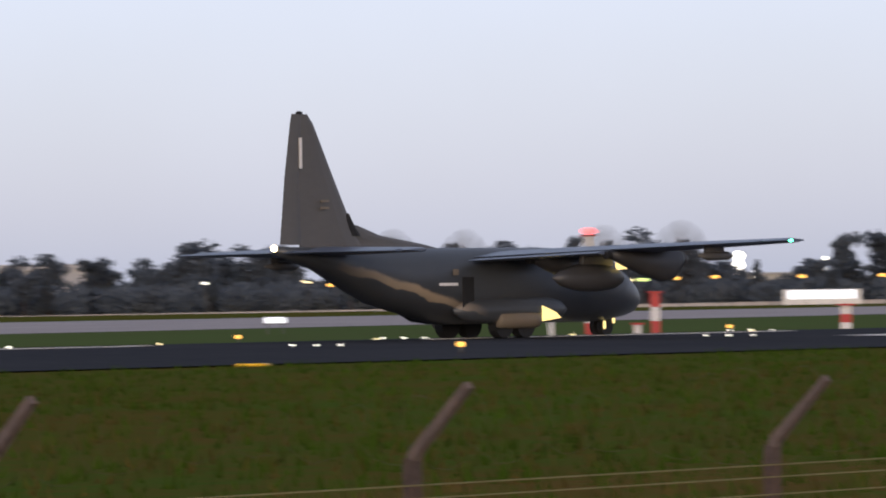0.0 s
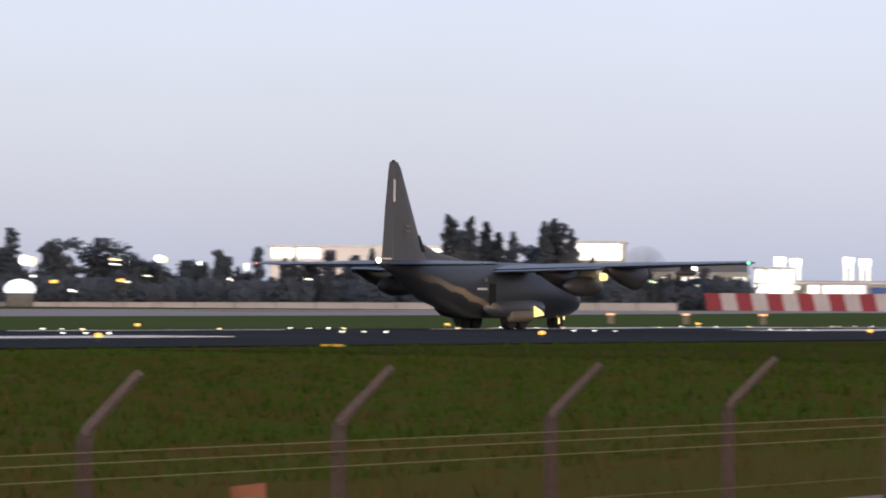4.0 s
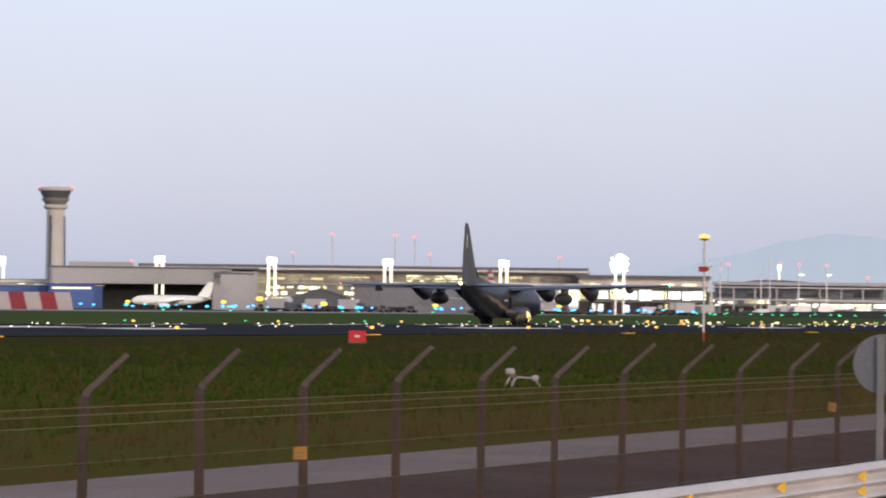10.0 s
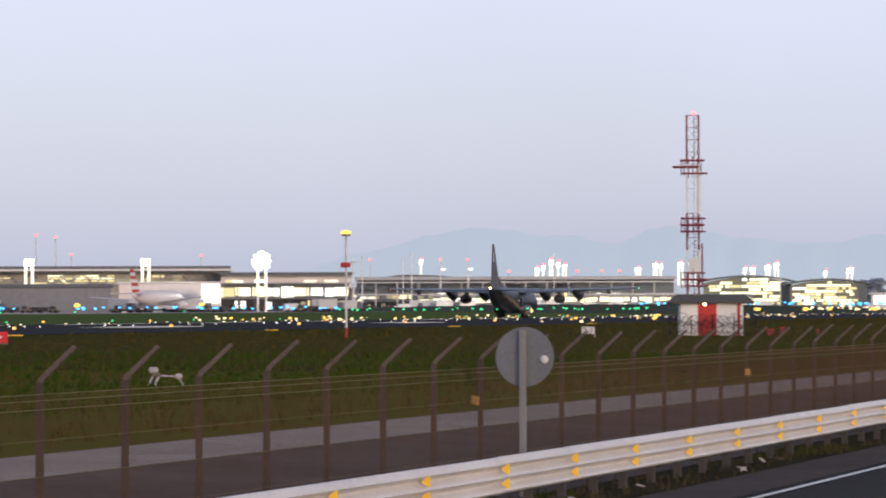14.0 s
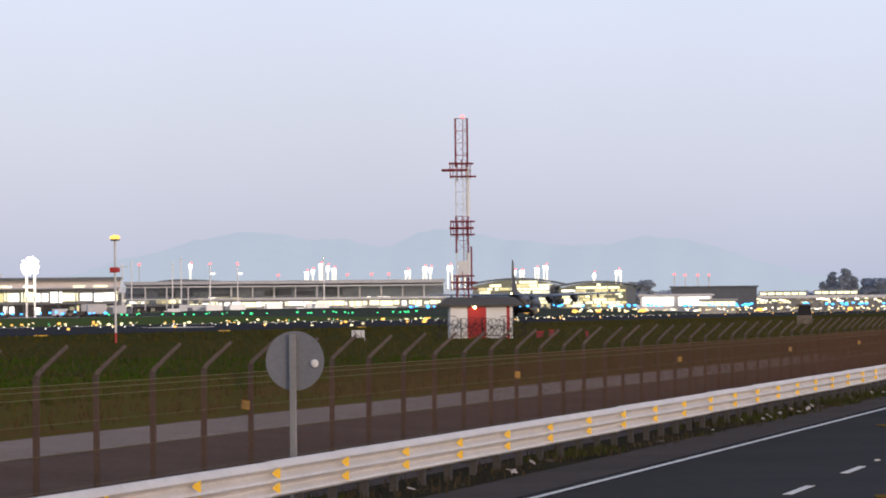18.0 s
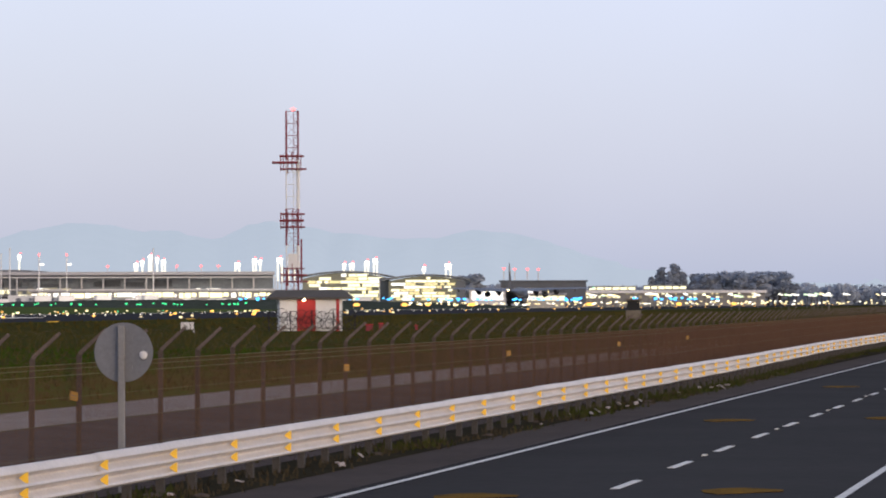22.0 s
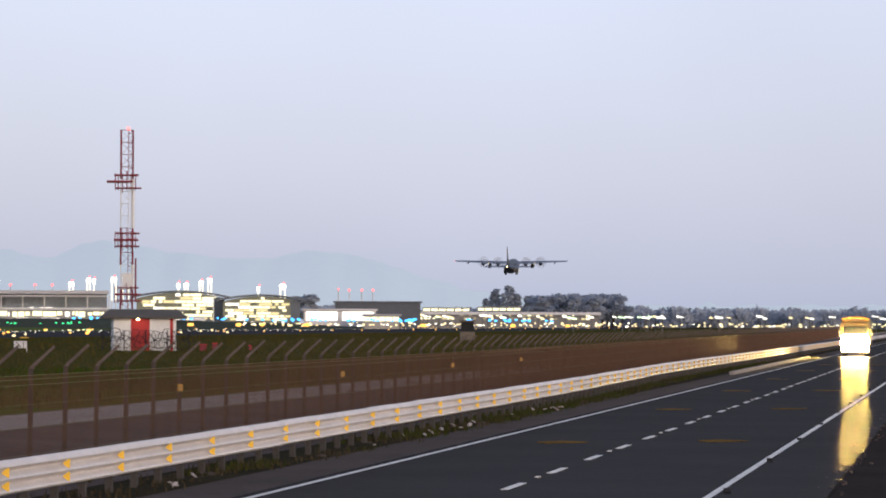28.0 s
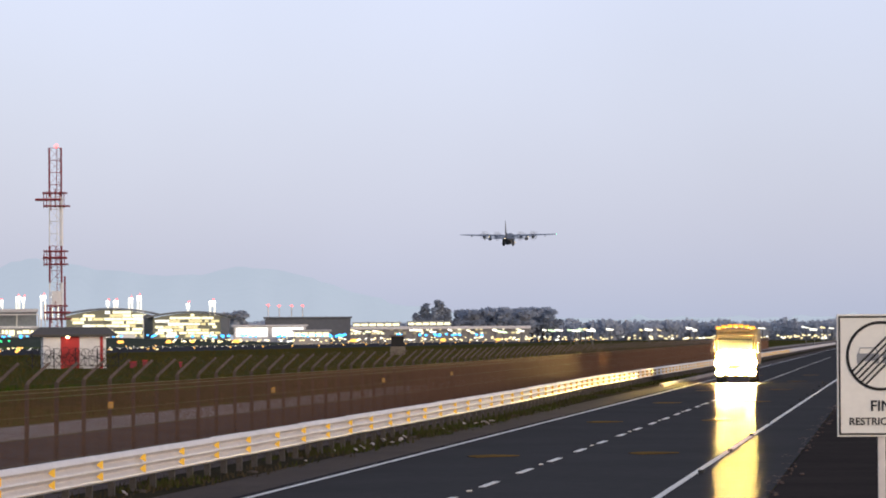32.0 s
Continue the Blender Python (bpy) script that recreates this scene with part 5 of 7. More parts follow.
def floodlight_mast(az, r, el, big=1.0, legs=2, spread=1.05, lit=5):
    """A portal of lit legs under a close bank of floodlights."""
    a = empty("floodlight_mast", facing(az, r, 1.9), "tall apron floodlight mast with lit lamps", "floodlight", "apron floodlights")
    top = height(el, r) - 1.9
    xs = [big * spread * (2 * i / max(1, legs - 1) - 1) if legs > 1 else 0.0 for i in range(legs)]
    for x in xs:
        part("pole", rods([((x, 0, -1), (x, 0, top))], 0.36 * big, 8), WHITEP, a)
    e = max(abs(xs[0]), 0.3)
    half = e + 0.42 * big
    part("head_frame", boxes((-half, half, 0.0, 0.3, top - 0.3 * big, top + 0.1)), HANGARD, a)
    n = 3 if legs > 1 else 1
    step = 2 * half / n
    for i in range(n):
        x = -half + step * (i + 0.5)
        for j in range(3):
            z = top - (0.5 + 1.12 * j) * big
            if n == 3 and i == 1 and j == 2:
                continue
            hw = step * (0.52 - 0.02 * j)
            if n == 1:
                part("floodlight", ball(bmesh.new(), (x, -0.4, z), (1.1 * half, 0.4, 0.66 * big), 12, 8), FLOOD if j < 2 else WINDOWW, a, "glowing floodlight", smooth=True)
                continue
            part("floodlight", boxes((x - hw, x + hw, -0.7, -0.1, z - 0.6 * big, z + 0.6 * big, 0.16 * big)), FLOOD if j < 2 else WINDOWW, a, "glowing floodlight")
    # glowing sleeves that stand in for floodlight falling on the legs
    for x in xs:
        for j in range(lit):
            part("lit_leg_sleeve", rods([((x, -0.3, top - (3.4 + 1.25 * j) * big), (x, -0.3, top - (4.6 + 1.25 * j) * big))], 0.4 * big, 8), LEGGLOW, a, "glowing sleeve for the floodlit mast leg")
    part("crossbar", rods([((-e, 0, top - 3.2 * big), (e, 0, top - 3.2 * big))], 0.2, 5), WHITEP, a)
    return a


for az, el in ((-26.1, 0.62), (-25.9, 0.60), (-25.23, 0.62), (-25.02, 0.60), (-24.31, 0.63), (-24.02, 0.60), (-22.0, 0.63), (-20.57, 0.63), (-19.09, 0.63), (-17.61, 0.63)):
    floodlight_mast(az, 1430, el, 1.0, lit=7)
for az, el, legs, spread in ((-14.10, 0.61, 1, 1), (-12.62, 0.50, 2, 0.8), (-12.54, 0.53, 1, 1), (-12.44, 0.60, 2, 0.7), (-12.35, 0.57, 1, 1), (-12.27, 0.54, 2, 0.9), (-11.33, 0.50, 2, 1.2), (-11.11, 0.55, 2, 0.9), (-11.04, 0.54, 1, 1), (-10.79, 0.56, 2, 1.3), (-10.64, 0.57, 2, 1.9),
                             (-9.97, 0.49, 1, 1), (-9.87, 0.49, 2, 1.0), (-9.68, 0.52, 2, 1.0), (-9.57, 0.55, 2, 1.0), (-8.95, 0.45, 1, 1), (-8.64, 0.48, 2, 1.5), (-28.5, 0.52, 2, 1.2), (-27.2, 0.50, 2, 1.2), (-38.0, 0.54, 1, 1), (-37.8, 0.55, 1, 1), (-33.5, 0.52, 1, 1), (-32.9, 0.5, 1, 1), (-34.4, 0.52, 1, 1), (-40.4, 0.42, 1, 1)):
    m = floodlight_mast(az, 1640 if az > -15 else 1430, el, 0.62, legs, 0.9 * spread, 8)
    if az > -15:
        part("top_lamp", ball(bmesh.new(), (0.4, 0, height(el, 1640) - 1.9 + 0.55), 0.32, 8, 6), REDL, m, "lit red lamp")
big = floodlight_mast(-16.13, 1250, 0.635, 0.75, 2, 1.5, 7)
core = height(0.605, 1250) - 1.9
# oversized core and random balls give the shape of this floodlight's glare
part("glare_core", ball(bmesh.new(), (0, -0.8, core), (2.0, 0.8, 1.8), 28, 16), FLOOD, big, "glowing ball shaped to the big floodlight's glare", smooth=True)
gl = random.Random(14)
for i in range(34):
    k, q = gl.uniform(0, 2 * math.pi), gl.uniform(1.3, 2.9)
    part("glare_ball", ball(bmesh.new(), (q * math.cos(k), -0.9, core + 0.92 * q * math.sin(k)), (0.95 - 0.24 * q, 0.4, 0.95 - 0.24 * q), 8, 6), FLOOD, big, "glowing ball shaped to the big floodlight's glare")
floodlight_mast(-39.1, 1150, 0.62, 2.0, 1, 1, 1)
floodlight_mast(-38.88, 1150, 0.40, 1.3, 1, 1, 1)
floodlight_mast(-36.0, 1150, 0.55, 1.8, 1, 1, 1)


def slim_pole(az, r, el, tip):
    a = empty("slim_pole", facing(az, r, 1.9), "slim white pole beside the terminal", "pole", "white poles")
    top = height(el, r) - 1.9
    part("pole", rods([((0, 0, -1), (0, 0, top))], 0.2, 7), WHITEP, a)
    part("tip", rods([((0, 0, top), (0, 0, top + 0.7))], 0.28, 7), REDL if tip else WHITEP, a)
    if tip:
        part("lamp_arm", boxes((0.2, 1.6, -0.3, 0.3, top - 3.2, top - 2.6, 0.1)), WINDOWW, a, "lit lamp on a short arm")


for az, el, tip in ((-14.33, 0.60, False), (-14.22, 0.67, False), (-14.85, 0.635, False), (-14.97, 0.60, False), (-13.85, 0.60, True), (-13.5, 0.60, True), (-12.4, 0.66, False), (-9.52, 0.33, False)):
    slim_pole(az, 1480, el, tip)


def obstruction_pole(az, el, r=1700, lattice=False):
    a = empty("lamp_pole", facing(az, r, 2.0), "slim pole with a red lamp on top", "pole", "slim poles")
    top = height(el, r) - 2.0
    part("pole", rods([((0, 0, -1), (0, 0, top))], 0.2, 6), WHITEP, a)
    part("lamp", ball(bmesh.new(), (0, 0, top + 0.4), (0.5, 0.5, 0.38), 8, 6), REDL, a, "lit red lamp")


for az, el in ((-20.3, 0.68), (-19.8, 0.93), (-19.0, 0.92), (-18.75, 0.90), (-18.55, 0.68), (-16.9, 0.66), (-12.10, 0.45), (-11.79, 0.45), (-11.57, 0.45), (-12.98, 0.45), (-7.93, 0.41), (-7.79, 0.40), (-7.63, 0.40), (-7.49, 0.40),
               (-22.35, 0.55), (-14.75, 0.6)):
    obstruction_pole(az, el)


# ---- parked airliners ----
def airliner(az, r, z, turn, L, body, stripes, label):
    x, y = spot(az, r)
    a = empty("airliner", pose(x, y, z, rz=turn), label, "airliner")
    k = L / 30
    bm = bmesh.new()
    loft(bm, [ring(yy * k, zc * k, rr * k, rr * k, 14) for yy, zc, rr in ((15, 3.0, 0.1), (14.2, 3.1, 0.9), (12.5, 3.3, 1.6), (9, 3.4, 1.85), (-5, 3.4, 1.85), (-10, 3.7, 1.3), (-14.5, 4.2, 0.3))])
    part("fuselage", bm, body, a, smooth=True)
    for s in (-1, 1):
        bm = bmesh.new()
        loft(bm, [foil(s * xx * k, yl * k, c * k, zz * k, th * k) for xx, yl, c, zz, th in ((1.2, 3.5, 6.0, 2.4, 0.7), (5.5, 0.5, 3.4, 2.8, 0.4), (14.5, -5.2, 1.3, 3.6, 0.15))])
        part("wing", bm, body, a)
        bm = bmesh.new()
        loft(bm, [foil(s * xx * k, yl * k, c * k, 4.4 * k, 0.2 * k) for xx, yl, c in ((0.3, -10.5, 3.2), (5.3, -14.0, 1.3))])
        part("tailplane", bm, body, a)
        bm = bmesh.new()
        loft(bm, [ring(yy * k, 1.7 * k, rr * k, rr * k, 12) for yy, rr in ((4.4, 0.8), (3.4, 0.95), (1.2, 0.75), (0.4, 0.4))])
        for v in bm.verts:
            v.co.x += s * 5.3 * k
        part("engine", bm, body, a, smooth=True)
        part("wheel", rods([((s * 2.2 * k, -1.2 * k, 0.5 * k), (s * 2.9 * k, -1.2 * k, 0.5 * k))], 0.5 * k, 12), BLACK, a)
    part("nose_wheel", rods([((-0.3 * k, 11 * k, 0.4 * k), (0.3 * k, 11 * k, 0.4 * k)), ((0, 11 * k, 0.4 * k), (0, 11 * k, 2 * k))], 0.3 * k, 8), BLACK, a)
    n = 7
    for i in range(n):
        u0, u1 = i / n, (i + 1) / n
        bm = bmesh.new()
        loft(bm, [foil(0, (-9.2 - 4.2 * u) * k, (5.0 - 2.9 * u) * k, (4.6 + 5.6 * u) * k, 0.4 * k, True) for u in (u0, u1)])
        part("tail_band" if stripes else "fin", bm, (RED, WHITEP)[i % 2] if stripes else body, a)
    return a


AIRWHITE = material("airliner_white", (0.80, 0.80, 0.80), 0.4, vary=0.06, scale=4.0)
AIRSILVER = material("airliner_pale_pink", (0.72, 0.66, 0.66), 0.4, vary=0.06, scale=4.0)
airliner(-21.84, 1330, 1.9, 85 + 21.95, 24, AIRWHITE, False, "white airliner parked before the hangar")
airliner(-17.47, 1180, 1.9, -24 + 17.5, 33, AIRSILVER, True, "pale airliner with a red and white striped tail")
tent = empty("storage_tent", facing(-20.38, 1300, 1.6), "white rounded storage tent on the apron", "tent")
part("cover", ball(bmesh.new(), (0, 0, 0.6), (5.2, 4.0, 3.6), 20, 12), AIRWHITE, tent, smooth=True)
part("skirt", boxes((-5.0, 5.0, -3.6, 3.6, -0.4, 0.5, 0.1)), HANGAR, tent)


# ---- near field objects on the grass ----
def lamp_pole():
    x, y = -88.5, 329.0
    a = empty("beacon_pole", pose(x, y, ground_z(x), rz=15), "slim white pole with an amber beacon and a dark red panel", "pole")
    for i in range(10):
        part("pole_section", rods([((0, 0, 0.78 * i - (0.2 if i == 0 else 0)), (0, 0, 0.78 * (i + 1)))], 0.085, 8), RED if i in (0,) else WHITEP, a)
    part("panel", boxes((-0.42, 0.12, -0.1, -0.02, 5.35, 5.75, 0.02)), RED, a, "dark red panel")
    part("panel", boxes((-0.12, 0.35, -0.13, -0.1, 5.38, 5.72, 0.02)), RED, a, "dark red panel")
    part("arm", rods([((0, 0, 5.75), (1.0, 0, 5.8))], 0.03, 5), WHITEP, a)
    part("beacon_shade", rods([((0, 0, 7.75), (0, 0, 7.95))], 0.35, 12), TAN, a)
    part("beacon", ball(bmesh.new(), (0, 0, 8.0), (0.42, 0.42, 0.2)), AMBER, a, "lit amber beacon")


lamp_pole()


def red_sign():
    x, y = spot(-19.47, 285)
    a = empty("red_runway_sign", pose(x, y, ground_z(x), rz=19.47), "red illuminated runway sign board with a pale smudge", "sign")
    part("board", boxes((-0.55, 0.55, -0.1, 0.1, 0.12, 0.85, 0.03)), REDBOARD, a)
    part("base_strip", boxes((-0.57, 0.57, -0.13, 0.13, 0.0, 0.12)), TAN, a)
    for s in (-1, 1):
        part("leg", rods([((s * 0.4, 0, -0.2), (s * 0.4, 0, 0.1))], 0.04, 6), DARKSTEEL, a)
    part("mark", boxes((-0.16, 0.16, -0.118, -0.1, 0.42, 0.56)), WHITEP, a, "plain pale bar")


REDBOARD = glow("lit_red_board", (0.85, 0.012, 0.03), 0.45)
red_sign()


def marker_post():
    x, y = spot(-24.6, 180)
    a = empty("marker_post", pose(x, y, ground_z(x)), "thin dark post with pale bands on the grass", "post")
    for i in range(8):
        part("band", rods([((0, 0, 0.18 * i - 0.1), (0, 0, 0.18 * i + 0.08))], 0.045, 8), (BLACK, WHITEP)[i % 2], a)
    x, y = spot(-24.2, 172)
    b = empty("marker_peg", pose(x, y, ground_z(x)), "small white and red peg in the grass", "peg")
    part("peg", rods([((0, 0, -0.1), (0, 0, 0.35))], 0.12, 8), RED, b)
    part("cap", rods([((0, 0, 0.35), (0, 0, 0.55))], 0.14, 8), WHITEP, b)


marker_post()


def white_marker():
    x, y = spot(-17.37, 145)
    a = empty("white_marker", pose(x, y, ground_z(x), rz=17) @ Matrix.Scale(0.66, 4), "white two-footed marker frame joined by a thin bar on the grass", "marker")
    part("head", boxes((-0.78, -0.32, -0.15, 0.15, 0.62, 0.92, 0.07)), BARWHITE, a)
    part("neck", boxes((-0.62, -0.2, -0.1, 0.1, 0.46, 0.64, 0.05)), TAN, a)
    part("foot", rods([((-0.55, 0, 0.5), (-0.85, 0, -0.02))], 0.06, 6), BARWHITE, a)
    part("foot", rods([((-0.3, 0, 0.45), (-0.5, 0, -0.02))], 0.08, 6), BARWHITE, a)
    part("bar", rods([((-0.3, 0, 0.5), (0.7, 0, 0.45))], 0.045, 6), BARWHITE, a)
    part("end_block", boxes((0.5, 0.86, -0.14, 0.14, 0.32, 0.6, 0.08)), BARWHITE, a)
    part("foot", rods([((0.7, 0, 0.36), (0.92, 0, -0.02))], 0.06, 6), BARWHITE, a)


white_marker()


def white_board():
    x, y = spot(-11.97, 345)
    a = empty("white_board", pose(x, y, ground_z(x), rz=12), "small white board with a dark stripe on the grass", "board")
    part("board", boxes((-0.5, 0.5, -0.04, 0.04, 0.3, 0.85, 0.02)), WHITEP, a)
    part("stripe", rods([((-0.35, -0.05, 0.78), (0.05, -0.05, 0.38))], 0.04, 4), BLACK, a)
    part("stripe", rods([((0.2, -0.05, 0.75), (0.27, -0.05, 0.38))], 0.035, 4), BLACK, a)
    for s in (-1, 1):
        part("leg", rods([((s * 0.5, 0, -0.2), (s * 0.5, 0, 0.3))], 0.04, 6), WHITEP, a)


white_board()


def lit_panel():
    x, y = spot(-45.02, 350)
    a = empty("lit_taxiway_sign", pose(x, y, ground_z(x), rz=45), "small white lit sign panel on short legs in the grass", "sign")
    part("panel", boxes((-0.85, 0.85, -0.12, 0.12, 0.9, 1.35, 0.03)), PANELGLOW, a, "white lit panel")
    part("frame", boxes((-0.9, 0.9, -0.1, 0.14, 0.84, 0.9), (-0.9, 0.9, -0.1, 0.14, 1.35, 1.41)), DARKSTEEL, a)
    for s in (-1, 1):
        part("leg", rods([((s * 0.6, 0, -0.2), (s * 0.6, 0, 0.86))], 0.05, 6), DARKSTEEL, a)


lit_panel()


def red_box(az, r, w, h):
    x, y = spot(az, r)
    a = empty("red_box", pose(x, y, ground_z(x), rz=-az), "small red equipment box on the grass", "box", "red boxes")
    part("body", boxes((-w, w, -0.3, 0.3, 0, h, 0.04)), MASTRED, a)
    part("lid", boxes((-w - 0.04, w + 0.04, -0.34, 0.34, h, h + 0.08, 0.02)), RED, a)


red_box(-9.65, 370, 0.28, 0.5)
red_box(-9.5, 372, 0.2, 0.6)
red_box(-9.05, 380, 0.12, 0.4)


def watch_booth():
    x, y = spot(-6.28, 600)
    a = empty("guard_booth", pose(x, y, ground_z(x), rz=6), "small dark-topped booth on a pale base", "booth")
    part("base", boxes((-1.0, 1.0, -1.0, 1.0, -0.2, 1.2, 0.05)), TAN, a)
    part("cabin", boxes((-0.85, 0.85, -0.85, 0.85, 1.2, 2.5, 0.04)), BLACK, a)
    part("roof", boxes((-1.15, 1.15, -1.15, 1.15, 2.5, 2.75, 0.08)), TAN, a)


watch_booth()


def striped_tower(az, r, h, mats, w, lamp=False):
    a = empty("striped_equipment_post", facing(az, r, 0.75), "red and white banded equipment post beyond the runway", "post", "banded posts")
    n = max(3, int(h / 0.75))
    for i in range(n):
        part("band", boxes((-w, w, -w, w, h * i / n - (0.2 if i == 0 else 0), h * (i + 1) / n)), mats[i % 2], a)
    part("cap", boxes((-w * 1.6, w * 1.6, -w * 1.6, w * 1.6, h, h + 0.12)), RED, a)
    if lamp:
        part("lamp", ball(bmesh.new(), (0, 0, h + 0.35), (0.55, 0.4, 0.22)), REDL, a, "lit red lamp")
        for z in (0.35, 0.62):
            part("arm", rods([((-0.9, 0, h * z), (0.9, 0, h * z))], 0.07, 6), WHITEP, a)
    return a


striped_tower(-41.0, 295, 6.5, (RED, WHITEP), 0.36, True)
striped_tower(-40.17, 290, 2.7, (RED, WHITEP), 0.3)
striped_tower(-37.75, 300, 1.7, (WHITEP, RED), 0.36)
striped_tower(-41.5, 285, 1.7, (WHITEP, WHITEP), 0.17)
striped_tower(-40.4, 285, 0.7, (WHITEP, WHITEP), 0.25)


def striped_boom():
    """A slanting red and white arm beside a lamp mast."""
    a = empty("striped_boom", facing(-41.95, 900, 1.6), "slanting red and white striped boom beyond the taxiway", "boom")
    for i in range(7):
        u0, u1 = i / 7, (i + 1) / 7
        part("band", rods([((-2.6 + 5.8 * u0, 0, 0.2 + 5.6 * u0), (-2.6 + 5.8 * u1, 0, 0.2 + 5.6 * u1))], 0.55, 8), (RED, WHITEP)[i % 2], a)
    part("foot", boxes((-3.6, -0.8, -0.6, 0.6, -0.6, 0.5, 0.1)), WHITEP, a)
    part("prop", rods([((2.9, 0.3, -0.5), (2.9, 0.3, 5.6))], 0.14, 6), DARKSTEEL, a)


striped_boom()


def tube_lights(az0, az1, el, r, n):
    a = empty("tube_lamp_row", facing((az0 + az1) / 2, r, 1.6), "row of lit yellow-green tube lamps on posts", "lamp")
    w, z = r * math.tan(radians((az1 - az0) / 2)), height(el, r) - 1.6
    for i in range(n):
        x = -w + 2 * w * i / n
        part("tube", boxes((x, x + 1.5 * w / n, -0.2, 0.2, z, z + 0.55, 0.1)), (PALELIME, WARM)[i % 2], a, "glowing tube lamp")
        part("post", rods([((x + 0.4, 0.1, -0.5), (x + 0.4, 0.1, z))], 0.1, 5), DARKSTEEL, a)


PALELIME = glow("lime_lamp_glow", (0.82, 1.0, 0.30), 1.6)
tube_lights(-41.2, -40.2, 0.27, 905, 5)


def globe_lamp(az, r, el, balls, rad):
    """A dark pole that carries a few round lit globes."""
    a = empty("globe_lamp", facing(az, r, 1.2), "cluster of bright round lamps on a dark pole", "lamp", "globe lamps")
    top = height(el, r) - 1.2
    part("pole", rods([((0, 0.3, -1), (0, 0.3, top))], 0.12, 6), DARKSTEEL, a)
    for i in range(balls):
        part("globe", ball(bmesh.new(), (1.3 * rad * (i - (balls - 1) / 2), 0, top - 0.25 * rad * (i % 2)), rad, 12, 8), WARM if i % 2 else FLOOD, a, "bright lit globe")


globe_lamp(-41.92, 905, 0.36, 3, 0.8)
globe_lamp(-41.99, 905, 0.19, 2, 0.7)
globe_lamp(-35.68, 900, 0.53, 2, 1.0)
globe_lamp(-33.99, 900, 0.56, 2, 0.7)


def lit_dome(az, r, w, h, z):
    """A low white shelter with a glowing shell, on a dark plinth."""
    a = empty("lit_dome", facing(az, r, 1.2), "low white domed shelter with a glowing shell", "shelter")
    n = 24
    part("plinth", boxes((-w * 0.42, w * 0.42, -w * 0.2, w * 0.3, -1.0, z)), DARKSTEEL, a)
    bm = bmesh.new()
    loft(bm, [[(w / 2 * q * math.cos(k), w / 2 * q * math.sin(k), z + h * u) for k in [2 * math.pi * i / n for i in range(n)]] for u, q in ((0.0, 0.93), (0.25, 1.0), (0.5, 0.94), (0.75, 0.74), (0.92, 0.45), (1.0, 0.12))])
    part("shell", bm, PANELGLOW, a, "glowing white shell", smooth=True)


lit_dome(-35.78, 895, 6.3, 2.8, 3.4)


def plates():
    for i in (0.58, 6.87, 14.77, 22.88, 31.07, 39.6, 47.6):
        y = FY0 + SP * i
        o = empty("warning_plate", pose(fence_x(y) + 0.09, y, min(1.52, 1.36 + 0.0095 * (i - 7)) if i > 1 else 1.58, rx=6 - 3 * (i % 5), rz=-25), "small yellow warning plate on the fence" if i > 1 else "rust-brown plate on the fence", "plate", "fence plates")
        s = 0.85 if i > 1 else 1.15
        part("plate", boxes((0.0, 0.012, -0.12 * s, 0.12 * s, -0.08 * s, 0.08 * s, 0.004)), PLATE if i > 1 else RUST, o)
        part("lettering", boxes((0.012, 0.015, -0.08, 0.08, 0.0, 0.012), (0.012, 0.015, -0.08, 0.05, -0.04, -0.03)), TAN, o, "plain dark bars")


RUST = material("rusted_plate", (0.34, 0.12, 0.06), 0.8, other=(0.2, 0.08, 0.05), scale=0.1)
PLATE = material("yellow_plate", (0.46, 0.23, 0.03), 0.5, other=(0.38, 0.2, 0.03), scale=0.15)
plates()


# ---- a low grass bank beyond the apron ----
# grass colour greyed and paled for the haze over this far bank
BANKGRASS = material("hazed_bank_grass", (0.085, 0.10, 0.085), 1.0, other=(0.055, 0.065, 0.05), scale=9.0, bump=0.5, bump_scale=2.0, spec=0.0)
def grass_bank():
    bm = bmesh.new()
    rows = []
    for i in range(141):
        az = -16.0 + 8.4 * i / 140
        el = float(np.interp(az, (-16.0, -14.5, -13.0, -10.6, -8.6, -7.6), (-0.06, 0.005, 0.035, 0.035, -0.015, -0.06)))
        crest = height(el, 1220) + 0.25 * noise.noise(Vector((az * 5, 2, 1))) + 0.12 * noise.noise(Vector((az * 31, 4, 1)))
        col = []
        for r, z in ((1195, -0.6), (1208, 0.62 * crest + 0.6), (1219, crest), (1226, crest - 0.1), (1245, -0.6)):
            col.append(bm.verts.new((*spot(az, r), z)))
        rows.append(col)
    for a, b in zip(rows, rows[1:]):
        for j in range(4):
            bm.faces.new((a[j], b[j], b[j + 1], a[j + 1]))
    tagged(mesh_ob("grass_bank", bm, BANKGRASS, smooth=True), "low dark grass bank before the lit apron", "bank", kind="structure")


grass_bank()


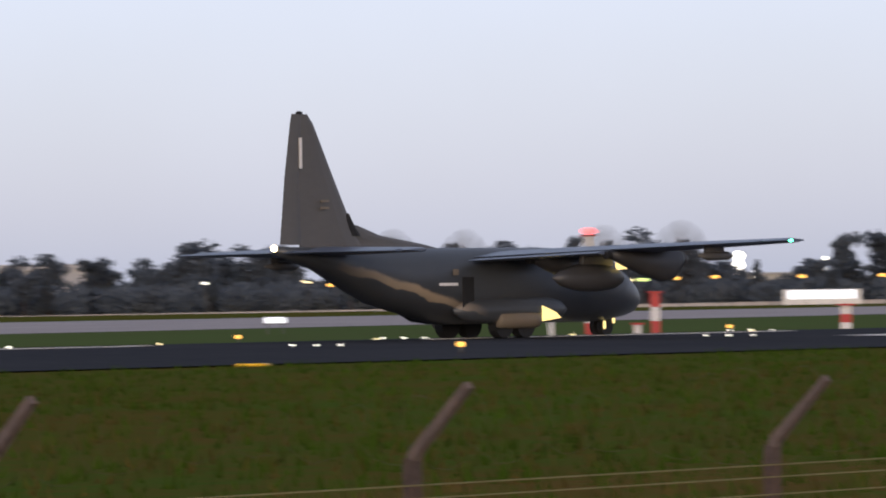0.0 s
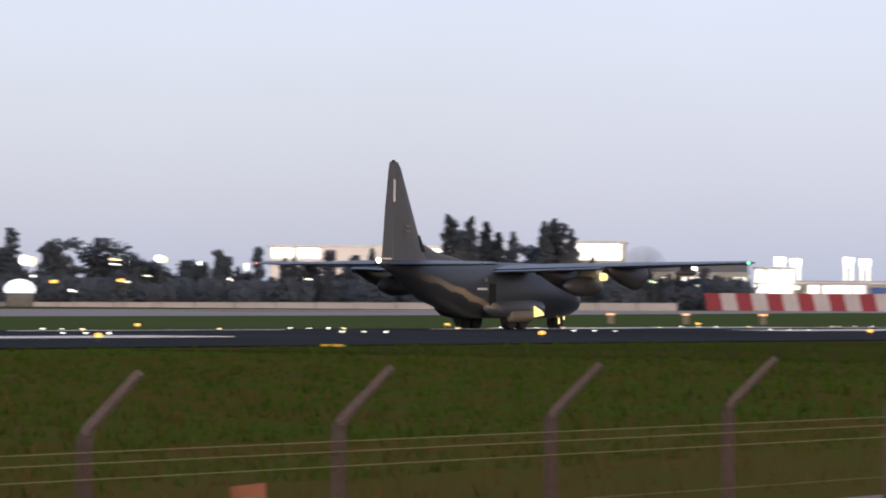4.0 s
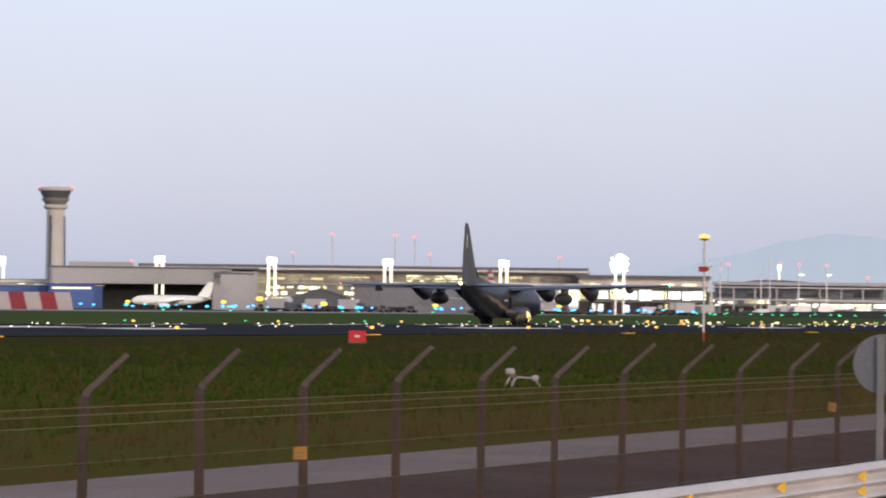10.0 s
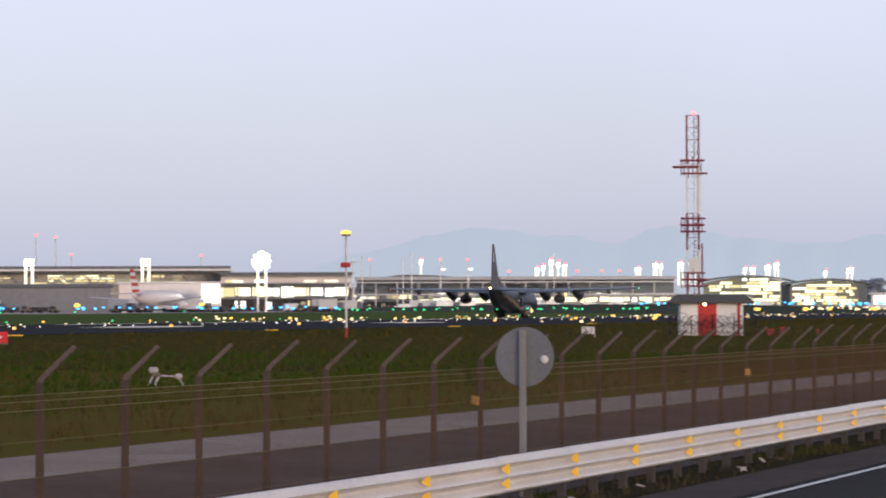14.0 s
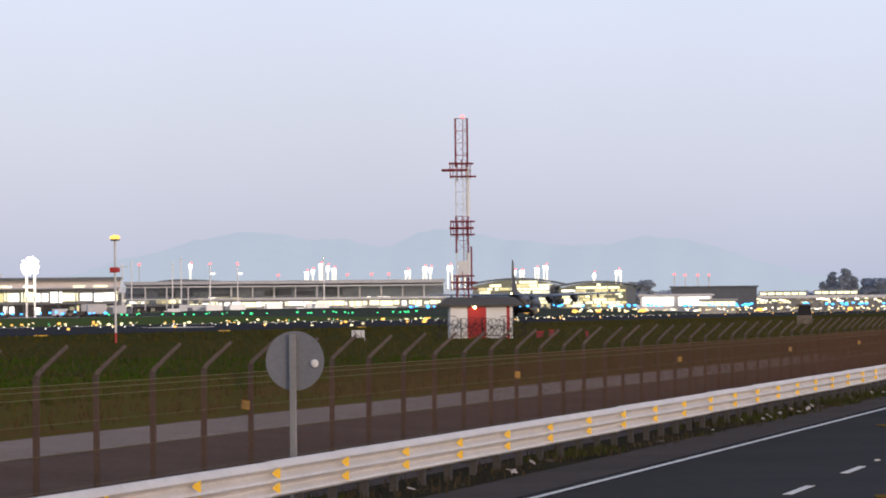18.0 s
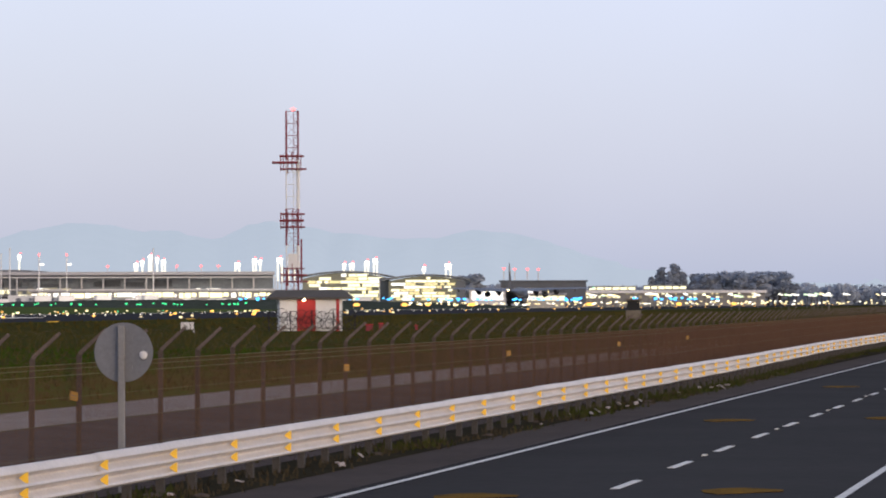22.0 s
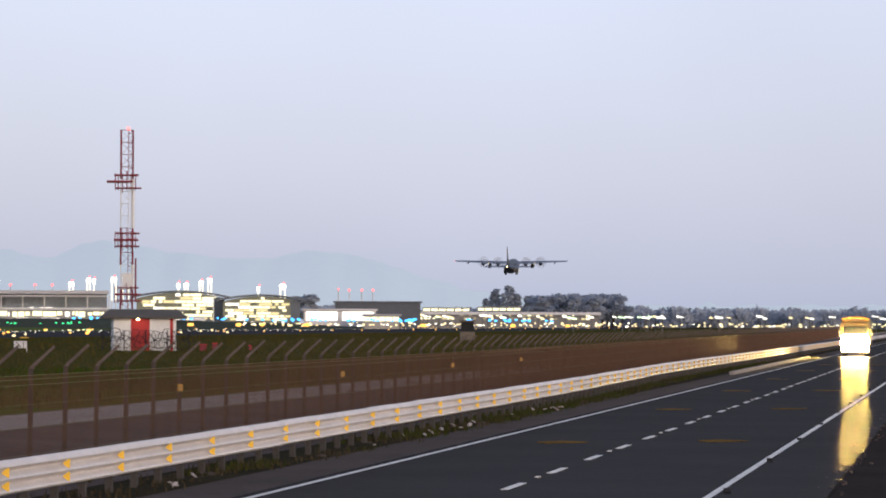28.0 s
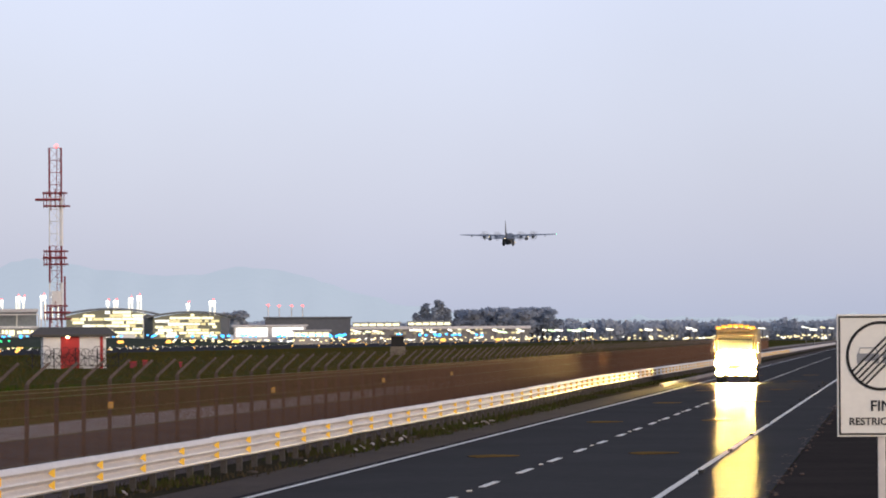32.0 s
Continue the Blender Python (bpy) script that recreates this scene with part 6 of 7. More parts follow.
# ---- hills and far woods ----
def hills():
    bm = bmesh.new()
    ridge = [(-40, 0.10), (-20, 0.12), (-16.5, 0.25), (-15.2, 0.6), (-14.0, 0.92), (-13.3, 1.02), (-12.3, 0.91), (-11.6, 0.82), (-10.9, 1.05), (-9.9, 0.86), (-9.2, 0.80), (-8.4, 0.88), (-7.9, 0.90), (-7.4, 0.78), (-6.7, 0.55), (-6.2, 0.40), (-5.2, 0.28), (-3.5, 0.22), (0, 0.24), (6, 0.3)]
    xs, hs = [p[0] for p in ridge], [p[1] for p in ridge]
    rows = []
    n = 420
    for i in range(n + 1):
        az = -40 + 46 * i / n
        el = float(np.interp(az, xs, hs)) + 0.05 * noise.noise(Vector((az * 2.1, 0, 3))) + 0.03 * noise.noise(Vector((az * 7, 1, 3))) + 0.012 * noise.noise(Vector((az * 19, 5, 3)))
        col = []
        for f, r in ((0.0, 4100), (0.45, 4350), (0.8, 4550), (1.0, 4700)):
            x, y = spot(az, r)
            e = height(el * f, r) + 14 * (f > 0) * (f < 1) * noise.noise(Vector((az * 3, f * 4, 0)))
            col.append(bm.verts.new((x, y, e if f else -4)))
        rows.append(col)
    for a, b in zip(rows, rows[1:]):
        for j in range(3):
            bm.faces.new((a[j], b[j], b[j + 1], a[j + 1]))
    tagged(mesh_ob("hills", bm, HILL, smooth=True), "blue hills on the horizon with haze put in as glow", "hills", kind="structure")


hills()


def leaves(bm, c, rad, n, size, g):
    for _ in range(n):
        v = Vector((g.gauss(0, 1), g.gauss(0, 1), g.gauss(0, 1))).normalized() * (g.random() ** 0.4)
        p = Vector(c) + Vector((v.x * rad[0], v.y * rad[1], v.z * rad[2]))
        u = Vector((g.gauss(0, 1), g.gauss(0, 1), g.gauss(0, 1))).normalized()
        w = u.orthogonal().normalized()
        s = size * g.uniform(0.6, 1.4)
        q = [bm.verts.new(p + d) for d in (u * s, w * s * 0.7, -u * s, -w * s * 0.7)]
        bm.faces.new(q)


def tree(kind, seed, m, mat=LEAF):
    """A tree of unit-like size, about 14 m tall."""
    g = random.Random(seed)
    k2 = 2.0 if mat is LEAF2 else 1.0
    a = empty("tree", m, {"broad": "dark broad-crowned tree at dusk", "conifer": "dark pointed conifer at dusk", "tall": "tall narrow dark tree at dusk"}[kind], "tree", "trees along the airfield")
    bm = bmesh.new()
    rod(bm, (0, 0, -0.6), (0.1, 0, 7), 0.34, 0.2, n=7)
    for i in range(6):
        k = g.uniform(0, 6.28)
        z = g.uniform(3.5, 7)
        rod(bm, (0, 0, z), (2.4 * math.cos(k), 2.4 * math.sin(k), z + 2.2), 0.13, 0.04, n=5)
    part("trunk", bm, BARK, a)
    bm = bmesh.new()
    if kind == "broad":
        for i in range(13):
            k, rr = g.uniform(0, 6.28), g.uniform(0, 3.4)
            leaves(bm, (rr * math.cos(k), rr * math.sin(k), g.uniform(5.0, 11.8)), (1.9, 1.9, 1.5), 85, 0.42 * k2, g)
        leaves(bm, (0, 0, 6.5), (3.6, 3.6, 3.2), 300, 0.5 * k2, g)
    elif kind == "conifer":
        for i in range(16):
            z = 2.0 + 11.6 * i / 15
            rr = 2.9 * (1 - (z - 2) / 12.2) + 0.25
            leaves(bm, (g.uniform(-0.3, 0.3), g.uniform(-0.3, 0.3), z), (rr, rr, 0.7), 40 + int(45 * rr), 0.36 * k2, g)
    else:
        for i in range(12):
            z = 3.0 + 10.5 * i / 11
            leaves(bm, (g.uniform(-0.6, 0.6), g.uniform(-0.6, 0.6), z), (1.5, 1.5, 1.2), 75, 0.4 * k2, g)
    part("crown", bm, mat, a)
    return a


def woods():
    g = random.Random(17)
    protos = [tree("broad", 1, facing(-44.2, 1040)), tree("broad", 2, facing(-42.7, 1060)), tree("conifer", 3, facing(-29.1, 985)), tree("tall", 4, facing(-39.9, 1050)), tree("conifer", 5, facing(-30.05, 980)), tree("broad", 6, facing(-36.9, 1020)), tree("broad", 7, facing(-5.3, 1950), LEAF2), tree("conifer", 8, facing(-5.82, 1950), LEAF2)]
    sizes = {0: (-44.2, 0.72), 1: (-42.7, 0.8), 2: (-29.1, 0.98), 3: (-39.9, 0.66), 4: (-30.05, 1.02), 5: (-36.9, 0.88), 6: (-5.3, 0.3), 7: (-5.82, 0.34)}

    def put(i, az, r, el, wide=1.0):
        x, y = spot(az, r)
        s = (height(el, r) - ground_z(x)) / 13.2
        o = copy_thing(protos[i], pose(x, y, ground_z(x), rz=g.uniform(0, 360)))
        o.scale = (s * wide, s * wide, s)
    for i, (az, el) in sizes.items():
        x, y = protos[i].location.xy
        s = (height(el, math.hypot(x, y)) - ground_z(x)) / 13.2
        protos[i].scale = (s, s, s)
    tall = [(0, -48.4, 0.72, 1.3), (1, -47.9, 0.74, 1.2), (5, -47.2, 0.7, 1.4), (0, -46.6, 0.68, 1.3), (1, -46.1, 0.86, 1.4), (0, -45.7, 0.9, 1.3), (5, -45.3, 0.84, 1.2), (1, -44.9, 0.8, 1.1), (0, -43.4, 0.66, 1.2), (1, -42.1, 0.82, 1.2), (0, -41.6, 0.75, 1.3), (3, -41.2, 0.78, 1), (3, -40.75, 0.72, 1), (0, -40.4, 0.6, 1.2), (0, -40.2, 0.97, 1.35), (1, -39.75, 0.8, 1.1),
            (5, -37.75, 0.88, 0.8), (5, -37.1, 0.92, 1.3), (0, -36.5, 0.72, 1.3), (1, -36.0, 0.7, 1.2), (3, -35.9, 0.85, 1.0), (5, -35.3, 0.84, 1.1), (1, -34.75, 0.83, 1.2), (0, -34.35, 0.78, 1.2), (3, -33.25, 0.62, 1.0), (3, -32.75, 0.65, 0.9),
            (2, -32.3, 0.55, 1.0), (3, -31.85, 0.62, 1.1), (2, -31.3, 0.65, 1.1), (4, -30.3, 1.04, 1.3), (5, -30.5, 0.72, 1.2), (3, -30.15, 0.86, 1.2), (5, -29.95, 0.8, 1.0), (2, -29.7, 0.85, 1.3), (5, -29.25, 0.8, 1.1), (3, -28.95, 0.95, 1.3), (0, -28.7, 0.6, 1.2), (0, -31.0, 0.5, 1.3), (1, -33.6, 0.55, 1.4), (1, -32.0, 0.5, 1.4), (2, -29.85, 0.98, 1.1), (2, -29.5, 0.86, 1.0), (4, -29.0, 1.0, 1.2), (2, -28.75, 0.9, 1.0), (4, -28.5, 0.55, 1.0), (0, -28.25, 0.44, 1.2), (0, -27.95, 0.40, 1.2), (2, -27.75, 0.45, 1.0), (1, -27.55, 0.36, 1.4), (5, -27.3, 0.36, 1.3), (3, -27.05, 0.44, 1.1), (0, -26.85, 0.40, 1.3), (2, -26.72, 0.34, 1.2), (1, -26.6, 0.36, 1.2)]
    for i, az, el, wide in tall:
        put(i, az, g.uniform(1010, 1060) if az > -28.0 else g.uniform(960, 1060), el, wide)
    az = -50.0
    while az < -26.6:
        put(g.choice((0, 1, 2, 3, 5)), az, g.uniform(1010, 1060) if az > -28.0 else g.uniform(930, 1090), g.uniform(0.28, 0.40 if az > -28.2 else 0.56), g.uniform(1.0, 1.5))
        az += g.uniform(0.09, 0.17)
    # woods beyond the far end
    for az, el in ((-6.05, 0.22), (-5.92, 0.33), (-5.75, 0.37), (-5.65, 0.28), (-5.5, 0.22)):
        put(7, az, 2000, el + 0.06, 1.6)
    az = -5.4
    while az < -4.4:
        put(6, az, g.uniform(1900, 2050), g.uniform(0.29, 0.40), 1.6)
        az += 0.07
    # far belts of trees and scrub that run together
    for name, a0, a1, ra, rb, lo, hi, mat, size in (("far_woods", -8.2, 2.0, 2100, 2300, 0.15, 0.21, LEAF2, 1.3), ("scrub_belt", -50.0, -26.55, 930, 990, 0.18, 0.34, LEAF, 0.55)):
        bm = bmesh.new()
        az = a0
        while az < a1:
            r, el = g.uniform(ra, rb) + (85 if -28.0 < az < -20 else 0), g.uniform(lo, hi)
            x, y = spot(az, r)
            z0, z1 = ground_z(x), height(el, r)
            leaves(bm, (x, y, (z0 + z1) / 2), ((z1 - z0) * 0.75, (z1 - z0) * 0.75, (z1 - z0) * 0.55), 240, size, g)
            az += g.uniform(0.05, 0.11)
        tagged(mesh_ob(name, bm, mat), "belt of trees and scrub along the airfield's edge", "trees", kind="stuff")
    for az, el in ((-8.35, 0.36), (-8.6, 0.34)):
        put(6, az, 1700, el, 1.6)


woods()


# the apron lamps' own light
for az, r, w in ((-25.2, 1290, 60000), (-22.0, 1290, 20000), (-19.6, 1120, 7000), (-16.04, 1235, 20000), (-13.2, 1410, 22000), (-11.6, 1410, 26000), (-10.2, 1400, 22000), (-8.9, 1390, 14000), (-30.8, 1330, 60000)):
    lamp = new("apron_floodlight", bpy.data.lights.new("apron_floodlight", "POINT"))
    lamp.data.energy, lamp.data.color, lamp.data.shadow_soft_size = w, (1.0, 0.92, 0.78), 1.0
    lamp.location = (*spot(az, r), 15.5)


# ---- street lamps and lights far down the field ----
def far_lamp(az, r, el):
    a = empty("area_lamp", facing(az, r, 1.5), "lit white lamp head on a slim pole", "lamp", "far area lamps")
    top = height(el, r) - 1.5
    part("pole", rods([((0, 0, -1), (0, 0, top))], 0.12, 5), DARKSTEEL, a)
    w, h = rl.uniform(0.5, 1.5), rl.uniform(0.14, 0.28)
    bm = bmesh.new()
    rod(bm, (-w, 0, top + 0.5), (w * 0.7, 0, top + rl.uniform(0.1, 0.4)), h, h * 0.6, n=8)
    part("head", bm, rl.choice((COOL, COOL, WARM, PALEGREEN)), a, "glowing lamp head")


PALEGREEN = glow("greenish_lamp_glow", (0.75, 1.0, 0.62), 2.0)
for i in range(48):
    far_lamp(rl.uniform(-6.9, 0.6), rl.uniform(1100, 1500), 0.045 + 0.035 * rl.random())
for az, r, el in ((-45.9, 900, 0.3), (-44.6, 900, 0.3), (-35.6, 930, 0.3), (-35.1, 930, 0.12), (-34.56, 930, 0.52), (-34.56, 930, 0.46), (-34.15, 930, 0.31), (-34.42, 930, 0.24), (-33.1, 930, 0.28), (-32.1, 930, 0.28), (-28.9, 930, 0.29), (-28.0, 930, 0.28), (-27.7, 930, 0.28)):
    far_lamp(az, r, el)


def street_lamp(az, r, el):
    a = empty("street_lamp", facing(az, r, 1.2), "amber street lamp on a dark pole among the trees", "street lamp", "street lamps")
    top = height(el, r) - 1.2
    part("pole", rods([((0.8, 0, -1), (0.8, 0, top))], 0.1, 5), DARKSTEEL, a)
    part("head", ball(bmesh.new(), (0, 0, top), (0.85, 0.4, 0.34), 8, 5), AMBER, a, "glowing amber lamp head")


for az, el in ((-44.3, 0.28), (-43.2, 0.3), (-41.3, 0.32), (-39.9, 0.3), (-39.4, 0.31), (-38.3, 0.3), (-37.28, 0.3), (-35.35, 0.26), (-34.5, 0.28)):
    street_lamp(az, 900, el)


# ---- the lorry that comes down the road ----
HEAD = glow("headlamp_glow", (1.0, 0.68, 0.20), 6500.0)
MARKER = glow("amber_marker_glow", (1.0, 0.36, 0.03), 1.8)
# paint colour unknown; yellow stands in for headlamp glare over the lorry
LORRYGLARE = material("lorry_glare_yellow", (0.52, 0.38, 0.16), 0.5, scale=1.5)
GLASS = material("dark_glass", (0.02, 0.022, 0.025), 0.1, spec=0.6, scale=1.0)


def disc_lamp(x, z, rx, rz, y):
    """A flat round lens that faces the front."""
    bm = bmesh.new()
    bmesh.ops.create_circle(bm, cap_ends=True, radius=1.0, segments=16, matrix=Matrix.Translation((x, y, z)) @ Matrix.Rotation(math.pi / 2, 4, "X") @ Matrix.Diagonal((rx, rz, 1, 1)))
    return bm


def beam_baffle(x0, x1, z0, z1, y):
    """Unseen thin upright blades, added before a lens to throw its light ahead."""
    n = max(3, int((x1 - x0) / 0.05))
    return boxes(*[(x0 + (x1 - x0) * i / n - 0.0015, x0 + (x1 - x0) * i / n + 0.0015, y - 0.13, y - 0.01, z0, z1) for i in range(n + 1)])


def lorry():
    """Local -y is the front."""
    a = empty("lorry", pose(-9.3, 1240, 0.03), "lorry with blazing headlamps and amber roof markers", "lorry")
    part("cab", boxes((-1.22, 1.22, 0.0, 2.1, 0.75, 2.95, 0.12)), LORRYGLARE, a)
    part("windscreen", boxes((-1.05, 1.05, -0.03, 0.02, 1.95, 2.65, 0.05)), GLASS, a)
    part("grille", boxes((-0.36, 0.36, -0.2, 0.02, 0.9, 1.75, 0.03)), LORRYGLARE, a)
    part("bumper", boxes((-1.22, 1.22, -0.2, 0.1, 0.35, 0.82, 0.05)), LORRYGLARE, a)
    part("box_body", boxes((-1.25, 1.25, 2.3, 9.0, 1.05, 3.25, 0.05)), LORRYGLARE, a)
    part("chassis", boxes((-0.5, 0.5, 0.5, 8.8, 0.6, 1.05)), DARKSTEEL, a)
    part("roof_visor", boxes((-1.0, 1.0, 0.1, 1.2, 2.95, 3.25, 0.12)), LORRYGLARE, a)

    def lamp(name, x, z, rx, rz, label):
        lens = part(name, disc_lamp(x, z, rx, rz, -0.21), HEAD, a, label)
        part("beam_baffle", beam_baffle(x - rx, x + rx, z - rz, z + rz, -0.21), BLACK, lens)
    for s in (-1, 1):
        part("lamp_housing", boxes((s * 0.82 - 0.46, s * 0.82 + 0.46, -0.2, 0.02, 0.84, 1.62, 0.04)), LORRYGLARE, a)
        lamp("headlamp", s * 0.80, 1.2, 0.44, 0.36, "blazing headlamp")
        part("mirror", boxes((s * 1.38 - 0.1, s * 1.38 + 0.1, -0.1, 0.0, 1.8, 2.4, 0.03)), DARKSTEEL, a)
        part("mirror_arm", rods([((s * 1.2, 0.05, 2.3), (s * 1.38, -0.03, 2.3))], 0.03, 5), DARKSTEEL, a)
        for y in (0.9, 6.6, 7.8):
            part("wheel", rods([((s * 0.8, y, 0.5), (s * 1.18, y, 0.5))], 0.5, 16), BLACK, a)
    # rows of lamps added to imitate the wide glare of the headlamps
    for i in range(3):
        lamp("grille_glare_lamp", -0.25 + 0.25 * i, 1.3, 0.13, 0.2, "added lamp at the grille that widens the headlamp glare")
    for i in range(4):
        lamp("bumper_glare_lamp", -0.93 + 0.62 * i, 0.62, 0.28, 0.17, "added lamp in the bumper that widens the headlamp glare")
    for i in range(6):
        lamp("windscreen_glare_lamp", -0.95 + 0.38 * i, 1.72, 0.16, 0.11, "added lamp under the windscreen that widens the headlamp glare")
    # an arched bar of amber lamps over the roof
    for i in range(7):
        x = -1.02 + 0.34 * i
        z = 3.42 - 0.12 * x * x
        part("roof_marker", boxes((x - 0.15, x + 0.15, 0.0, 0.14, z - 0.09, z + 0.09, 0.03)), MARKER, a, "lit amber marker lamp")
        part("marker_stem", boxes((x - 0.03, x + 0.03, 0.12, 0.18, 3.1, z)), LORRYGLARE, a)
    return a


lorry_thing = lorry()


# ---- the sign beside the road ----
def lettering(text, size, m, mat, parent):
    c = bpy.data.curves.new("lettering", "FONT")
    c.body, c.size, c.align_x, c.extrude, c.offset = text, size, "CENTER", 0.002, size * 0.018
    tmp = new("lettering", c)
    me = bpy.data.meshes.new_from_object(tmp.evaluated_get(bpy.context.evaluated_depsgraph_get()))
    bpy.data.objects.remove(tmp)
    me.materials.clear()
    me.materials.append(mat)
    ob = new("lettering", me)
    ob.parent = parent
    ob.matrix_local = m
    return ob


SIGNWHITE = material("sign_white", (0.96, 0.93, 0.85), 0.45, vary=0.08, scale=0.3)
SIGNBLACK = material("sign_black", (0.012, 0.012, 0.012), 0.5, scale=0.3)
SIGNGREY = material("sign_grey", (0.35, 0.36, 0.38), 0.5, scale=0.3)


def road_sign():
    R = 40.5
    x0, y0 = spot(-0.69, R)
    W, Hh, zb = 0.79, 1.10, 1.953
    a = empty("restriction_sign", pose(x0 + W / 2, y0, zb), "white rectangular road sign with a crossed-out circle", "road sign")
    part("panel", boxes((-W / 2, W / 2, -0.01, 0.01, 0, Hh, 0.004)), SIGNWHITE, a)
    t = 0.016
    part("border", boxes((-W / 2 + t, W / 2 - t, -0.014, -0.011, Hh - 2 * t, Hh - t), (-W / 2 + t, W / 2 - t, -0.014, -0.011, t, 2 * t), (-W / 2 + t, -W / 2 + 2 * t, -0.014, -0.011, 2 * t, Hh - 2 * t), (W / 2 - 2 * t, W / 2 - t, -0.014, -0.011, 2 * t, Hh - 2 * t)), SIGNBLACK, a)
    bm = bmesh.new()
    cz, rr, n = 0.725, 0.313, 56
    for i in range(n):
        k0, k1 = 2 * math.pi * i / n, 2 * math.pi * (i + 1) / n
        q = [bm.verts.new((r * math.cos(k), -0.015, cz + r * math.sin(k))) for r, k in ((rr, k0), (rr, k1), (rr - 0.026, k1), (rr - 0.026, k0))]
        bm.faces.new(q)
    part("circle", bm, SIGNBLACK, a, "black ring")
    bm = bmesh.new()
    for i in range(5):
        d = -0.06 + 0.03 * i
        q = [bm.verts.new((d + ex + s * 0.006, -0.018, cz - d + ez - s * 0.006)) for ex, ez, s in ((-0.2, -0.2, -1), (-0.2, -0.2, 1), (0.2, 0.2, 1), (0.2, 0.2, -1))]
        bm.faces.new(q)
    part("slash", bm, SIGNBLACK, a, "black diagonal bars")
    for s in (-1, 1):
        # a car seen from the front: windscreen frame, body and two tyres
        bm = bmesh.new()
        c = s * 0.115
        for p0, p1 in (((-0.085, 0.02), (-0.072, 0.072)), ((-0.072, 0.072), (0.072, 0.072)), ((0.072, 0.072), (0.085, 0.02))):
            rod(bm, (c + p0[0], -0.0125, cz + p0[1]), (c + p1[0], -0.0125, cz + p1[1]), 0.006, n=4)
        box(bm, c - 0.1, c + 0.1, -0.014, -0.011, cz - 0.045, cz + 0.022)
        for q in (-1, 1):
            box(bm, c + q * 0.078 - 0.02, c + q * 0.078 + 0.02, -0.014, -0.011, cz - 0.068, cz - 0.045)
        part("car_symbol", bm, SIGNGREY, a, "grey outline of a car")
    lettering("FIN", 0.132, pose(0, -0.014, 0.233, rx=90), SIGNBLACK, a)
    lettering("RESTRICCION", 0.092, pose(0, -0.014, 0.107, rx=90), SIGNBLACK, a)
    part("post", boxes((-0.035, 0.035, 0.012, 0.06, -2.2, Hh - 0.1, 0.006)), STEEL, a)


road_sign()

# low pale kerb rail beyond the near one
def second_rail():
    top = empty("low_kerb_rail", pose(0, 0, 0), "low pale kerb rail at the road's edge", "kerb")
    for i in range(28):
        y = 250 + 4.5 * i
        part("kerb_stone", boxes((-12.85, -12.6, y, y + 4.42, -0.1, 0.22, 0.04)), CONCRETE, top)


second_rail()
# worn ochre marks in the lanes and small studs
for i in range(-1, 6):
    for x, dy in ((-9.46, 0.0), (-5.75, 2.2)):
        y = 106.6 + 41.8 * i + dy
        bm = bmesh.new()
        outline = [(-0.62, 0.1), (-0.5, -0.7), (-0.28, -1.15), (0.0, -0.95), (0.3, -0.5), (0.62, -0.1), (0.6, 0.35), (0.25, 0.75), (-0.1, 1.1), (-0.4, 0.75)]
        loft(bm, [[(x + u, y + v, z) for u, v in outline] for z in (0.034, 0.039)])
        tagged(mesh_ob("ochre_mark", bm, OCHRE), "worn ochre mark across the lane", "road marking", kind="structure")
bm = boxes(*[(-7.79, -7.71, 82.2 + 8.5 * i, 82.5 + 8.5 * i, 0.03, 0.05) for i in range(0, 40, 2)])
tagged(mesh_ob("road_studs", bm, WHITE), "small white road studs", "road marking", kind="structure")
bm = boxes(*[(-4.0, -3.88, 76 + 17 * i, 76.2 + 17 * i, 0.03, 0.09) for i in range(12)])
tagged(mesh_ob("edge_studs", bm, BLACK), "dark studs beside the edge line", "road marking", kind="structure")


# ---- grass tufts, weeds and litter ----
def tufts(name, spots, hmin, hmax, wide, blades, mat, label, seed):
    """Leaning blades in one mesh."""
    g = np.random.default_rng(seed)
    verts, faces = [], []
    for x, y, z in spots:
        for _ in range(blades):
            k, h, w = g.uniform(0, 6.283), g.uniform(hmin, hmax), g.uniform(0.6, 1.2) * wide
            ox, oy = g.normal(0, 0.12, 2)
            lx, ly = g.normal(0, 0.35 * h, 2)
            c, s = math.cos(k) * w, math.sin(k) * w
            b = len(verts)
            verts += [(x + ox - c, y + oy - s, z - 0.02), (x + ox + c, y + oy + s, z - 0.02), (x + ox + lx, y + oy + ly, z + h)]
            faces.append((b, b + 1, b + 2))
    me = bpy.data.meshes.new(name)
    me.from_pydata(verts, [], faces)
    me.materials.append(mat)
    return tagged(new(name, me), label, "grass", kind="stuff")


TUFT = material("green_blades", (0.050, 0.094, 0.010), 1.0, other=(0.034, 0.054, 0.008), scale=5.0, spec=0.0)
WEED = material("brownish_weeds", (0.045, 0.062, 0.014), 1.0, other=(0.05, 0.042, 0.018), scale=2.0, spec=0.0)
DARKWEED = material("dark_weeds", (0.085, 0.065, 0.040), 1.0, other=(0.05, 0.042, 0.026), scale=2.0, spec=0.0)
DRY = material("dry_blades", (0.095, 0.075, 0.022), 1.0, other=(0.060, 0.052, 0.014), scale=5.0, spec=0.0)
gr = random.Random(23)


def field(n, x0, x1, y0, y1):
    out = []
    for _ in range(n):
        x = x0 + (x1 - x0) * gr.random() ** 1.3
        out.append((x, gr.uniform(y0, y1), ground_z(x)))
    return out


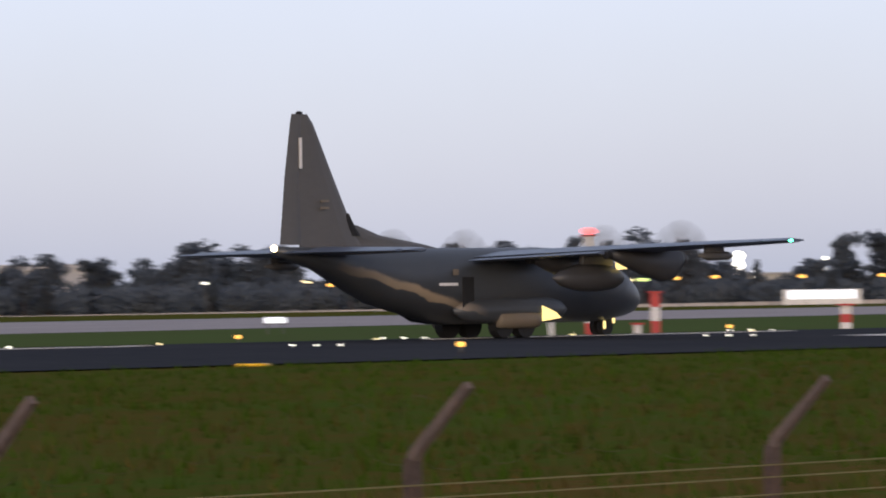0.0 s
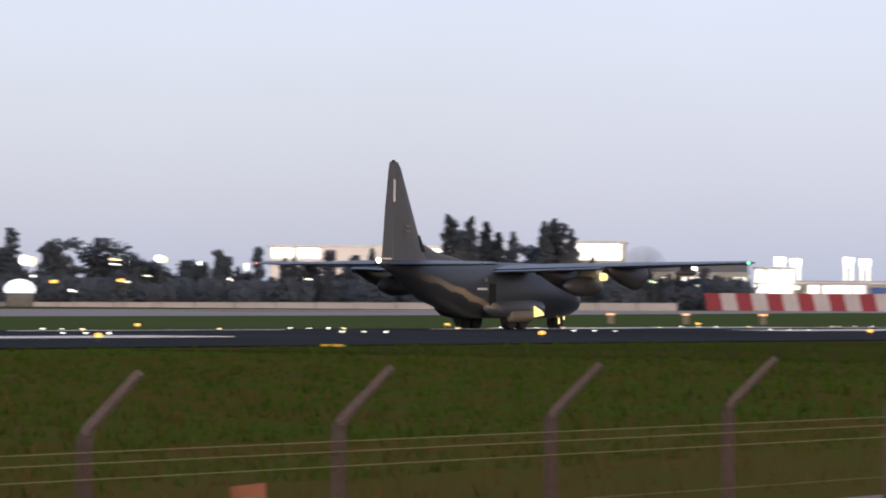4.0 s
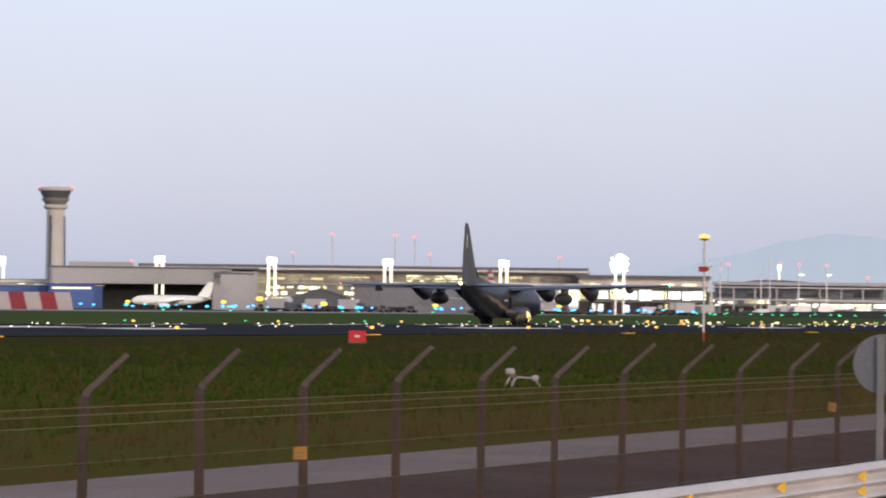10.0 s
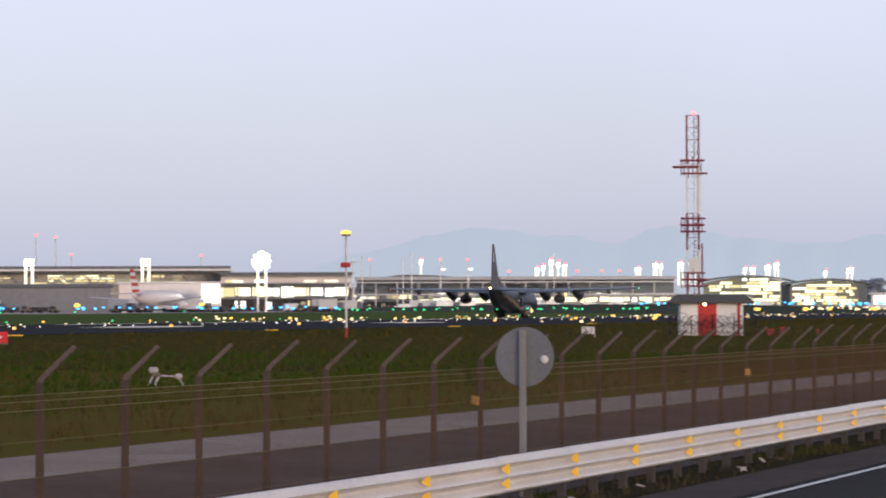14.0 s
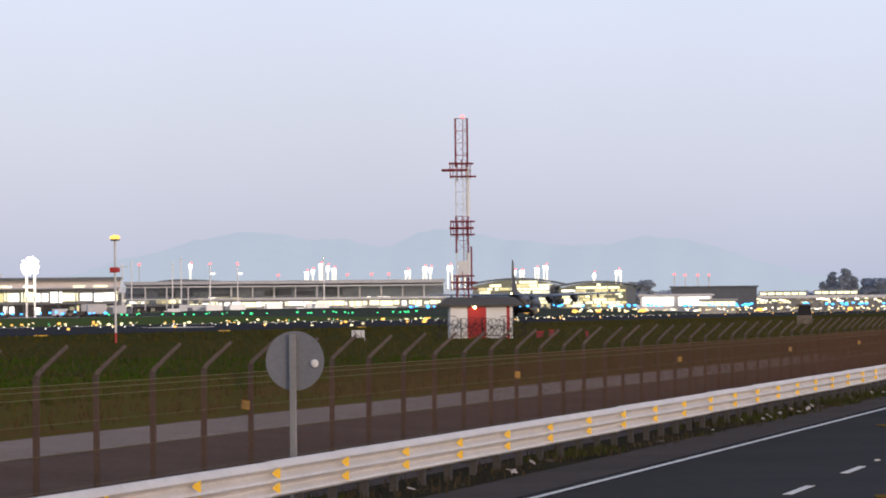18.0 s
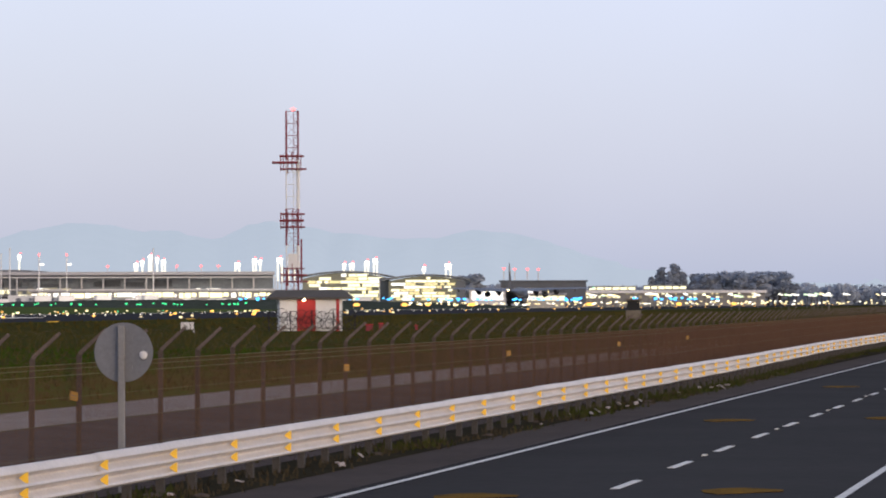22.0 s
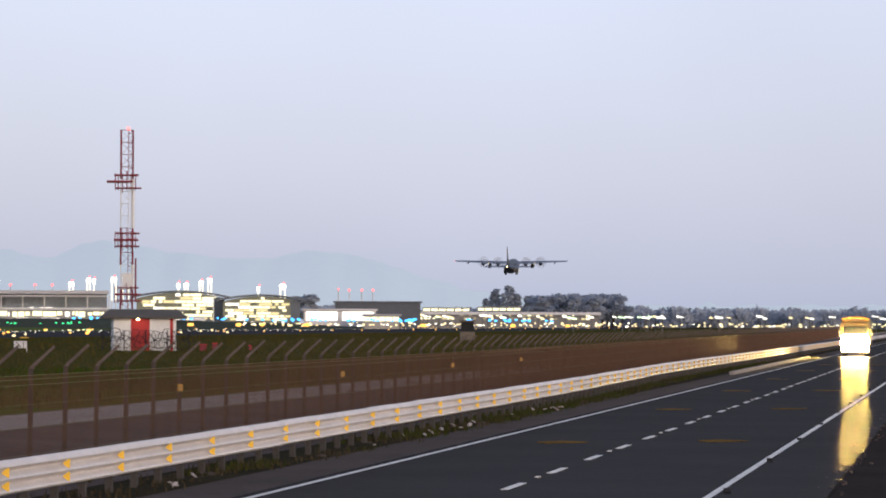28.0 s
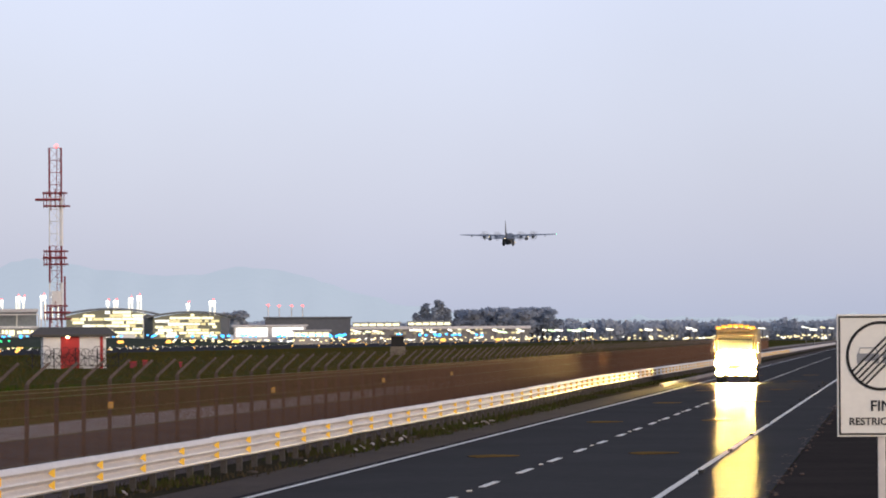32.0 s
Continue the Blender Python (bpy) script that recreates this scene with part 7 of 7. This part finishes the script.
tufts("airfield_grass", field(12000, -34, -119, 5, 225), 0.10, 0.34, 0.05, 3, TUFT, "tufts of rough green grass", 1)
tufts("dry_grass", field(9000, -27, -100, 5, 330), 0.10, 0.36, 0.04, 3, DRY, "tufts of dry brown grass", 2)
tufts("far_grass", field(6000, -27, -119, 330, 900), 0.15, 0.45, 0.09, 3, DRY, "tufts of dry far grass", 3)
verge_spots = [(rail_x(y) + gr.uniform(-0.7, 0.85), y, 0.02) for y in [gr.uniform(45, 330) for _ in range(5200)]]
tufts("verge_weeds", [p for p in verge_spots[:3400] if noise.noise(Vector((p[1] * 0.11, p[0] * 0.6, 0))) > 0.12 - 0.3 * (p[1] > 100)], 0.04, 0.20, 0.035, 4, WEED, "green weeds under the guard rail", 4)
tufts("verge_dry_weeds", [p for p in verge_spots[3400:] if noise.noise(Vector((p[1] * 0.13, p[0] * 0.6, 7))) > -0.1], 0.04, 0.17, 0.03, 4, DARKWEED, "dry weeds under the guard rail", 5)
tufts("fence_weeds", [(fence_x(y) + gr.uniform(-0.6, 0.6), y, 0.03) for y in [gr.uniform(15, 260) for _ in range(2600)]], 0.08, 0.4, 0.03, 4, DRY, "dry weeds along the fence", 6)
bm = bmesh.new()
for i in range(26):
    y = gr.uniform(60, 200)
    s = gr.uniform(0.04, 0.14)
    bmesh.ops.create_icosphere(bm, subdivisions=1, radius=s, matrix=Matrix.Translation((rail_x(y) + gr.uniform(-0.2, 0.8), y, 0.04)) @ Matrix.Diagonal((1.4, 1.0, 0.5, 1)))
tagged(mesh_ob("rubble", bm, SHOULDER), "pale stones and rubble under the guard rail", "stones", kind="stuff")

# scraps of litter in the weeds
bm = bmesh.new()
for i in range(22):
    y, q = gr.uniform(58, 150), gr.uniform(0.03, 0.10)
    c, k = Vector((rail_x(y) + gr.uniform(0.1, 0.8), y, 0.10)), gr.uniform(0, 3.1)
    u, v = Vector((math.cos(k), math.sin(k), gr.uniform(-0.2, 0.4))) * q, Vector((-math.sin(k), math.cos(k), gr.uniform(0.1, 0.9))) * q * 0.6
    loft(bm, [[c + a + w for a in (-u - v, u - v * 0.6, u * 0.8 + v, -u * 0.5 + v)] for w in (Vector((0, 0, 0)), Vector((0.01, 0, 0.02)))])
tagged(mesh_ob("litter", bm, BARWHITE), "pale scraps of litter among the weeds", "litter", kind="stuff")

# crumbled edge of the asphalt
bm = bmesh.new()
for i in range(420):
    y = gr.uniform(70, 300)
    s = gr.uniform(0.012, 0.05)
    bmesh.ops.create_icosphere(bm, subdivisions=1, radius=s, matrix=Matrix.Translation((-2.25 + 0.12 * math.sin(y * 0.35) + 0.1 * math.sin(y * 1.1) + gr.gauss(0, 0.09), y, 0.015)) @ Matrix.Diagonal((1.3, gr.uniform(1.0, 3.0), 0.5, 1)))
tagged(mesh_ob("asphalt_crumbs", bm, DIRT), "crumbs of broken asphalt and gravel at the road's edge", "gravel", kind="stuff")


# ---- what moves ----
def motions():
    # seconds, along the runway, height above the crown, nose up
    rows = [(0, 175.3, 0, 0), (0.5, 186.3, 0, 0), (1, 197.9, 0, 0), (1.5, 210.1, 0, 0), (2, 222.7, 0, 0), (2.5, 235.8, 0, 0), (3, 249.4, 0, 0), (3.5, 263.9, 0, 0), (4, 278.8, 0, 0), (4.5, 294.4, 0, 0), (6.5, 362.1, 0, 0), (7, 380.4, 0, 0),
            (8, 418.0, 0, 0), (9, 457.6, 0, 0), (10, 501.2, 0, 0), (11, 545.7, 0, 0), (12, 593.0, 0, 0), (13, 642.5, 0, 0), (14, 693.5, 0, 0), (15, 747.0, 0.05, 0), (15.5, 774.7, 0.1, 0), (18, 917.0, 0.2, 0), (19, 977.5, 0.2, 0), (20, 1038.5, 0.15, 0.1), (21, 1101.0, 0.1, 0.3),
            (22, 1166.5, 0.6, 2.2), (23, 1232.5, 2.2, 6.5), (24, 1300.0, 4.6, 10.5), (25, 1370.0, 7.3, 10.5), (25.5, 1406.5, 9.0, 10.2), (27.5, 1551.0, 17.0, 8.5), (28, 1587.5, 19.1, 8.0), (29, 1658.5, 23.9, 7.6), (30, 1731.0, 28.9, 7.2), (31, 1802.5, 34.2, 6.8), (32, 1872.0, 39.9, 6.5)]
    walk(plane, [(t, pose(-159, y, 1.12 + z, rx=p)) for t, y, z, p in rows])
    walk(lorry_thing, [(t, pose(-9.3, y, 0.03)) for t, y in ((0, 1200), (10, 920), (20, 635), (26, 456), (28, 396), (30, 328), (32, 270))])
    for pr, x, y, z in PROPS:
        walk(pr, [(i / 30, pose(x, y, z, ry=85.7 * i)) for i in range(961)])


motions()
